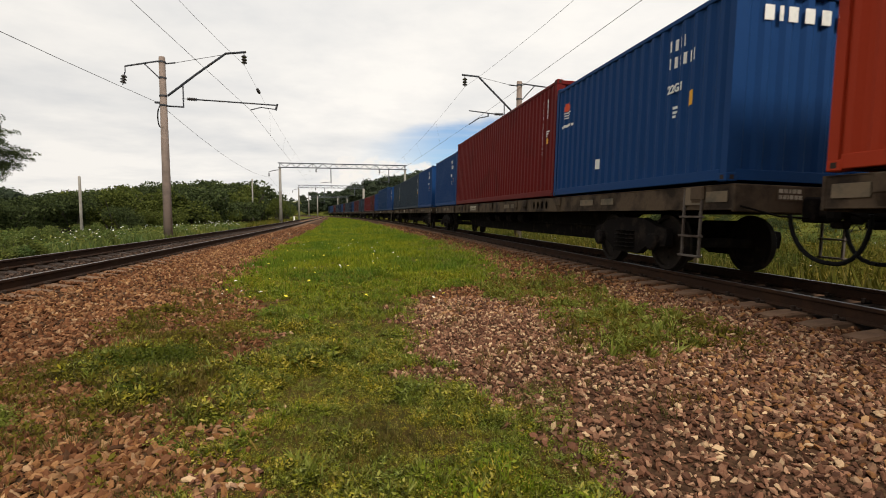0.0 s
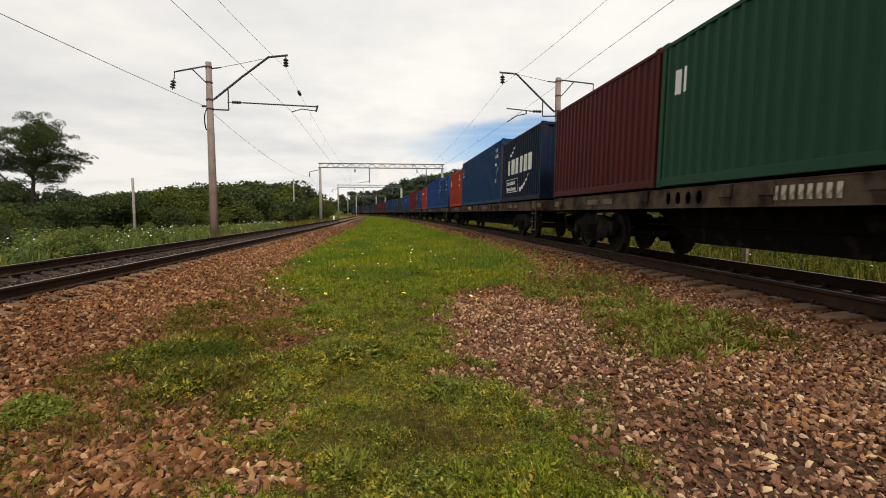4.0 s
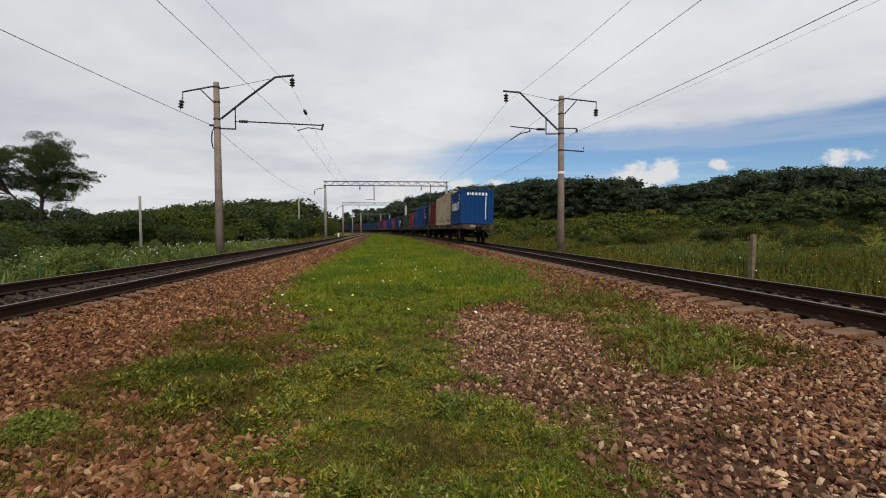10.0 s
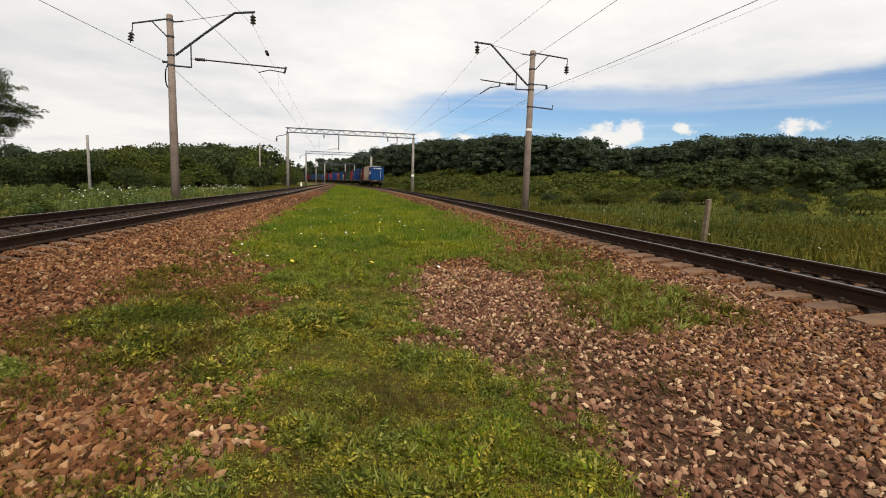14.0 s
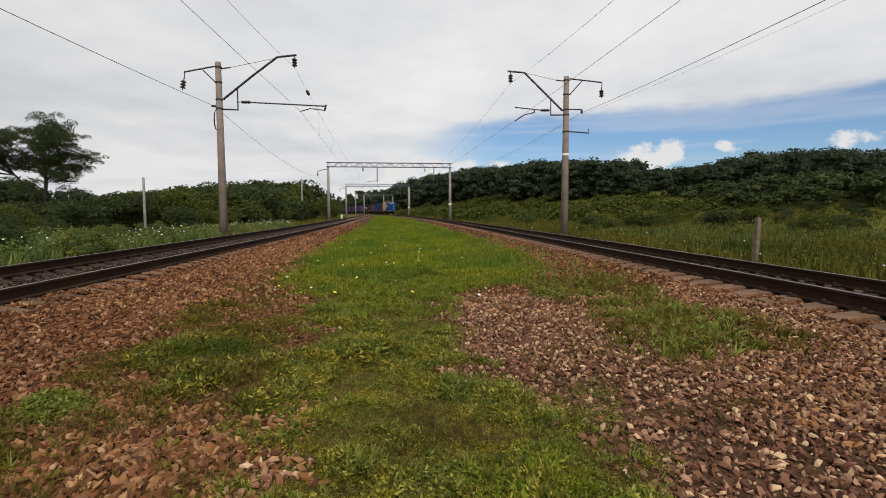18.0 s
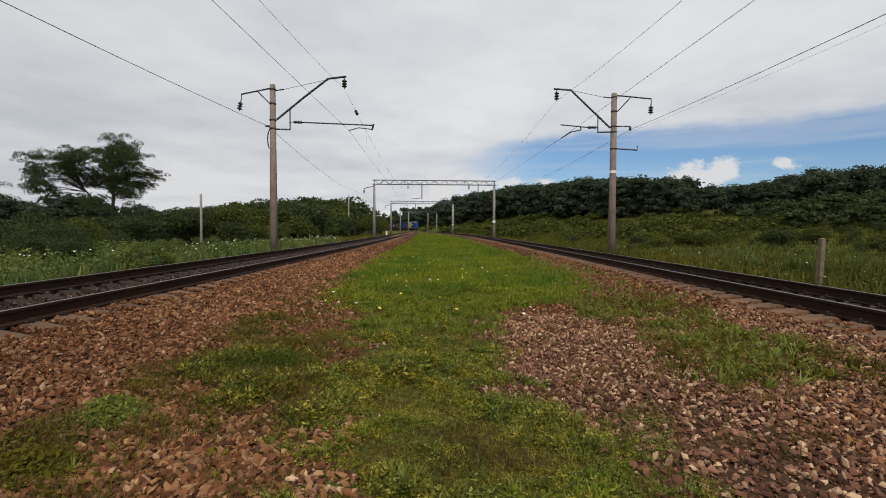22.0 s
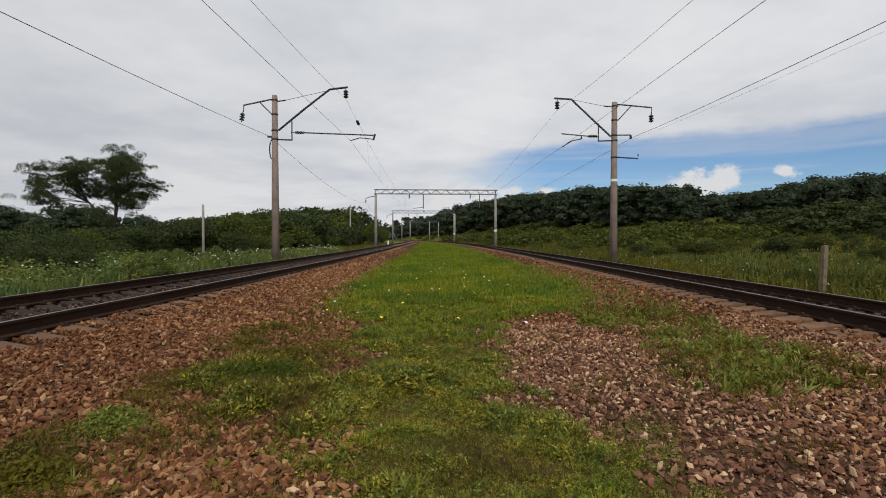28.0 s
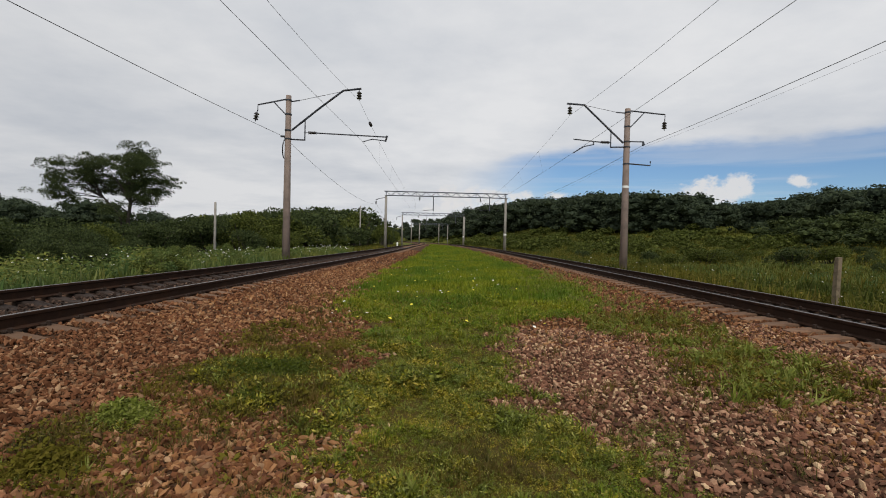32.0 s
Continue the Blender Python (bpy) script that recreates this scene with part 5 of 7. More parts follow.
def motions():
    times = [i * 0.5 for i in range(65)]
    z0, cant = LIE[RIGHT]
    lean = math.atan(cant)
    for thing, u, z in MOVERS:
        rows = []
        for t in times:
            s = rear_at(t) + u
            p = on_line(RIGHT, s, z0 + z * math.cos(lean))
            rows.append((t, pose(p.x + z * math.sin(lean), p.y, p.z, 0, math.degrees(lean), heading(s))))
        walk(thing, rows)
    # the wheels roll: one turn for each 2.98 m of way
    done = {}
    step = 0.04
    count = int(32.0 / step)
    for wheel in [o for o in bpy.data.objects if o.name.startswith("wheelset")]:
        y = round(wheel.location.y, 3)
        if y not in done:
            rows = []
            for i in range(count + 1):
                t = i * step
                rows.append((t, pose(0, y, WHEEL_R, math.degrees((rear_at(0) - rear_at(t)) / WHEEL_R), 0, 0)))
            walk(wheel, rows)
            done[y] = wheel.animation_data
        else:
            wheel.rotation_mode = "QUATERNION"
            keys = wheel.animation_data_create()
            keys.action = done[y].action
            keys.action_slot = done[y].action_slot


make_train()

# ---------------------------------------------------------------- overhead line: poles, gantries, wires


def insulator(parent, top, length=0.7, n=3, r=0.13, tilt=0.0):
    """A hanging string of glazed discs on a rod."""
    sh = Shape()
    sh.tube([(0, 0, 0), (0, 0, -length)], 0.022, 6)
    for k in range(n):
        z = -length * (0.32 + 0.22 * k)
        sh.lathe([(0.03, z + 0.07), (0.07, z + 0.05), (r, z - 0.02), (r * 0.9, z - 0.05), (0.04, z - 0.04)], 12)
    return part("insulator", sh.mesh("insulator", MAT["glass_ins"]), parent, "dark glazed insulator string", pose(*top, 0, tilt, 0))


def rod_insulator(parent, a, b):
    a, b = Vector(a), Vector(b)
    pts, rs = [], []
    for k in range(11):
        pts.append(a.lerp(b, k / 10))
        rs.append(0.05 if k % 2 else 0.09)
    return part("rod_insulator", Shape().tube(pts, rs, 10).mesh("rod_insulator", MAT["glass_ins"]), parent)


def bar(parent, name, pts, r=0.035, mat="iron"):
    return part(name, Shape().tube(pts, r, 7).mesh(name, MAT[mat]), parent)


def shaft(parent, top, base=-1.1, r0=0.215, r1=0.14, mat="pole"):
    sh = Shape().lathe([(r0, base), (r0 + (r1 - r0) * 0.5, (base + top) / 2), (r1, top - 0.02), (r1 * 0.9, top)], 18)
    return part("shaft", sh.mesh("shaft", MAT[mat], smooth=True), parent)


def band(parent, z, r=0.2):
    return part("steel_band", Shape().lathe([(r, z - 0.04), (r + 0.012, z - 0.03), (r + 0.012, z + 0.03), (r, z + 0.04)], 16).mesh("steel_band", MAT["iron"]), parent)


def left_pole():
    p = tagged(new("catenary_pole"), "round tapered concrete pole with an iron cantilever beside the track", "pole", "catenary poles")
    shaft(p, 8.45)
    for z in (8.2, 7.45, 6.6, 6.15):
        band(p, z, 0.155 + (8.45 - z) * 0.008)
    bar(p, "field_bracket", [(-0.15, 0, 8.24), (-1.64, 0, 7.93)], 0.04)
    bar(p, "bracket_strut", [(-0.8, 0, 8.10), (-0.15, 0, 7.45)], 0.03)
    bar(p, "bracket_drop", [(-1.64, 0, 7.95), (-1.64, 0, 7.6)], 0.022)
    insulator(p, (-1.66, 0, 7.66), 0.62, 3, 0.14, 10)
    bar(p, "stub_bar", [(0.12, 0, 8.13), (0.6, 0, 8.2)], 0.035)
    bar(p, "stay_wire", [(0.6, 0, 8.2), (2.9, 0, 8.72)], 0.012, "wire")
    bar(p, "cantilever", [(0.2, 0, 6.62), (1.6, 0, 7.76), (2.91, 0, 8.76), (3.86, 0, 8.88)], 0.055)
    insulator(p, (3.76, 0, 8.86), 0.62, 3, 0.14)
    bar(p, "hanger_post", [(0.9, 0, 7.16), (0.9, 0, 6.1)], 0.032)
    bar(p, "hanger_foot", [(0.15, 0, 6.13), (0.92, 0, 6.11)], 0.04)
    bar(p, "hanger_top", [(0.85, 0, 6.50), (1.12, 0, 6.50)], 0.02)
    rod_insulator(p, (1.1, 0, 6.5), (1.5, 0, 6.49))
    bar(p, "registration_arm", [(1.5, 0, 6.49), (5.3, 0, 6.35)], 0.036)
    bar(p, "drop_bracket", [(5.29, 0, 6.42), (5.2, 0, 6.10)], 0.05)
    bar(p, "steady_arm", [(5.22, 0, 6.14), (4.5, 0, 6.22), (3.98, 0, 6.07)], 0.026)
    sh = Shape().tube([(-0.17 - 0.12 * math.sin(a), 0.02, 5.6 + 0.5 * math.cos(a)) for a in [i * math.pi / 8 for i in range(17)]], 0.03, 6)
    part("cable_loop", sh.mesh("cable_loop", MAT["rubber"]), p)
    part("clamp", Shape().box((-0.25, 0, 6.28), (0.3, 0.08, 0.1), 0.02).mesh("clamp", MAT["iron"]), p)
    return p


def right_pole():
    p = tagged(new("catenary_pole"), "round tapered concrete pole with a pale band and iron cantilever", "pole", "catenary poles")
    shaft(p, 8.62, r0=0.22, r1=0.15)
    for z in (8.4, 7.6, 6.75, 6.45, 5.5):
        band(p, z, 0.16 + (8.6 - z) * 0.008)
    bar(p, "field_bracket", [(0.15, 0, 8.50), (2.1, 0, 8.32)], 0.04)
    bar(p, "bracket_strut", [(0.95, 0, 8.42), (0.18, 0, 7.58)], 0.03)
    bar(p, "bracket_drop", [(2.1, 0, 8.33), (2.1, 0, 7.95)], 0.022)
    insulator(p, (2.08, 0, 8.05), 0.62, 3, 0.14)
    bar(p, "stub_bar", [(-0.1, 0, 8.36), (-0.62, 0, 8.40)], 0.035)
    bar(p, "stay_wire", [(-0.6, 0, 8.4), (-2.4, 0, 8.76)], 0.012, "wire")
    bar(p, "cantilever", [(-0.2, 0, 6.68), (-1.3, 0, 7.70), (-2.45, 0, 8.78), (-3.42, 0, 8.84)], 0.055)
    insulator(p, (-3.25, 0, 8.82), 0.66, 3, 0.14)
    bar(p, "hanger_post", [(-0.9, 0, 7.42), (-0.9, 0, 6.42)], 0.032)
    bar(p, "hanger_foot", [(-0.15, 0, 6.45), (-0.92, 0, 6.43)], 0.04)
    rod_insulator(p, (-1.0, 0, 6.7), (-1.45, 0, 6.7))
    bar(p, "hanger_top", [(-0.88, 0, 6.7), (-1.02, 0, 6.7)], 0.02)
    bar(p, "registration_arm", [(-1.45, 0, 6.70), (-3.0, 0, 6.84)], 0.034)
    bar(p, "drop_bracket", [(-1.86, 0, 6.72), (-1.86, 0, 6.55)], 0.04)
    bar(p, "steady_arm", [(-1.86, 0, 6.56), (-2.4, 0, 6.44), (-3.0, 0, 6.07)], 0.03)
    bar(p, "feeder_arm", [(0.15, 0, 6.77), (0.95, 0, 6.77)], 0.035)
    part("clamp", Shape().box((0.93, 0, 6.64), (0.12, 0.1, 0.2), 0.02).mesh("clamp", MAT["iron"]), p)
    bar(p, "lower_arm", [(0.15, 0, 5.52), (1.36, 0, 5.44), (1.36, 0, 5.68)], 0.04)
    part("pale_band", Shape().lathe([(0.182, 4.13), (0.19, 4.14), (0.19, 4.26), (0.182, 4.27)], 16).mesh("pale_band", MAT["white_post"]), p)
    return p


POLE_L, POLE_R = left_pole(), right_pole()
for pole_thing, px, py in ((POLE_L, -8.88, 27.0), (POLE_R, 9.72, 29.0)):
    pole_thing.matrix_basis = pose(px, py, 0)
    copy_thing(pole_thing, pose(px - 0.1, py - 56.0, 0))


def make_gantry(s, x_mid, half):
    g = tagged(new("catenary_gantry"), "lattice steel gantry spanning both tracks on concrete posts", "gantry", "gantries over the line")
    z0, z1 = 7.56, 8.18
    for sx in (-1, 1):
        sh = Shape().lathe([(0.24, -1.2), (0.17, z0 - 0.02), (0.15, z0)], 14)
        part("post", sh.mesh("post", MAT["pole_grey"], smooth=True), g, m=pose(sx * half, 0, 0))
    for y in (-0.3, 0.3):
        for z in (z0, z1):
            part("chord", Shape().box((0, y, z), (2 * half + 0.5, 0.09, 0.09), 0.01).mesh("chord", MAT["lattice"]), g)
    n = 24
    for i in range(n):
        xa, xb = -half + i * 2 * half / n, -half + (i + 1) * 2 * half / n
        for y in (-0.3, 0.3):
            a, b = (z0, z1) if i % 2 else (z1, z0)
            part("lattice_bar", Shape().tube([(xa, y, a), (xb, y, b)], 0.03, 5).mesh("lattice_bar", MAT["lattice"]), g)
    for x in (-half, -half / 2, 0, half / 2, half):
        part("tie_frame", Shape().box((x, 0, (z0 + z1) / 2), (0.06, 0.62, z1 - z0), 0.01).mesh("tie_frame", MAT["lattice"]), g)
    bar(g, "field_bracket", [(-half, 0, 7.25), (-half - 1.0, 0, 7.05), (-half - 1.55, 0, 6.85)], 0.05)
    insulator(g, (-half - 1.5, 0, 6.85), 0.7, 3, 0.14)
    for dx, ln in ((-1.9, 2.2), (6.6, 2.0)):
        x = dx * half / 9.05
        bar(g, "drop_post", [(x, 0, z0), (x, 0, z0 - ln)], 0.07, "lattice")
        bar(g, "registration_arm", [(x, 0, z0 - ln + 0.2), (x - 1.5 * (1 if x < 0 else 1), 0, z0 - ln + 0.05)], 0.04)
    for x in (-4.0, 5.2):
        insulator(g, (x, 0, z0), 0.7, 3, 0.14)
    part("pale_band", Shape().lathe([(0.21, 1.9), (0.22, 1.92), (0.22, 2.2), (0.21, 2.22)], 14).mesh("pale_band", MAT["white_post"]), g, m=pose(half, 0, 0))
    g.matrix_basis = pose(x_mid, s, 0, 0, 0, heading(s))


make_gantry(77.0, mid(77.0)[0], 9.05)
make_gantry(136.0, -5.2, 8.2)
make_gantry(217.0, -9.7, 7.8)


def sagging(points, sag_step=8.0):
    """Points of a wire that hangs between supports (s, offset from the middle line, height, sag towards the next)."""
    out = []
    for (s0, o0, z0, sag), (s1, o1, z1, _) in zip(points, points[1:]):
        n = max(4, int((s1 - s0) / sag_step))
        for i in range(n):
            t = i / n
            s = s0 + (s1 - s0) * t
            a, b = mid(s0)[0] + o0, mid(s1)[0] + o1
            out.append(Vector((a + (b - a) * t, s, z0 + (z1 - z0) * t - 4 * sag * t * (1 - t))))
    s, o, z, _ = points[-1]
    out.append(on_line(o, s, z))
    return out


def make_wire(name, label, points, r):
    pts = sagging(points, 4.0)
    w = new(name, Shape().tube(pts, r, 6).mesh(name, MAT["wire"]))
    return tagged(w, label, "wire", "overhead wires"), pts


def overhead(side, pole_s, con, mes, fee):
    """Contact wire, messenger with droppers, and the feeder on the field side of one track."""
    _, c = make_wire("contact_wire", "dark contact wire hung above the track", con, 0.007)
    _, m = make_wire("messenger_wire", "thin sagging messenger wire above the contact wire", mes, 0.006)
    make_wire("feeder_wire", "dark feeder wire strung along the poles", fee, 0.0095)
    for s in [pole_s - 52 + i * 7.5 for i in range(14)] + [85, 93, 101, 109, 117, 125]:
        a = min(c, key=lambda p: abs(p.y - s))
        b = min(m, key=lambda p: abs(p.y - s))
        if b.z - a.z > 0.15 and (s < -8 or s > pole_s + 4):
            d = new("dropper", Shape().tube([a + Vector((0, 0, 0.005)), b], 0.003, 5).box(tuple(b), (0.03, 0.05, 0.05), 0.008).mesh("dropper", MAT["wire"]))
            tagged(d, "thin dropper wire between contact and messenger wires", "wire", "droppers of the overhead line")


L0, R0 = LEFT, RIGHT
overhead(-1, 27.0,
         [(-29, L0 + 0.85, 6.12, 0.04), (27, L0 + 0.96, 6.06, 0.05), (77, L0 + 0.4, 6.05, 0.04), (134, L0 + 0.7, 6.05, 0.04), (192, L0 + 0.4, 6.05, 0.04), (250, L0 + 0.5, 6.05, 0)],
         [(-29, L0 + 1.5, 8.24, 1.30), (27, L0 + 0.72, 8.24, 0.75), (77, L0 + 1.4, 6.9, 0.5), (134, L0 + 0.8, 6.9, 0.5), (192, L0 + 0.6, 6.9, 0.5), (250, L0 + 0.5, 6.9, 0)],
         [(-29, -9.45, 6.28, 0.63), (27, -9.30, 6.28, 0.8), (77, -10.55, 6.2, 0.8), (134, -10.55, 6.2, 0.8), (192, -10.55, 6.2, 0.8), (250, -10.5, 6.2, 0)])
overhead(1, 29.0,
         [(-27, R0 + 2.2, 6.12, 0.04), (29, R0 + 0.54, 6.06, 0.05), (77, R0 + 0.1, 6.05, 0.04), (134, R0 + 0.4, 6.05, 0.04), (192, R0 + 0.1, 6.05, 0.04), (250, R0 + 0.3, 6.05, 0)],
         [(-27, R0 + 1.7, 8.18, 1.20), (29, R0 + 0.32, 8.18, 0.75), (77, R0 - 0.8, 6.9, 0.5), (134, R0 + 0.2, 6.9, 0.5), (192, R0, 6.9, 0.5), (250, R0, 6.9, 0)],
         [(-27, 10.45, 6.6, 0.70), (29, 10.48, 6.58, 0.7), (77, 9.2, 6.6, 0.7), (134, 9.2, 6.6, 0.7), (192, 9.2, 6.6, 0)])
make_wire("signal_wire", "thin grey wire strung beside the feeder", [(-27, 10.75, 6.45, 0.75), (29, 10.6, 6.5, 0.75), (77, 9.3, 6.4, 0.7), (134, 9.3, 6.4, 0)], 0.003)


def wire_insulator(a, b):
    """A short ribbed insulator strung in a wire."""
    t = tagged(new("wire_insulator"), "short dark ribbed insulator strung in an overhead wire", "insulator", "insulators in the wires")
    rod_insulator(t, Vector(a).lerp(Vector(b), 0.25), Vector(a).lerp(Vector(b), 0.75))
    part("wire_clamp", Shape().tube([a, Vector(a).lerp(Vector(b), 0.3)], 0.02, 6).mesh("wire_clamp", MAT["iron"]), t)
    part("wire_clamp", Shape().tube([Vector(a).lerp(Vector(b), 0.7), b], 0.02, 6).mesh("wire_clamp", MAT["iron"]), t)


MESS = sagging([(27, L0 + 0.72, 8.24, 0.75), (77, L0 + 1.4, 6.9, 0.5)], 1.0)
wire_insulator(Vector(MESS[3]).lerp(Vector(MESS[4]), 0.5), Vector(MESS[4]).lerp(Vector(MESS[5]), 0.5))


def field_pole(x, y, top, r=0.11, arm=True):
    z0 = float(ground_z(x, y))
    p = tagged(new("utility_pole"), "slim grey concrete pole standing among the bushes", "pole", "slim poles beside the line")
    sh = Shape().lathe([(r, -0.5), (r * 0.8, top - z0 - 0.02), (r * 0.6, top - z0)], 10)
    part("shaft", sh.mesh("shaft", MAT["pole_grey"], smooth=True), p)
    if arm:
        part("cross_arm", Shape().box((0, 0, top - z0 - 0.5), (0.9, 0.08, 0.10), 0.01).mesh("cross_arm", MAT["iron"]), p)
        for sx in (-0.35, 0.35):
            part("pin_insulator", Shape().lathe([(0.02, 0), (0.05, 0.06), (0.03, 0.16)], 8, (sx, 0, top - z0 - 0.45)).mesh("pin_insulator", MAT["glass_ins"]), p)
    p.matrix_basis = pose(x, y, z0)


for fp in ((-14.6, 31.0, 2.97, 0.085, False), (-19.6, 75.0, 3.3, 0.12, False), (-18.2, 100.0, 7.4, 0.15, True), (4.7, 200.0, 10.4, 0.25, False), (-6.9, 260.0, 9.6, 0.25, False),
           (-15.5, 240.0, 9.0, 0.3, True)):
    field_pole(*fp)


def fence_post(x, y, top, lean=0.0):
    z0 = float(ground_z(x, y))
    h = top - z0
    sh = Shape()
    sh.add([(-0.09, -0.09, -0.3), (0.09, -0.09, -0.3), (0.09, 0.09, -0.3), (-0.09, 0.09, -0.3), (-0.075, -0.08, h * 0.5), (0.085, -0.08, h * 0.5), (0.085, 0.08, h * 0.5), (-0.075, 0.08, h * 0.5),
            (-0.06, -0.07, h - 0.03), (0.10, -0.07, h), (0.10, 0.07, h), (-0.06, 0.07, h - 0.02)],
           [(0, 1, 2, 3), (0, 1, 5, 4), (1, 2, 6, 5), (2, 3, 7, 6), (3, 0, 4, 7), (4, 5, 9, 8), (5, 6, 10, 9), (6, 7, 11, 10), (7, 4, 8, 11), (8, 9, 10, 11)])
    sh.v = [(x_ * 0.82, y_ * 0.82, z_) for x_, y_, z_ in sh.v]
    p = new("fence_post", sh.mesh("fence_post", MAT["post"]))
    p.matrix_basis = pose(x, y, z0, 0, lean, 12)
    tagged(p, "weathered grey-brown fence post standing in tall grass", "post", "old fence posts")


MAT["post"] = material("weathered_grey_post", (0.17, 0.13, 0.085), 0.95, 0, 0.25, 5, (0.09, 0.07, 0.045), 0.5, 30, 0.4)
fence_post(10.9, 14.6, 0.72, 2)
fence_post(12.3, 9.0, 0.6, -3)


def marker_post():
    p = tagged(new("marker_post"), "short white marker post beside the track", "post")
    z0 = float(ground_z(-9.7, 90))
    part("post", Shape().lathe([(0.14, -0.2), (0.14, 0.35 - z0), (0.05, 0.45 - z0)], 10).mesh("post", MAT["white_post"]), p)
    p.matrix_basis = pose(-9.7, 90, z0)


marker_post()

# ---------------------------------------------------------------- plants and loose stones
RNG = np.random.default_rng(5)
BLADE_V = np.array([(-0.05, 0, 0), (0.05, 0, 0), (0.035, 0.10, 0.55), (-0.035, 0.10, 0.55), (0, 0.32, 1.0)])
BLADE_F = np.array([(0, 1, 2), (0, 2, 3), (3, 2, 4)])


def tuft_shape(n, seed, wide=1.0, lean=0.5, leafy=False, leaf=(0.14, 0.26), plain=False):
    """A small tuft of blades or of small leaves, about one unit tall."""
    r = np.random.default_rng(seed)
    vs, fs = [], []
    for i in range(n):
        a = r.uniform(0, 2 * math.pi)
        if leafy:
            c = np.array([math.cos(a) * r.uniform(0, 0.7), math.sin(a) * r.uniform(0, 0.7), r.uniform(0.1, 1.0)])
            d1 = r.normal(0, 1, 3) * (1, 1, 0.5)
            d1 /= np.linalg.norm(d1)
            d2 = np.cross(d1, r.normal(0, 1, 3))
            d2 /= np.linalg.norm(d2)
            q = r.uniform(*leaf)
            v = np.array([c - d1 * q, c + d2 * q * 0.45, c + d1 * q, c - d2 * q * 0.45])
            f = np.array([(0, 1, 2), (0, 2, 3)])
        else:
            b = BLADE_V * (wide, lean + r.uniform(0, 1.0), r.uniform(0.5, 1.0))
            ca, sa = math.cos(a), math.sin(a)
            v = np.stack([b[:, 0] * ca - b[:, 1] * sa, b[:, 0] * sa + b[:, 1] * ca, b[:, 2]], 1)
            v += np.array([math.cos(a) * 0.12, math.sin(a) * 0.12, 0]) * r.uniform(0, 2)
            f = BLADE_F
            if plain:
                v, f = v[[0, 1, 4]], np.array([(0, 1, 2)])
        fs.append(f + sum(len(x) for x in vs))
        vs.append(v)
    return np.concatenate(vs), np.concatenate(fs)


def scatter(name, label, category, mat, shapes, pos, size, tilt=0.12, kind="stuff"):
    """One object of many small pieces."""
    vs, fs, o = [], [], 0
    which = RNG.integers(0, len(shapes), len(pos))
    for k, (bv, bf) in enumerate(shapes):
        sel = which == k
        if not sel.any():
            continue
        sz = size[sel]
        v, f = spread(bv, bf, pos[sel], sz if sz.ndim == 2 else sz[:, None], RNG, tilt)
        vs.append(v)
        fs.append(f + o)
        o += len(v)
    if not vs:
        return None
    ob = new(name, array_mesh(name, np.concatenate(vs), np.concatenate(fs), MAT[mat]))
    return tagged(ob, label, category, kind=kind)


def field_points(n, x0, x1, y0, y1, along=True):
    y = RNG.uniform(y0, y1, n)
    d = RNG.uniform(x0, x1, n)
    x = mid_array(y) + d if along else d
    return x, y, d if along else x - mid_array(y)


def at_ground(x, y, lift=0.0):
    return np.stack([x, y, ground_z(x, y) + lift], 1)


TUFTS = [tuft_shape(7, i, 0.9) for i in range(5)]
FAR_TUFTS = [tuft_shape(6, 60 + i, 1.5, plain=True) for i in range(5)]
FIELD_LEAVES = [tuft_shape(16, 80 + i, leafy=True, leaf=(0.05, 0.10)) for i in range(5)]
WEEDS = [tuft_shape(10, 40 + i, 1.25, 1.1) for i in range(4)]

FINE_TUFTS = [tuft_shape(7, 140 + i, 0.42, 1.1) for i in range(6)]
FINE_LEAVES = [tuft_shape(10, 160 + i, leafy=True, leaf=(0.12, 0.24)) for i in range(6)]



def herb_shape(seed, stems=5, leaves=7, long=0.13):
    """A low spreading herb: bowed stems, each with small leaves along it, about one unit across."""
    r = np.random.default_rng(seed)
    vs, fs, o = [], [], 0
    for k in range(stems):
        a = 2 * math.pi * (k + r.uniform(-0.3, 0.3)) / stems
        way, rise = np.array([math.cos(a), math.sin(a), 0.0]), r.uniform(0.35, 0.95)
        for q in range(leaves):
            u = (q + 0.6) / leaves
            c = way * u * r.uniform(0.75, 1.0) * 0.75 + np.array([0, 0, rise * math.sin(u * 2.2) * 0.8])
            side = np.array([-way[1], way[0], 0.0]) * (1 if q % 2 else -1) + r.normal(0, 0.35, 3) + np.array([0, 0, 0.25])
            side /= np.linalg.norm(side)
            d2 = np.cross(side, r.normal(0, 1, 3) + np.array([0, 0, 2.0]))
            d2 /= np.linalg.norm(d2)
            g = long * r.uniform(0.7, 1.3)
            vs.append(np.array([c, c + side * g + d2 * g * 0.42, c + side * g * 2.0, c + side * g - d2 * g * 0.42]))
            fs.append(np.array([(0, 1, 2), (0, 2, 3)]) + o)
            o += 4
        tip = way * 0.7 + np.array([0, 0, rise * 0.6])
        n2 = np.array([-way[1], way[0], 0.0]) * 0.012
        vs.append(np.array([-n2, n2, tip]))
        fs.append(np.array([(0, 1, 2)]) + o)
        o += 3
    return np.concatenate(vs), np.concatenate(fs)


HERBS = [herb_shape(500 + i, 4 + i % 3, 6 + i % 3) for i in range(6)]

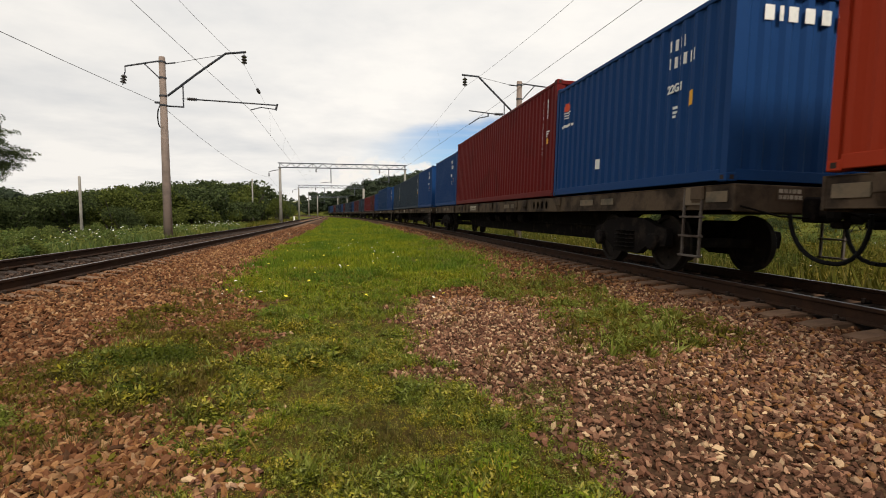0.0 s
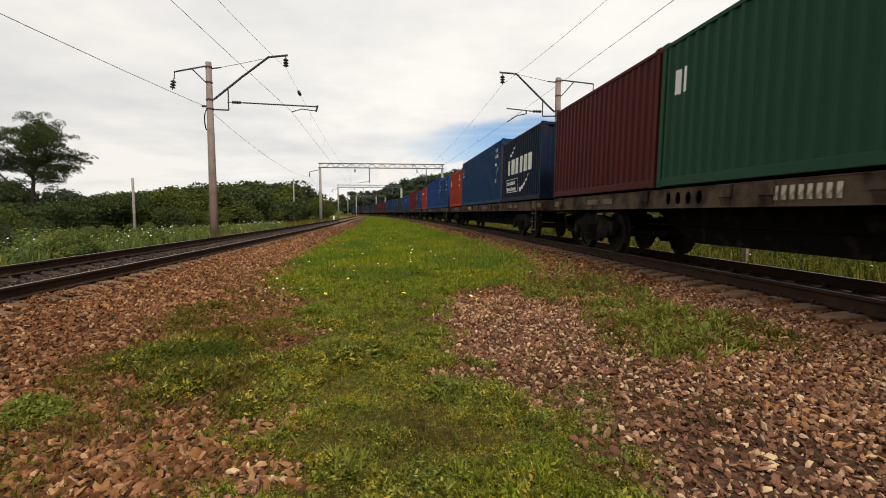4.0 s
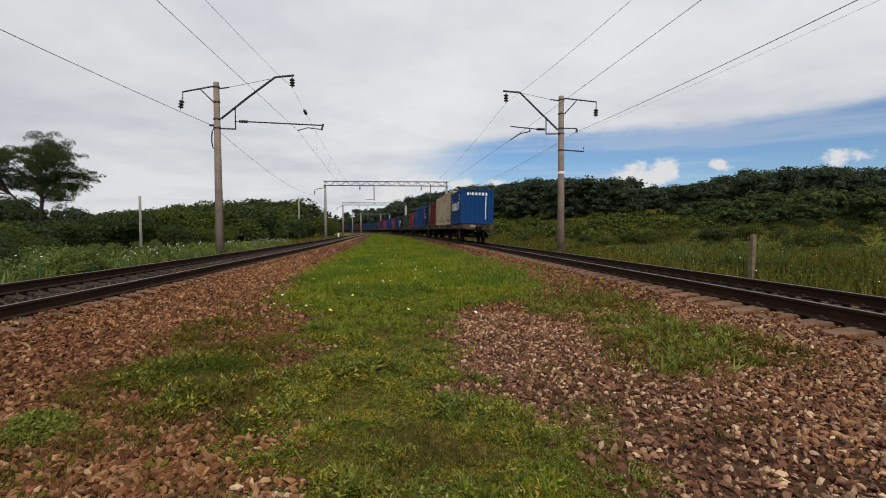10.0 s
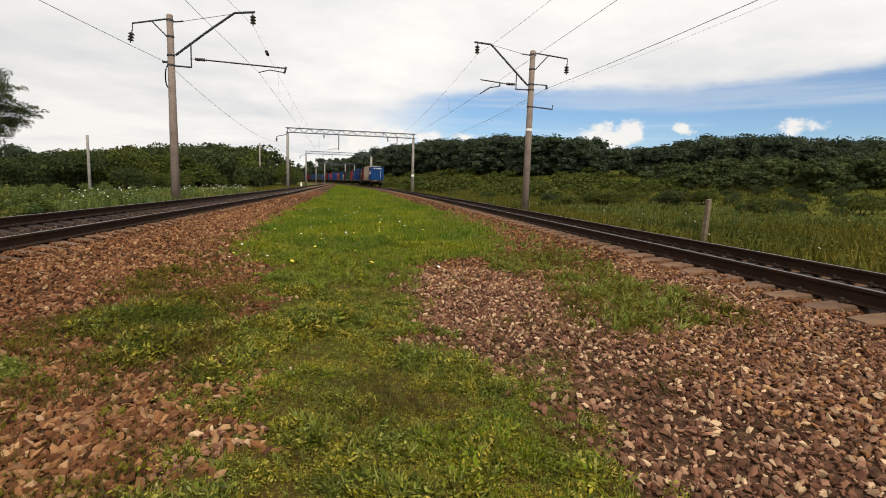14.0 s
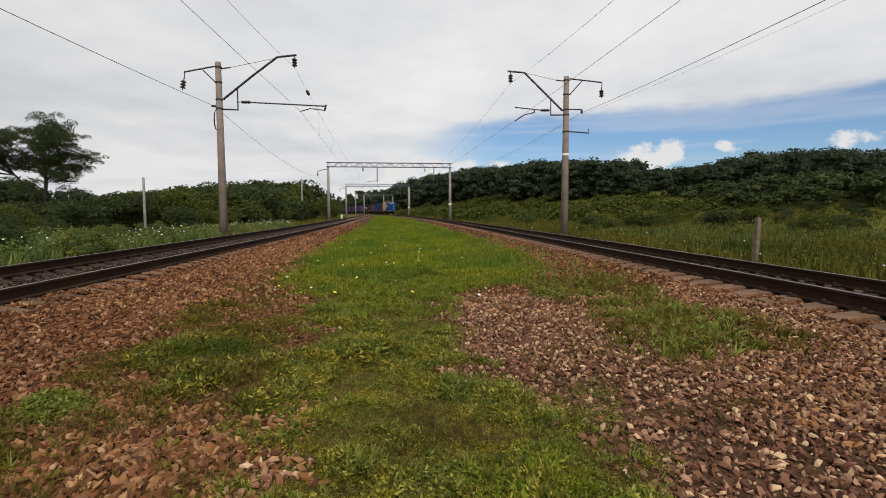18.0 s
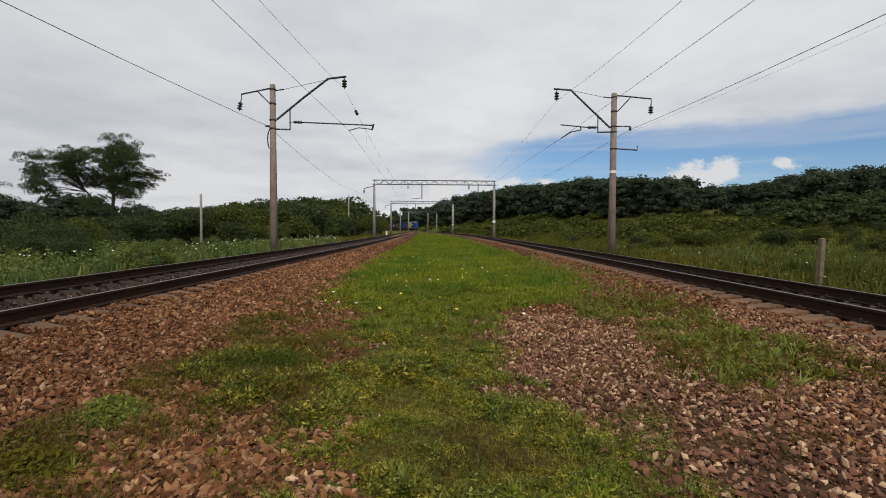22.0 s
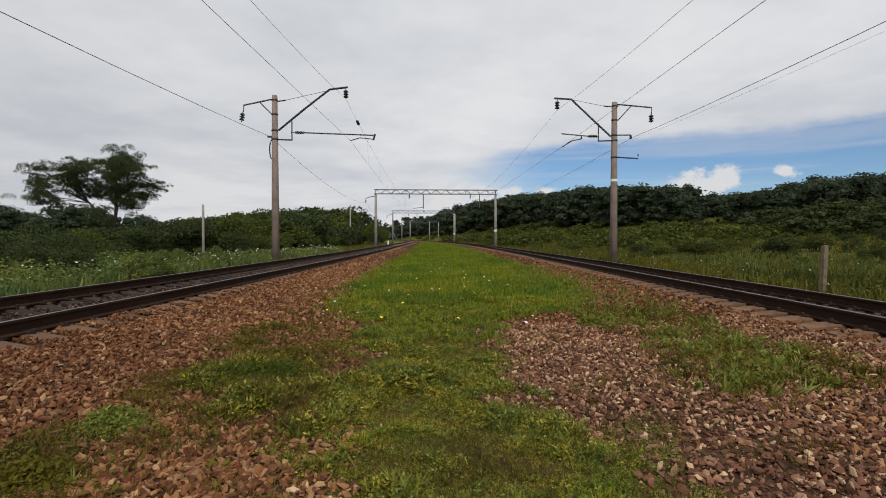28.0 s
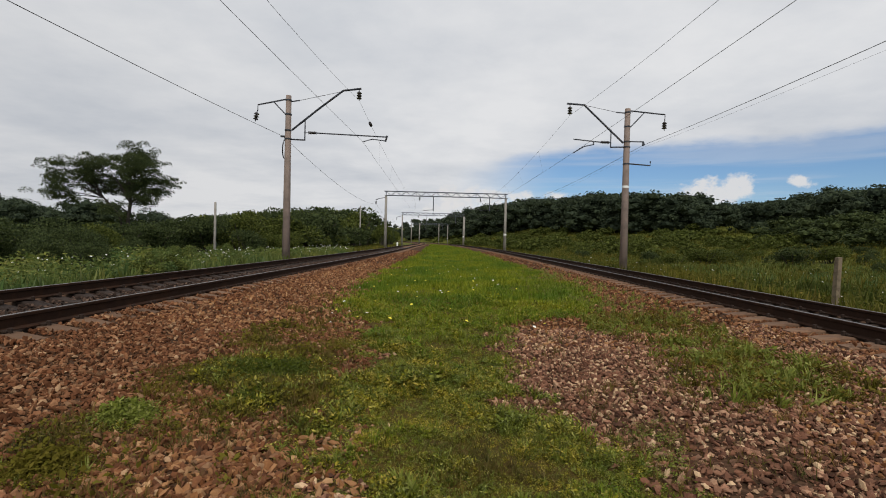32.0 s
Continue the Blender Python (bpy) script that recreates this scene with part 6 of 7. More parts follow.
# the strip between the tracks: leafy growth and blades, near to far
for mat, shapes, name, label, n, box_, lo, hi, dry in (
        ("grass", FINE_TUFTS, "grass", "short yellow-green grass on the strip", 9000, (-2.9, 1.5, 1.5, 5.6), 0.05, 0.14, 0),
        ("grass", HERBS, "herbs", "low spreading small-leaved herbs filling the strip", 18000, (-2.9, 1.5, 1.5, 6.5), 0.05, 0.12, 0),
        ("strip_grass", HERBS, "herbs", "fresh green small-leaved herbs in the grass", 5000, (-2.9, 3.2, 3.0, 12.0), 0.07, 0.16, 0),
        ("dark_grass", HERBS, "herbs", "darker green herbs scattered in the growth", 2600, (-2.9, 2.6, 1.6, 9.0), 0.06, 0.13, 0),
        ("strip_grass", TUFTS, "grass", "fresh bright green blades in thick clumps", 2600, (-0.7, 1.6, 1.5, 4.6), 0.07, 0.16, 3),
        ("strip_grass", HERBS, "herbs", "fresh leafy clumps at the edge of the stones", 2600, (-0.7, 1.7, 1.5, 5.0), 0.06, 0.13, 3),
        ("grass", FINE_LEAVES, "low_grass", "low bright green leafy growth in the grass", 20000, (-2.9, 1.5, 1.5, 5.6), 0.035, 0.08, 0),
        ("olive_weed", FINE_LEAVES, "ground_cover", "tiny creeping leaves covering the soil under the grass", 13000, (-1.7, 1.5, 1.5, 6.5), 0.022, 0.05, 0),
        ("grass", FINE_TUFTS, "grass", "short yellow-green grass on the strip", 12000, (-2.9, 3.4, 5.6, 12.0), 0.06, 0.16, 0),
        ("strip_grass", FAR_TUFTS, "grass", "fresh green grass mixed into the strip", 9000, (-2.9, 3.4, 5.6, 12.0), 0.08, 0.18, 0),
        ("grass", FINE_LEAVES, "low_grass", "low leafy growth between the grass", 9000, (-2.9, 3.0, 5.6, 11.0), 0.05, 0.11, 0),
        ("weed", WEEDS, "pale_stems", "pale grass stems standing out of the growth", 4400, (-2.9, 1.5, 1.6, 8.0), 0.07, 0.15, 0),
        ("dry_grass", FINE_TUFTS, "dry_grass", "dry straw-brown blades among the grass", 12000, (-2.9, 1.5, 1.6, 7.0), 0.05, 0.13, 2),
        ("dry_grass", FAR_TUFTS, "dead_grass", "dead grass blades lying between the growth", 17000, (-2.9, 1.5, 1.5, 7.0), 0.03, 0.075, 2),
        ("dry_grass", FINE_TUFTS, "dry_grass", "thin dry growth over the stones beside the grass", 13000, (-3.3, -0.6, 1.6, 6.5), 0.05, 0.13, 1),
        ("dry_grass", FAR_TUFTS, "dry_grass", "thin dry growth over the stones farther on", 9000, (-3.3, 4.2, 4.0, 12.0), 0.05, 0.13, 1),
        ("olive_weed", FINE_LEAVES, "weeds", "thin olive weeds over the stones", 4200, (-3.3, -0.6, 1.6, 7.5), 0.05, 0.11, 1),
        ("olive_weed", FINE_LEAVES, "weeds", "thin olive weeds on the train side stones", 2200, (2.0, 4.2, 3.8, 10.0), 0.04, 0.10, 1),
        ("strip_grass", FAR_TUFTS, "grass", "bright green grass between the tracks", 24000, (-3.2, 3.8, 12.0, 34.0), 0.10, 0.22, 0),
        ("strip_grass", FAR_TUFTS, "grass", "green grass between the tracks farther on", 15000, (-3.2, 3.6, 34.0, 150.0), 0.18, 0.34, 0)):
    x, y, d = field_points(n, *box_)
    sel = RNG.uniform(0.08, 0.85, n) < (sparse(x, y) if dry == 1 else fresh(x, y))
    worn = lumps(x * 1.15 + 4.0, y * 1.15 + 1.0)
    if dry == 3:
        sel &= (lumps(x * 2.1 + 2.0, y * 2.1 + 3.0) > RNG.uniform(-0.5, 0.9, n)) & (worn < 0.6)
    elif dry == 2:
        sel &= worn > RNG.uniform(-0.9, 0.5, n)
    elif name == "low_grass" or name == "ground_cover":
        sel &= worn < RNG.uniform(0.1, 1.5, n)
    if mat == "strip_grass" and box_[3] < 13 and dry != 3:
        sel &= RNG.uniform(0, 1, n) < sstep(4.2, 9.0, y)
    clump = lumps(x * 3.4 + 1.7, y * 3.4) + 0.8 * lumps(x * 8.0, y * 8.0 + 2.0)
    tall = 0.80 + 0.30 * lumps(x * 1.4, y * 1.4) + (0.42 * clump if box_[3] < 13 else 0)
    if box_[3] < 13 and name not in ("ground_cover", "herbs"):
        sel &= clump > (RNG.uniform(-3.4, 0.0, n) if box_[2] < 5 else RNG.uniform(-2.4, 0.5, n))
    scatter(name, label, "grass", mat, shapes, at_ground(x, y, -0.008)[sel], (RNG.uniform(lo, hi, n) * np.clip(tall, 0.35, 1.9))[sel], 0.22)

# lush patches and grey-green weeds
for (bx, by, rx, ry, k), mat, label in ((LUSH[0], "dark_grass", "dense deep green clover patch on gravel"), (LUSH[1], "dark_grass", "small deep green clover patch on gravel"), (LUSH[2], "weed", "muted green leafy patch on gravel"), (LUSH[3], "olive_weed", "low muted green leafy patch among stones")):
    n = int(1900 * rx * ry / 0.16)
    x, y = RNG.normal(bx, rx * 0.55, n), RNG.normal(by, ry * 0.55, n)
    sz = 0.035 + 0.065 * np.exp(-(((x - bx) / rx) ** 2 + ((y - by) / ry) ** 2) * 1.5) * np.clip(1 + 0.5 * lumps(x * 6, y * 6), 0.4, 1.6)
    scatter("leafy_patch", label, "plants", mat, FINE_LEAVES, at_ground(x, y, RNG.uniform(0, 0.03, n)), sz * RNG.uniform(0.6, 1.1, n))
x, y = RNG.normal(-1.38, 0.03, 16), RNG.normal(4.2, 0.03, 16)
scatter("pale_weed", "single pale long-leaved weed beside the clover", "plants", "weed", WEEDS, at_ground(x, y, 0.0), RNG.uniform(0.12, 0.20, 16), 0.45)
cx, cy = [], []
for i in range(56):
    yy = 4.5 + 4.3 * RNG.uniform(0, 1) ** 1.2
    m = int(RNG.integers(4, 28))
    w = RNG.uniform(0.05, 0.20)
    xx = RNG.uniform(np.interp(yy, [4.7, 7, 9], [2.55, 2.4, 1.9]), np.interp(yy, [4.7, 6, 9], [3.7, 4.1, 4.2]))
    cx.append(RNG.normal(xx, w, m))
    cy.append(RNG.normal(yy, w, m))
x, y = np.concatenate(cx), np.concatenate(cy)
n = len(x)
scatter("weed_clumps", "clumps of grey-green long-leaved weeds growing through stones", "plants", "weed", WEEDS, at_ground(x, y, -0.01)[0::3], RNG.uniform(0.09, 0.22, len(x[0::3])), 0.45)
scatter("weed_clumps", "clumps of olive green herbs growing through stones", "plants", "olive_weed", HERBS, at_ground(x, y, -0.01)[1::3], RNG.uniform(0.08, 0.19, len(x[1::3])), 0.3)
scatter("weed_clumps", "low leafy weeds growing through stones", "plants", "weed", FINE_LEAVES, at_ground(x, y, -0.01)[2::3], RNG.uniform(0.07, 0.17, len(x[2::3])), 0.3)
for bx, by in ((1.28, 3.15), (1.45, 3.6), (1.2, 2.5)):
    x, y = RNG.normal(bx, 0.13, 70), RNG.normal(by, 0.14, 70)
    scatter("olive_weeds", "small olive weeds rooted among the stones", "plants", "weed", HERBS, at_ground(x[:28], y[:28], 0.0), RNG.uniform(0.04, 0.09, 28), 0.3)
    scatter("dry_weeds", "small brown dry weeds among the stones", "plants", "dry_grass", FINE_TUFTS, at_ground(x[:40] + 0.06, y[:40] + 0.05, 0.0), RNG.uniform(0.05, 0.12, 40), 0.3)
n = 1500
x, y = RNG.uniform(1.1, 4.3, n), RNG.uniform(3.0, 9.5, n)
sel = lumps(x * 1.3 + 3, y * 1.3) > 0.1
scatter("dry_weeds", "brown dry weeds between the stones", "plants", "dry_grass", FINE_TUFTS, at_ground(x, y, -0.01)[sel], RNG.uniform(0.06, 0.16, n)[sel], 0.3)
x, y, d = field_points(700, 2.2, 4.4, 9.0, 24.0)
scatter("weeds", "scattered weeds on the ballast shoulder", "plants", "weed", WEEDS, at_ground(x, y, -0.01), RNG.uniform(0.06, 0.18, 700), 0.25)

x, y = RNG.normal(0.1, 0.30, 320), RNG.normal(3.05, 0.26, 320)
scatter("dry_grass", "straw-brown dry tuft in the middle of the growth", "grass", "dry_grass", FINE_TUFTS, at_ground(x, y, -0.005), RNG.uniform(0.05, 0.13, 320), 0.3)

# dandelions and small flowers
x, y, d = field_points(60, -2.4, 1.6, 7.0, 24.0)
FLOWER_V = np.array([(1, 0, 0), (0, 1, 0), (-1, 0, 0), (0, -1, 0), (0, 0, 0.7), (0.7, 0.7, 0.2), (-0.7, 0.7, 0.2), (-0.7, -0.7, 0.2), (0.7, -0.7, 0.2)], float)
FLOWER_F = np.array([(0, 5, 4), (5, 1, 4), (1, 6, 4), (6, 2, 4), (2, 7, 4), (7, 3, 4), (3, 8, 4), (8, 0, 4)])
hgt = RNG.uniform(0.12, 0.26, 60)
scatter("flowers", "small yellow flowers in the grass strip", "flowers", "yellow_petal", [(FLOWER_V, FLOWER_F)], at_ground(x[:30], y[:30], hgt[:30]), RNG.uniform(0.018, 0.03, 30), 0.3)
scatter("flowers", "small white flowers in the grass strip", "flowers", "white_petal", [(FLOWER_V, FLOWER_F)], at_ground(x[30:], y[30:], hgt[30:]), RNG.uniform(0.016, 0.028, 30), 0.3)

# verges outside the tracks
for mat, shapes, label, n, box_, lo, hi in (
        ("verge", FAR_TUFTS, "tall verge grass beside the empty track", 12000, (-15, -8.8, 6, 45), 0.25, 0.6),
        ("verge", FIELD_LEAVES, "leafy verge weeds beside the empty track", 9000, (-15, -9.4, 6, 50), 0.25, 0.85),
        ("field", FAR_TUFTS, "verge grass along the far line", 9000, (-18, -8.8, 45, 150), 0.3, 0.7),
        ("field", FAR_TUFTS, "tall wild grass in the field past the line", 22000, (8.9, 28, 4, 60), 0.25, 0.75),
        ("verge", FAR_TUFTS, "pale yellow-green tall grass in the field", 9000, (15, 34, 24, 52), 0.3, 0.8),
        ("field", FIELD_LEAVES, "leafy weeds in the field past the line", 10000, (9.4, 34, 5, 80), 0.25, 0.75),
        ("field", FIELD_LEAVES, "darker weeds on the rising field", 7000, (20, 75, 20, 200), 0.5, 1.3),
        ("field", FAR_TUFTS, "rough grass on the rising field", 18000, (14, 80, 40, 260), 0.4, 1.0)):
    x, y, d = field_points(n, *box_)
    sel = (RNG.uniform(-1.2, 1.0, n) < lumps(x * 0.33, y * 0.33)) & ((x > -0.63 * y) | (y < 17))
    scatter("field_grass", label, "grass", mat, shapes, at_ground(x, y, -0.03)[sel], RNG.uniform(lo, hi, n)[sel])
cx, cy = [], []
for i in range(80):
    yy = RNG.uniform(15, 36)
    cx.append(RNG.normal(-11.0 - 0.28 * (yy - 12) - RNG.uniform(0, 4), 0.28, 14))
    cy.append(RNG.normal(yy, 0.28, 14))
x, y = np.concatenate(cx), np.concatenate(cy)
scatter("tall_weeds", "tall pale green leafy weeds standing in the verge", "plants", "verge", FIELD_LEAVES, at_ground(x, y, -0.03), RNG.uniform(0.4, 1.15, len(x)), 0.12)
n = 2400
x, y, d = field_points(n, -14.0, -8.9, 8, 48)
sel = RNG.uniform(0.1, 1.5, n) < lumps(x * 0.8, y * 0.5)
scatter("flowers", "white umbel flowers along the verge", "flowers", "white_petal", [(FLOWER_V, FLOWER_F)], at_ground(x, y, RNG.uniform(0.4, 0.95, n))[sel], RNG.uniform(0.02, 0.040, n)[sel], 0.3)
n = 70
x, y, d = field_points(n, 9.2, 26, 9, 40)
scatter("flowers", "scattered white flowers in the field", "flowers", "white_petal", [(FLOWER_V, FLOWER_F)], at_ground(x, y, RNG.uniform(0.3, 0.8, n)), RNG.uniform(0.02, 0.04, n), 0.3)


# ---------------------------------------------------------------- bushes and trees


def leaf_cloud(blobs, n, size, rng, flat=0.6):
    """Leaves on and in a set of rounded blobs (centre, radii): vertices and faces."""
    w = np.array([b[1][0] * b[1][2] for b in blobs])
    pick = rng.choice(len(blobs), n, p=w / w.sum())
    c = np.array([b[0] for b in blobs])[pick]
    r = np.array([b[1] for b in blobs])[pick]
    u = rng.normal(0, 1, (n, 3))
    u /= np.linalg.norm(u, axis=1)[:, None]
    u[:, 2] = np.where(u[:, 2] < -0.35, -u[:, 2] * 0.5, u[:, 2])
    rad = rng.uniform(0.55, 1.08, n) ** 0.6
    p = c + u * r * rad[:, None]
    a = rng.normal(0, 1, (n, 3)) * (1, 1, flat)
    a /= np.linalg.norm(a, axis=1)[:, None]
    b = np.cross(a, rng.normal(0, 1, (n, 3)))
    b /= np.linalg.norm(b, axis=1)[:, None]
    s = rng.uniform(0.6, 1.3, n)[:, None] * size
    v = np.stack([p - a * s, p + b * s * 0.55, p + a * s, p - b * s * 0.55], 1).reshape(-1, 3)
    i = np.arange(n)[:, None] * 4
    f = np.concatenate([i + np.array([[0, 1, 2]]), i + np.array([[0, 2, 3]])], 0)
    return v, f


def bush_meshes(k, leaves=6500, size=0.025):
    rng = np.random.default_rng(100 + k)
    blobs = []
    for i in range(9):
        a, q = rng.uniform(0, 6.28), rng.uniform(0, 0.65)
        h = rng.uniform(0.2, 0.72) * (1 - 0.35 * q)
        rr = rng.uniform(0.22, 0.40)
        blobs.append(((math.cos(a) * q, math.sin(a) * q, h), (rr, rr, rr * rng.uniform(0.6, 0.85))))
    v, f = leaf_cloud(blobs, leaves, size, rng)
    crown = array_mesh("crown", v, f, MAT["leaf" if k in (1, 4) else "verge" if k > 5 else "bush"])
    sh = Shape()
    for i in range(5):
        a = i * 1.26 + rng.uniform(0, 1)
        sh.tube([(0.05 * math.cos(a), 0.05 * math.sin(a), -0.1), (0.2 * math.cos(a), 0.2 * math.sin(a), 0.3), (0.42 * math.cos(a), 0.42 * math.sin(a), 0.62)], [0.022, 0.015, 0.006], 5)
    return crown, sh.mesh("woody_stem", MAT["bark"])


BUSHES = [bush_meshes(k) for k in range(8)]
FAR_BUSHES = [bush_meshes(k, 2600, 0.037) for k in range(8)]


def put_bush(x, y, width, height, k, turn, label, group):
    z = float(ground_z(x, y))
    b = tagged(new("bush"), label, "bush", group)
    m = Matrix.Diagonal((width, width, height, 1))
    kit = BUSHES if y < 62 and height > 1.3 else FAR_BUSHES
    part("crown", kit[k][0], b, m=m)
    part("woody_stem", kit[k][1], b, m=m)
    b.matrix_basis = pose(x, y, z - 0.05, 0, 0, turn)


def crown_shape(me):
    return np.array([q.co[:] for q in me.vertices]), np.array([tuple(p.vertices) for p in me.polygons])


FAR_SHRUBS = []  # (x, y, width, height) of shrubs too far off to tell apart


def put_shrub(x, y, width, height, k, turn, label, group):
    if y > 64:
        FAR_SHRUBS.append((x, y, width, height))
    else:
        put_bush(x, y, width, height, k, turn, label, group)


rb = random.Random(11)
THICKET_AZ = [-0.8, -0.605, -0.538, -0.47, -0.383, -0.30, -0.21, -0.19, -0.16, -0.10]
THICKET_UP = [0.024, 0.030, 0.042, 0.047, 0.056, 0.060, 0.066, 0.056, 0.047, 0.036]
for i in range(150):
    y = 24 + 130 * (i / 150) ** 1.15 + rb.uniform(-3, 3)
    d = -16.0 - rb.uniform(0, 1) ** 1.3 * (10 + 0.18 * y)
    if y < 40:
        d -= 6
    x = mid(y)[0] + d
    top = 0.93 + y * float(np.interp(x / y, THICKET_AZ, THICKET_UP)) * rb.choice((0.55, 0.75, 0.9, 1.0, 1.0, 1.05)) * rb.uniform(0.92, 1.05)
    h = max(1.2, 1.13 * (top - float(ground_z(x, y))))
    if d > -17.5:
        h *= 0.6
    put_bush(x, y, h * rb.uniform(0.65, 1.0), h, rb.choice((1, 4, 1, 4, 0, 3)), rb.uniform(0, 360), "dense dark green bush in the thicket beside the line", "thicket bushes")
for i in range(26):
    y = 150 + i * 9 + rb.uniform(-4, 4)
    x = mid(y)[0] - 15 - rb.uniform(0, 10)
    h = rb.uniform(5, 8)
    put_bush(x, y, h * 0.8, h, rb.randrange(6), rb.uniform(0, 360), "tall dark bush on the inside of the bend", "bushes on the bend")
for i in range(190):
    y = 34 + 172 * rb.random() ** 1.1
    d = 14 + rb.random() * (20 + 0.30 * y)
    x = mid(y)[0] + d
    h = rb.uniform(0.6, 1.8) * (1 + y / 110)
    put_shrub(x, y, h * rb.uniform(0.8, 1.3), h, rb.randrange(6), rb.uniform(0, 360), "low green shrub on the rising field", "field shrubs")
for i in range(16):
    y = 108 + i * 6 + rb.uniform(-2, 2)
    h = rb.uniform(5.4, 6.8)
    put_bush(mid(y)[0] - 11.2 - rb.uniform(0, 1.2), y, h * 0.42, h, rb.randrange(6), rb.uniform(0, 360), "tall leafy bush close beside the empty track", "bushes on the bend")
for i in range(90):
    y = 95 + 250 * rb.random()
    d = 17 + rb.random() * (np.interp(y, RIDGE_Y, RIDGE_D) - 14)
    h = rb.uniform(2.0, 4.2)
    put_shrub(mid(y)[0] + d, y, h * rb.uniform(0.9, 1.4), h, rb.choice((0, 2, 3, 5)), rb.uniform(0, 360), "olive green shrub on the slope below the woods", "slope shrubs")
for x, y, w, h in ((-25.5, 33, 3.0, 3.6), (-29.0, 31, 2.8, 3.4), (-22.3, 34, 2.0, 2.6), (-13.7, 19.0, 1.25, 1.75), (-15.4, 19.4, 1.4, 1.9), (-16.9, 23.0, 1.35, 2.3), (-18.9, 23.4, 1.6, 2.4), (-20.4, 28.2, 1.8, 2.5), (-23.0, 41.0, 2.4, 3.3), (-24.6, 37.0, 1.8, 3.0), (-18.9, 29.4, 1.2, 1.9)):
    put_bush(x, y, w, h, 1 if int(y) % 2 else 4, x * 40, "broad dark rounded bush behind the flowery verge", "verge shrubs")
for i in range(16):
    y = 33 + 28 * rb.random()
    h = rb.uniform(1.0, 2.2)
    put_bush(y * rb.uniform(0.76, 1.1), y, h * rb.uniform(0.8, 1.2), h, rb.choice((1, 4)), rb.uniform(0, 360), "dark green bush standing in the rough field", "field shrubs")
for i in range(20):
    y = 20.5 + 7 * rb.random()
    x = -y * rb.uniform(0.44, 0.60)
    h = rb.uniform(0.8, 1.55)
    put_bush(x, y, h * rb.uniform(0.5, 0.8), h, rb.choice((6, 7)), rb.uniform(0, 360), "pale green mound of tall weeds on the verge", "weed mounds")
for i in range(22):
    y = 14 + 26 * rb.random()
    x = max(mid(y)[0] - 12.5 - rb.random() * 7, -0.58 * y)
    h = rb.uniform(0.7, 1.5)
    put_bush(x, y, h * rb.uniform(0.8, 1.2), h, rb.choice((6, 7, 0)), rb.uniform(0, 360), "low leafy shrub on the flowery verge", "verge shrubs")


far = np.array(FAR_SHRUBS)
scatter("slope_shrubs", "olive green shrubs over the slope below the woods", "bushes", "bush", [crown_shape(bush_meshes(k, 480, 0.082)[0]) for k in (0, 2, 3, 5)],
        at_ground(far[:, 0], far[:, 1], -0.05), far[:, [2, 2, 3]], 0.03)


# the tall tree's leaf masses: how far across and how high each one sits
MASSES = [(0.5, 7.5), (0.0, 7.2), (-0.4, 6.7), (1.0, 6.9), (1.4, 6.4), (2.1, 6.0), (2.5, 5.0), (2.4, 4.1), (1.7, 3.8), (0.6, 6.1), (1.5, 5.3), (0.9, 4.5), (-2.9, 5.9), (-3.0, 5.1), (0.2, 5.2), (-0.85, 5.8), (0.1, 3.5), (-2.1, 6.6), (-1.4, 6.3),
          (-3.2, 6.2), (-2.6, 5.4), (-4.1, 6.0), (-4.7, 5.2), (-4.0, 4.4), (-5.6, 4.8), (-6.2, 3.8), (-5.0, 3.9), (-3.3, 4.7), (2.0, 4.6), (2.1, 5.5), (0.0, 2.7), (-0.3, 2.2), (-1.7, 5.3), (-1.5, 4.6), (-2.4, 4.6), (-0.7, 5.0), (-3.4, 5.5)]


def big_tree(x, y, label):
    """A broad open crown of separate feathery leaf masses on two spreading stems."""
    rng, rr = np.random.default_rng(5), random.Random(5)
    z = float(ground_z(x, y))
    t = tagged(new("tree"), label, "tree")
    up = -z
    fork, lean = Vector((0.25, 0, 3.2 + up)), Vector((-1.9, 0.2, 3.6 + up))
    part("trunk", Shape().tube([(-0.1, 0, -0.3), (0.0, 0, 1.2), (0.12, 0, 2.2 + up), fork, (0.1, 0.1, 5.2 + up), (0.0, 0.0, 7.6 + up)], [0.22, 0.17, 0.14, 0.12, 0.07, 0.02], 10).mesh("trunk", MAT["bark"]), t)
    part("limb", Shape().tube([(0.0, 0, 1.3), (-0.7, 0.1, 2.4 + up), lean, (-3.2, 0.3, 4.9 + up), (-4.3, 0.2, 5.6 + up)], [0.11, 0.09, 0.075, 0.05, 0.02], 8).mesh("limb", MAT["bark"]), t)
    blobs = []
    for dx, dz in MASSES:
        tip = Vector((dx, rr.uniform(-2.4, 2.4), dz + up))
        root = (lean if dx < -2.6 else fork).lerp(Vector((0, 0, tip.z - 0.8)) if dx > -2.6 else Vector((-3.2, 0.3, 4.9 + up)), rr.uniform(0.0, 0.6))
        bend = root.lerp(tip, 0.55) + Vector((0, 0, rr.uniform(0.1, 0.5)))
        part("limb", Shape().tube([root, bend, tip], [0.045, 0.03, 0.01], 6).mesh("limb", MAT["bark"]), t)
        for k in range(19):
            q = rr.uniform(0.24, 0.50)
            c = tip + Vector((rr.gauss(0, 0.46), rr.gauss(0, 0.6), rr.gauss(-0.05, 0.33)))
            blobs.append((tuple(c), (q * 1.15, q * 1.15, q * 0.8)))
    v, f = leaf_cloud(blobs, 82000, 0.052, rng, 0.7)
    part("crown", array_mesh("crown", v, f, MAT["leaf"]), t)
    t.matrix_basis = pose(x, y, z)


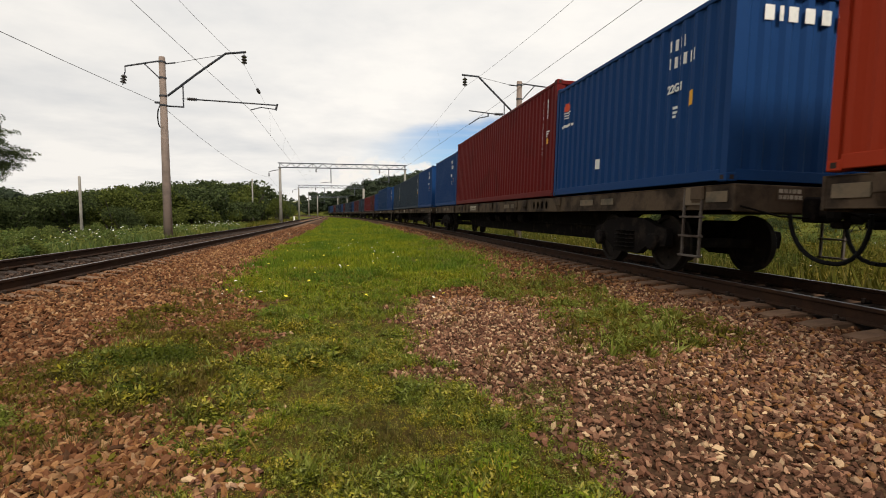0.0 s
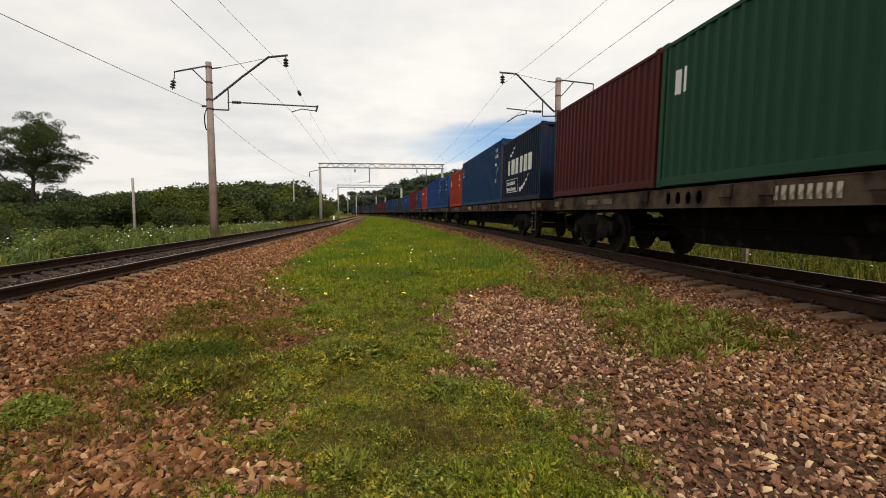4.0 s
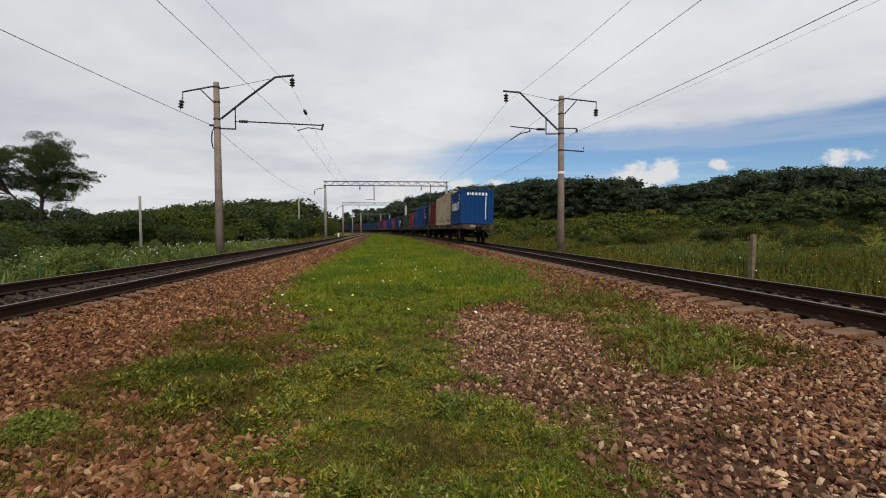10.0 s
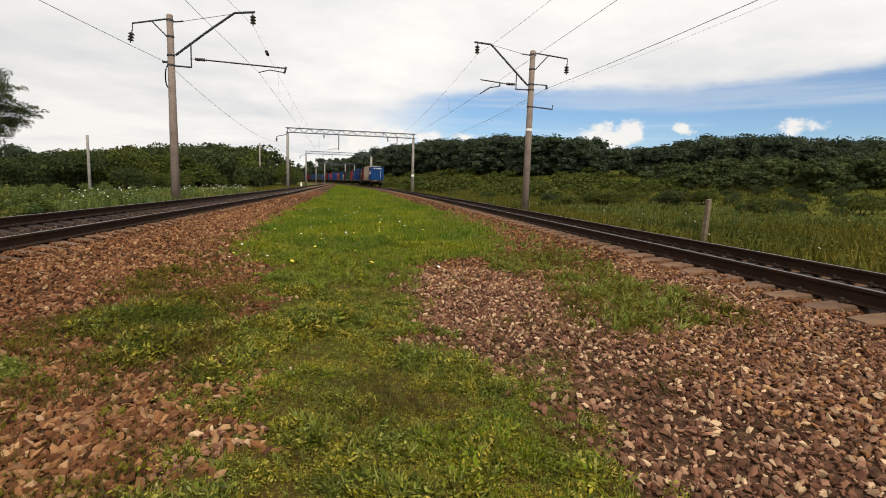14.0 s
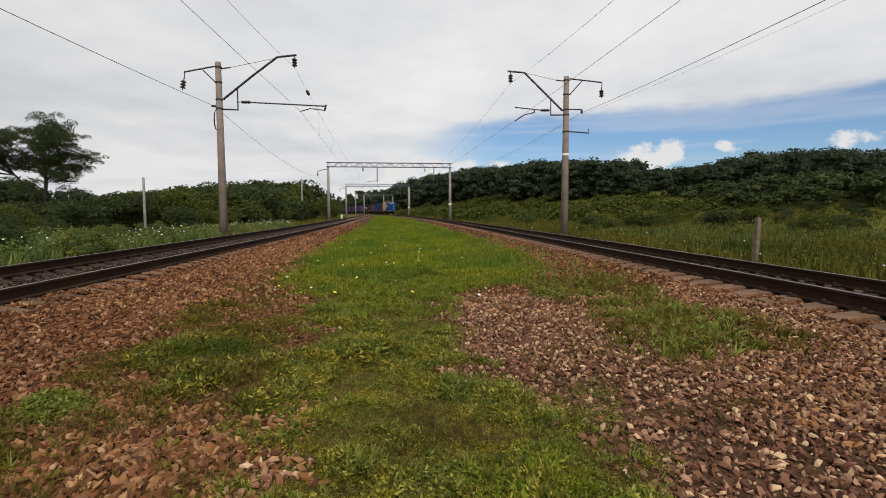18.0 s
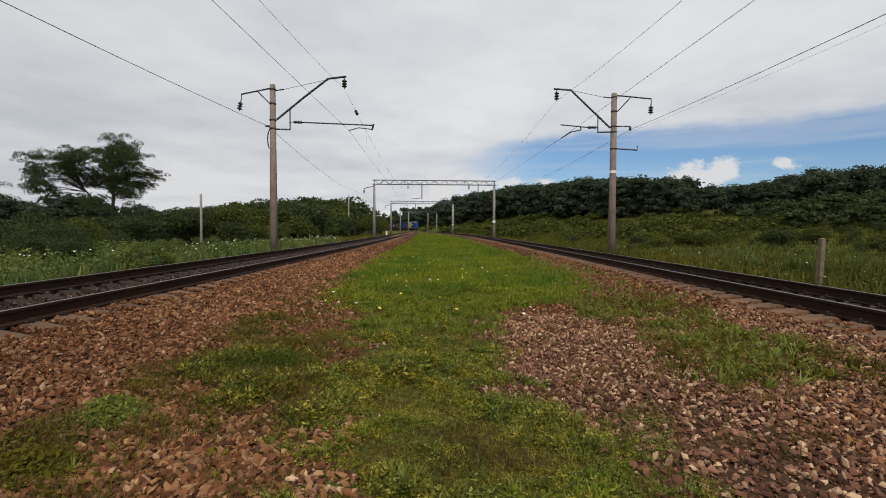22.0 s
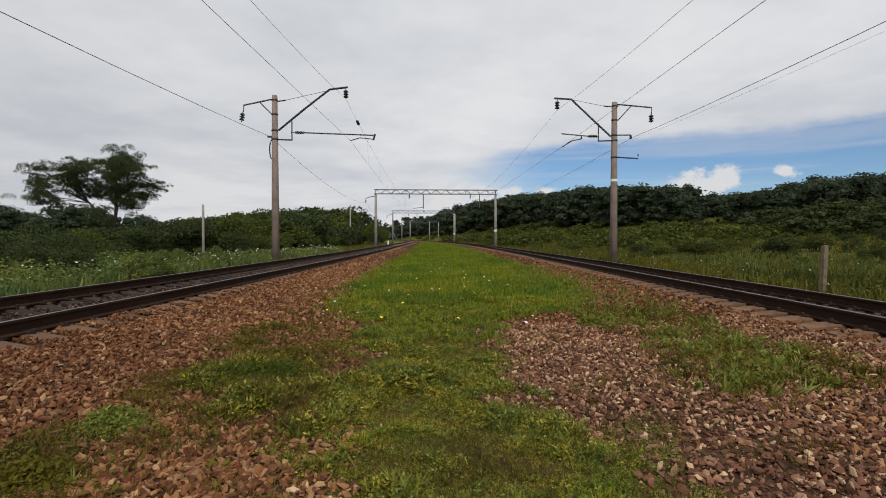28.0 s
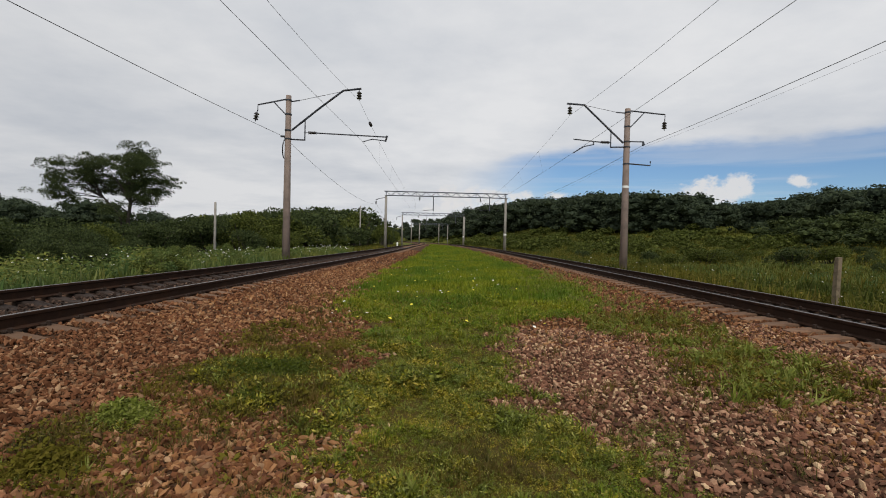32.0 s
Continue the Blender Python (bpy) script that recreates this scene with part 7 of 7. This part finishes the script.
big_tree(-25.9, 40.0, "broad dark tree with an open layered crown above the thicket")

# woods on the ridge and round the bend


def wood_tree(seed, leaves=270, leaf=0.05):
    rng = np.random.default_rng(seed)
    blobs = []
    for i in range(12):
        a, q = rng.uniform(0, 6.28), rng.uniform(0, 0.34)
        rr = rng.uniform(0.10, 0.22)
        blobs.append(((math.cos(a) * q, math.sin(a) * q, rng.uniform(0.12, 0.82)), (rr, rr, rr * 0.85)))
    v, f = leaf_cloud(blobs, leaves, leaf, rng)
    bm = bmesh.new()
    bmesh.ops.create_icosphere(bm, subdivisions=1, radius=1.0)
    bm.verts.index_update()
    cv = np.array([q.co[:] for q in bm.verts])
    cf = np.array([[q.index for q in t.verts] for t in bm.faces])
    bm.free()
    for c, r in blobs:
        # a solid core added to stand for the shaded inside of each leaf mass
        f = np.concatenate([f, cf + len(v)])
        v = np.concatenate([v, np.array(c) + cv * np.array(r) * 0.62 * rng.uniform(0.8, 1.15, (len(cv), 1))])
    tv = np.array([(-0.02, 0, -0.05), (0.02, 0, -0.05), (0, 0.02, -0.05), (0, 0, 0.6)])
    return np.concatenate([v, tv]), np.concatenate([f, np.array([(0, 1, 3), (1, 2, 3), (2, 0, 3)]) + len(v)])


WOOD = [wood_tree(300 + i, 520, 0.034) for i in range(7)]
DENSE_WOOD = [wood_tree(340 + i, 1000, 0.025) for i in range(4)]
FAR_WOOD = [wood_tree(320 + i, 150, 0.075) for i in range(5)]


# the skyline of the ridge and of the hill past the thicket: way across and height, both for each metre ahead
SKY_AZ = [-0.12, -0.076, -0.049, -0.026, 0.007, 0.04, 0.062, 0.084, 0.129, 0.162, 0.201, 0.24, 0.305, 0.377, 0.474, 0.499, 0.611, 0.691, 0.866, 1.2]
SKY_UP = [0.028, 0.030, 0.033, 0.041, 0.052, 0.065, 0.071, 0.078, 0.083, 0.089, 0.087, 0.096, 0.103, 0.106, 0.102, 0.089, 0.094, 0.116, 0.127, 0.135]
HILL_AZ, HILL_UP = [-1.3, -0.87, -0.737, -0.6], [0.078, 0.060, 0.040, 0.028]


def make_woods(name, label, n, d0, d1, y0, y1, lo, hi, ridge=False, mat="woods"):
    y = y0 + (y1 - y0) * RNG.uniform(0, 1, n)
    d = RNG.uniform(0, 1, n) * (d1 - d0) + d0
    if ridge:
        d = d + np.interp(y, RIDGE_Y, RIDGE_D) - 20 * sstep(200, 100, y) * RNG.uniform(0, 1, n)
    x = mid_array(y) + d
    size = RNG.uniform(lo, hi, n) * (1 + 0.16 * np.sin(y * 0.075 + d * 0.05) * np.cos(y * 0.029 + 1))
    if ridge:
        # the crowns follow the crest of the hill
        crest = 0.93 + np.interp(x / y, SKY_AZ, SKY_UP) * y
        size = np.clip((crest * RNG.uniform(0.95, 1.03, n) - ground_z(x, y)) / 0.93, 4.5, 17.0)
    wide = np.stack([size * RNG.uniform(0.95, 1.4, n), size * RNG.uniform(0.95, 1.4, n), size], 1)
    near = y < 125
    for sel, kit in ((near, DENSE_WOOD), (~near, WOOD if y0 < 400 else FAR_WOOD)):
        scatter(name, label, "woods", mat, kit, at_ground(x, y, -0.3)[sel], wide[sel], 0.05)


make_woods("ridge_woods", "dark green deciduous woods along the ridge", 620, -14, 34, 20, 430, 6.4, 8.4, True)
n = 260
y = RNG.uniform(55, 118, n)
x = y * RNG.uniform(0.56, 1.25, n)
d = x - mid_array(y)
sel = (d > 56 + 6 * lumps(y * 0.2, x * 0.1)) & (d < 92)
size = RNG.uniform(3.4, 6.0, n)
scatter("ridge_thicket", "dark undergrowth along the lower edge of the woods", "woods", "leaf", WOOD, at_ground(x, y, -0.5)[sel], np.stack([size * 1.3, size * 1.3, size], 1)[sel], 0.05)
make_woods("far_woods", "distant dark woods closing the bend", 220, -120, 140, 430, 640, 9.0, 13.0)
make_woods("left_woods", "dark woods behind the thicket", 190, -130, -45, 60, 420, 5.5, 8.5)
# the wooded hill past the thicket
n = 110
y = RNG.uniform(75, 150, n)
x = -y * RNG.uniform(0.66, 1.25, n)
size = np.clip((0.93 + np.interp(x / y, HILL_AZ, HILL_UP) * y * RNG.uniform(0.9, 1.03, n) - ground_z(x, y)) / 0.93, 2.5, 12.0)
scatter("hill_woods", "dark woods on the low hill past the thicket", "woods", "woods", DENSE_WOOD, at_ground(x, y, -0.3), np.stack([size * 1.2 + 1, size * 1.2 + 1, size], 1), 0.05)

# ---------------------------------------------------------------- ballast stones


def stone_shape(seed):
    """An angular broken stone: the hull of a few points scattered over a flattened ball."""
    bm = bmesh.new()
    r = random.Random(seed)
    flat = (r.uniform(1.0, 1.45), r.uniform(0.65, 0.95), r.uniform(0.34, 0.62))
    turn = r.uniform(0, 6.28)
    for i in range(9):
        # points spread evenly by a spiral, then knocked about
        z = 1 - 2 * (i + 0.5) / 9
        w = turn + i * 2.4 + r.uniform(-0.45, 0.45)
        q = math.sqrt(1 - z * z)
        k = r.uniform(0.68, 1.22)
        bm.verts.new((q * math.cos(w) * flat[0] * k, q * math.sin(w) * flat[1] * k, (z + r.uniform(-0.12, 0.12)) * flat[2] * k))
    bmesh.ops.convex_hull(bm, input=bm.verts)
    bmesh.ops.delete(bm, geom=[v for v in bm.verts if not v.link_faces], context="VERTS")
    bmesh.ops.triangulate(bm, faces=bm.faces)
    bmesh.ops.recalc_face_normals(bm, faces=bm.faces)
    bm.verts.index_update()
    vs = np.array([v.co[:] for v in bm.verts])
    fs = np.array([[v.index for v in f.verts] for f in bm.faces])
    bm.free()
    return vs * 1.1, fs


STONES = [stone_shape(60 + i) for i in range(12)]


def crib(x, y, d):
    """Only between the sleepers."""
    u = ((y - 0.2) / SLEEPER_STEP) % 1.0
    return np.abs(u - 0.5) < 0.21


def stones(label, mat, n, box_, lo, hi, keep, sink=0.25):
    x, y, d = field_points(n, *box_)
    sel = keep(x, y, d)
    size = np.exp(RNG.uniform(math.log(lo), math.log(hi), n))
    return scatter("ballast_stones", label, "stones", mat, STONES, at_ground(x, y, size * sink)[sel], size[sel], 0.7)


def bare(x, y, d):
    return RNG.uniform(0.05, 1.05, len(x)) > np.maximum(fresh(x, y) * 1.12, 0.32 * sparse(x, y))


def near_pieces(x, y):
    return (x > 1.15) & (x < 2.6) & (y > 2.35) & (y < 4.1)


stones("loose warm brown crushed stone at the ballast edge", "ballast_warm", 18000, (-4.62, -0.9, 1.6, 8.0), 0.012, 0.038, bare, 0.58)
stones("warm brown grit between the stones", "ballast_warm", 10000, (-4.62, -0.9, 1.6, 6.0), 0.006, 0.014, bare, 0.3)
stones("loose purplish and brown crushed stone on the strip", "ballast", 36000, (-0.9, 4.62, 1.6, 8.0), 0.010, 0.033, lambda x, y, d: bare(x, y, d) & ~((RNG.uniform(0, 1, len(x)) < 0.5) & near_pieces(x, y)), 0.58)
stones("yellowish stones lying along the train side", "rust_stone", 2600, (2.5, 4.62, 2.0, 8.0), 0.012, 0.034, bare, 0.66)
stones("purplish grit between the stones", "ballast", 10000, (-0.9, 4.62, 1.6, 6.0), 0.006, 0.014, bare, 0.3)
stones("rust-stained stones in bare patches of the strip", "rust_stone", 3200, (-2.3, -0.4, 1.6, 4.2), 0.012, 0.038, bare, 0.4)
stones("crushed stone on the ballast shoulder", "ballast_warm", 9000, (-4.62, -1.2, 8.0, 20.0), 0.02, 0.045, bare, 0.4)
stones("crushed stone on the train side shoulder", "ballast_warm", 9000, (0.6, 4.62, 8.0, 20.0), 0.02, 0.045, bare, 0.4)
stones("paler tan stones on the ballast shoulder", "rust_stone", 5000, (-4.62, -1.6, 7.0, 26.0), 0.02, 0.042, bare, 0.62)
stones("paler tan stones on the train side shoulder", "rust_stone", 4000, (0.6, 4.62, 6.5, 24.0), 0.018, 0.042, bare, 0.62)
stones("crushed stone on the ballast shoulders farther on", "ballast_warm", 9000, (-4.62, 4.62, 20.0, 60.0), 0.04, 0.07, lambda x, y, d: bare(x, y, d) & (np.abs(d) > 2.2))
for off in (LEFT, RIGHT):
    sgn = -1 if off < 0 else 1
    stones("dark oily ballast between the rails", "black_stone", 6500, (off - 0.72, off + 0.72, 1.0, 45.0), 0.02, 0.045, lambda x, y, d: crib(x, y, d) | (np.abs(np.abs(d) - 6.0) < 0.6) & (RNG.uniform(0, 1, len(x)) < 0.6), 0.4)
    stones("crushed stone outside the track", "ballast_warm", 6000, (min(off + sgn * 1.36, off + sgn * 2.4), max(off + sgn * 1.36, off + sgn * 2.4), 2.0, 45.0), 0.026, 0.045, lambda x, y, d: np.ones(len(x), bool))
    stones("crushed stone packed between sleeper ends", "ballast_warm", 9000, (min(off - sgn * 0.9, off - sgn * 1.38), max(off - sgn * 0.9, off - sgn * 1.38), 2.0, 45.0), 0.02, 0.042, crib, 0.8)
    a, b = sorted((off - sgn * 1.02, off - sgn * 1.42))
    x, y, d = field_points(3000, a, b, 2.0, 40.0)
    sel = lumps(x * 2.0, y * 1.7) > (0.75 if off < 0 else 1.15)
    scatter("ballast_stones", "crushed stone spilled over the sleeper ends", "stones", "ballast_warm", STONES, at_ground(x, y, 0.085)[sel], RNG.uniform(0.014, 0.034, 3000)[sel], 0.7)
    # oily stones lying over the middle of the sleepers
    x, y, d = field_points(5200, off - 0.64, off + 0.64, 1.0, 45.0)
    top = LIE[off][0] - (d - off) * LIE[off][1] + SLEEPER_MID
    sel = RNG.uniform(-0.9, 1.2, 5200) < lumps(x * 2.4, y * 2.4) + 0.5
    scatter("ballast_stones", "dark oily stones lying over the sleepers", "stones", "black_stone", STONES, np.stack([x, y, top + 0.008], 1)[sel], RNG.uniform(0.016, 0.034, 5200)[sel], 0.5)
stones("loose brown crushed stone on the strip behind", "ballast_warm", 6000, (-4.62, -0.9, -4.5, 1.6), 0.02, 0.046, bare, 0.4)
stones("loose purplish crushed stone on the strip behind", "ballast", 7000, (-0.9, 4.62, -4.5, 1.6), 0.02, 0.046, bare, 0.4)
stones("crushed stone on the strip farther behind", "ballast_warm", 6000, (-4.6, 4.62, -12.0, -4.5), 0.025, 0.05, bare, 0.4)
x, y, d = field_points(17000, -2.6, 2.4, -10.0, 1.6)
sel = RNG.uniform(0.15, 1.0, len(x)) < grassy(x, y)
scatter("grass", "short bright green grass on the strip behind", "grass", "grass", FAR_TUFTS, at_ground(x, y, -0.01)[sel], RNG.uniform(0.06, 0.15, len(x))[sel])

# the stones that lie nearest, one by one
PIECES = []
for k, (v, f) in enumerate(STONES):
    PIECES.append(array_mesh("ballast_stone", v, f, MAT["ballast_piece"]))
for i in range(300):
    x, y = rb.uniform(1.15, 2.6), rb.uniform(2.35, 4.1)
    q = rb.uniform(0.016, 0.036)
    st = part("ballast_stone", PIECES[i % 12], ground)
    st.matrix_basis = pose(x, y, float(ground_z(x, y)) + q * 0.45, rb.uniform(-40, 40), rb.uniform(-40, 40), rb.uniform(0, 360)) @ Matrix.Diagonal((q, q, q, 1))

motions()
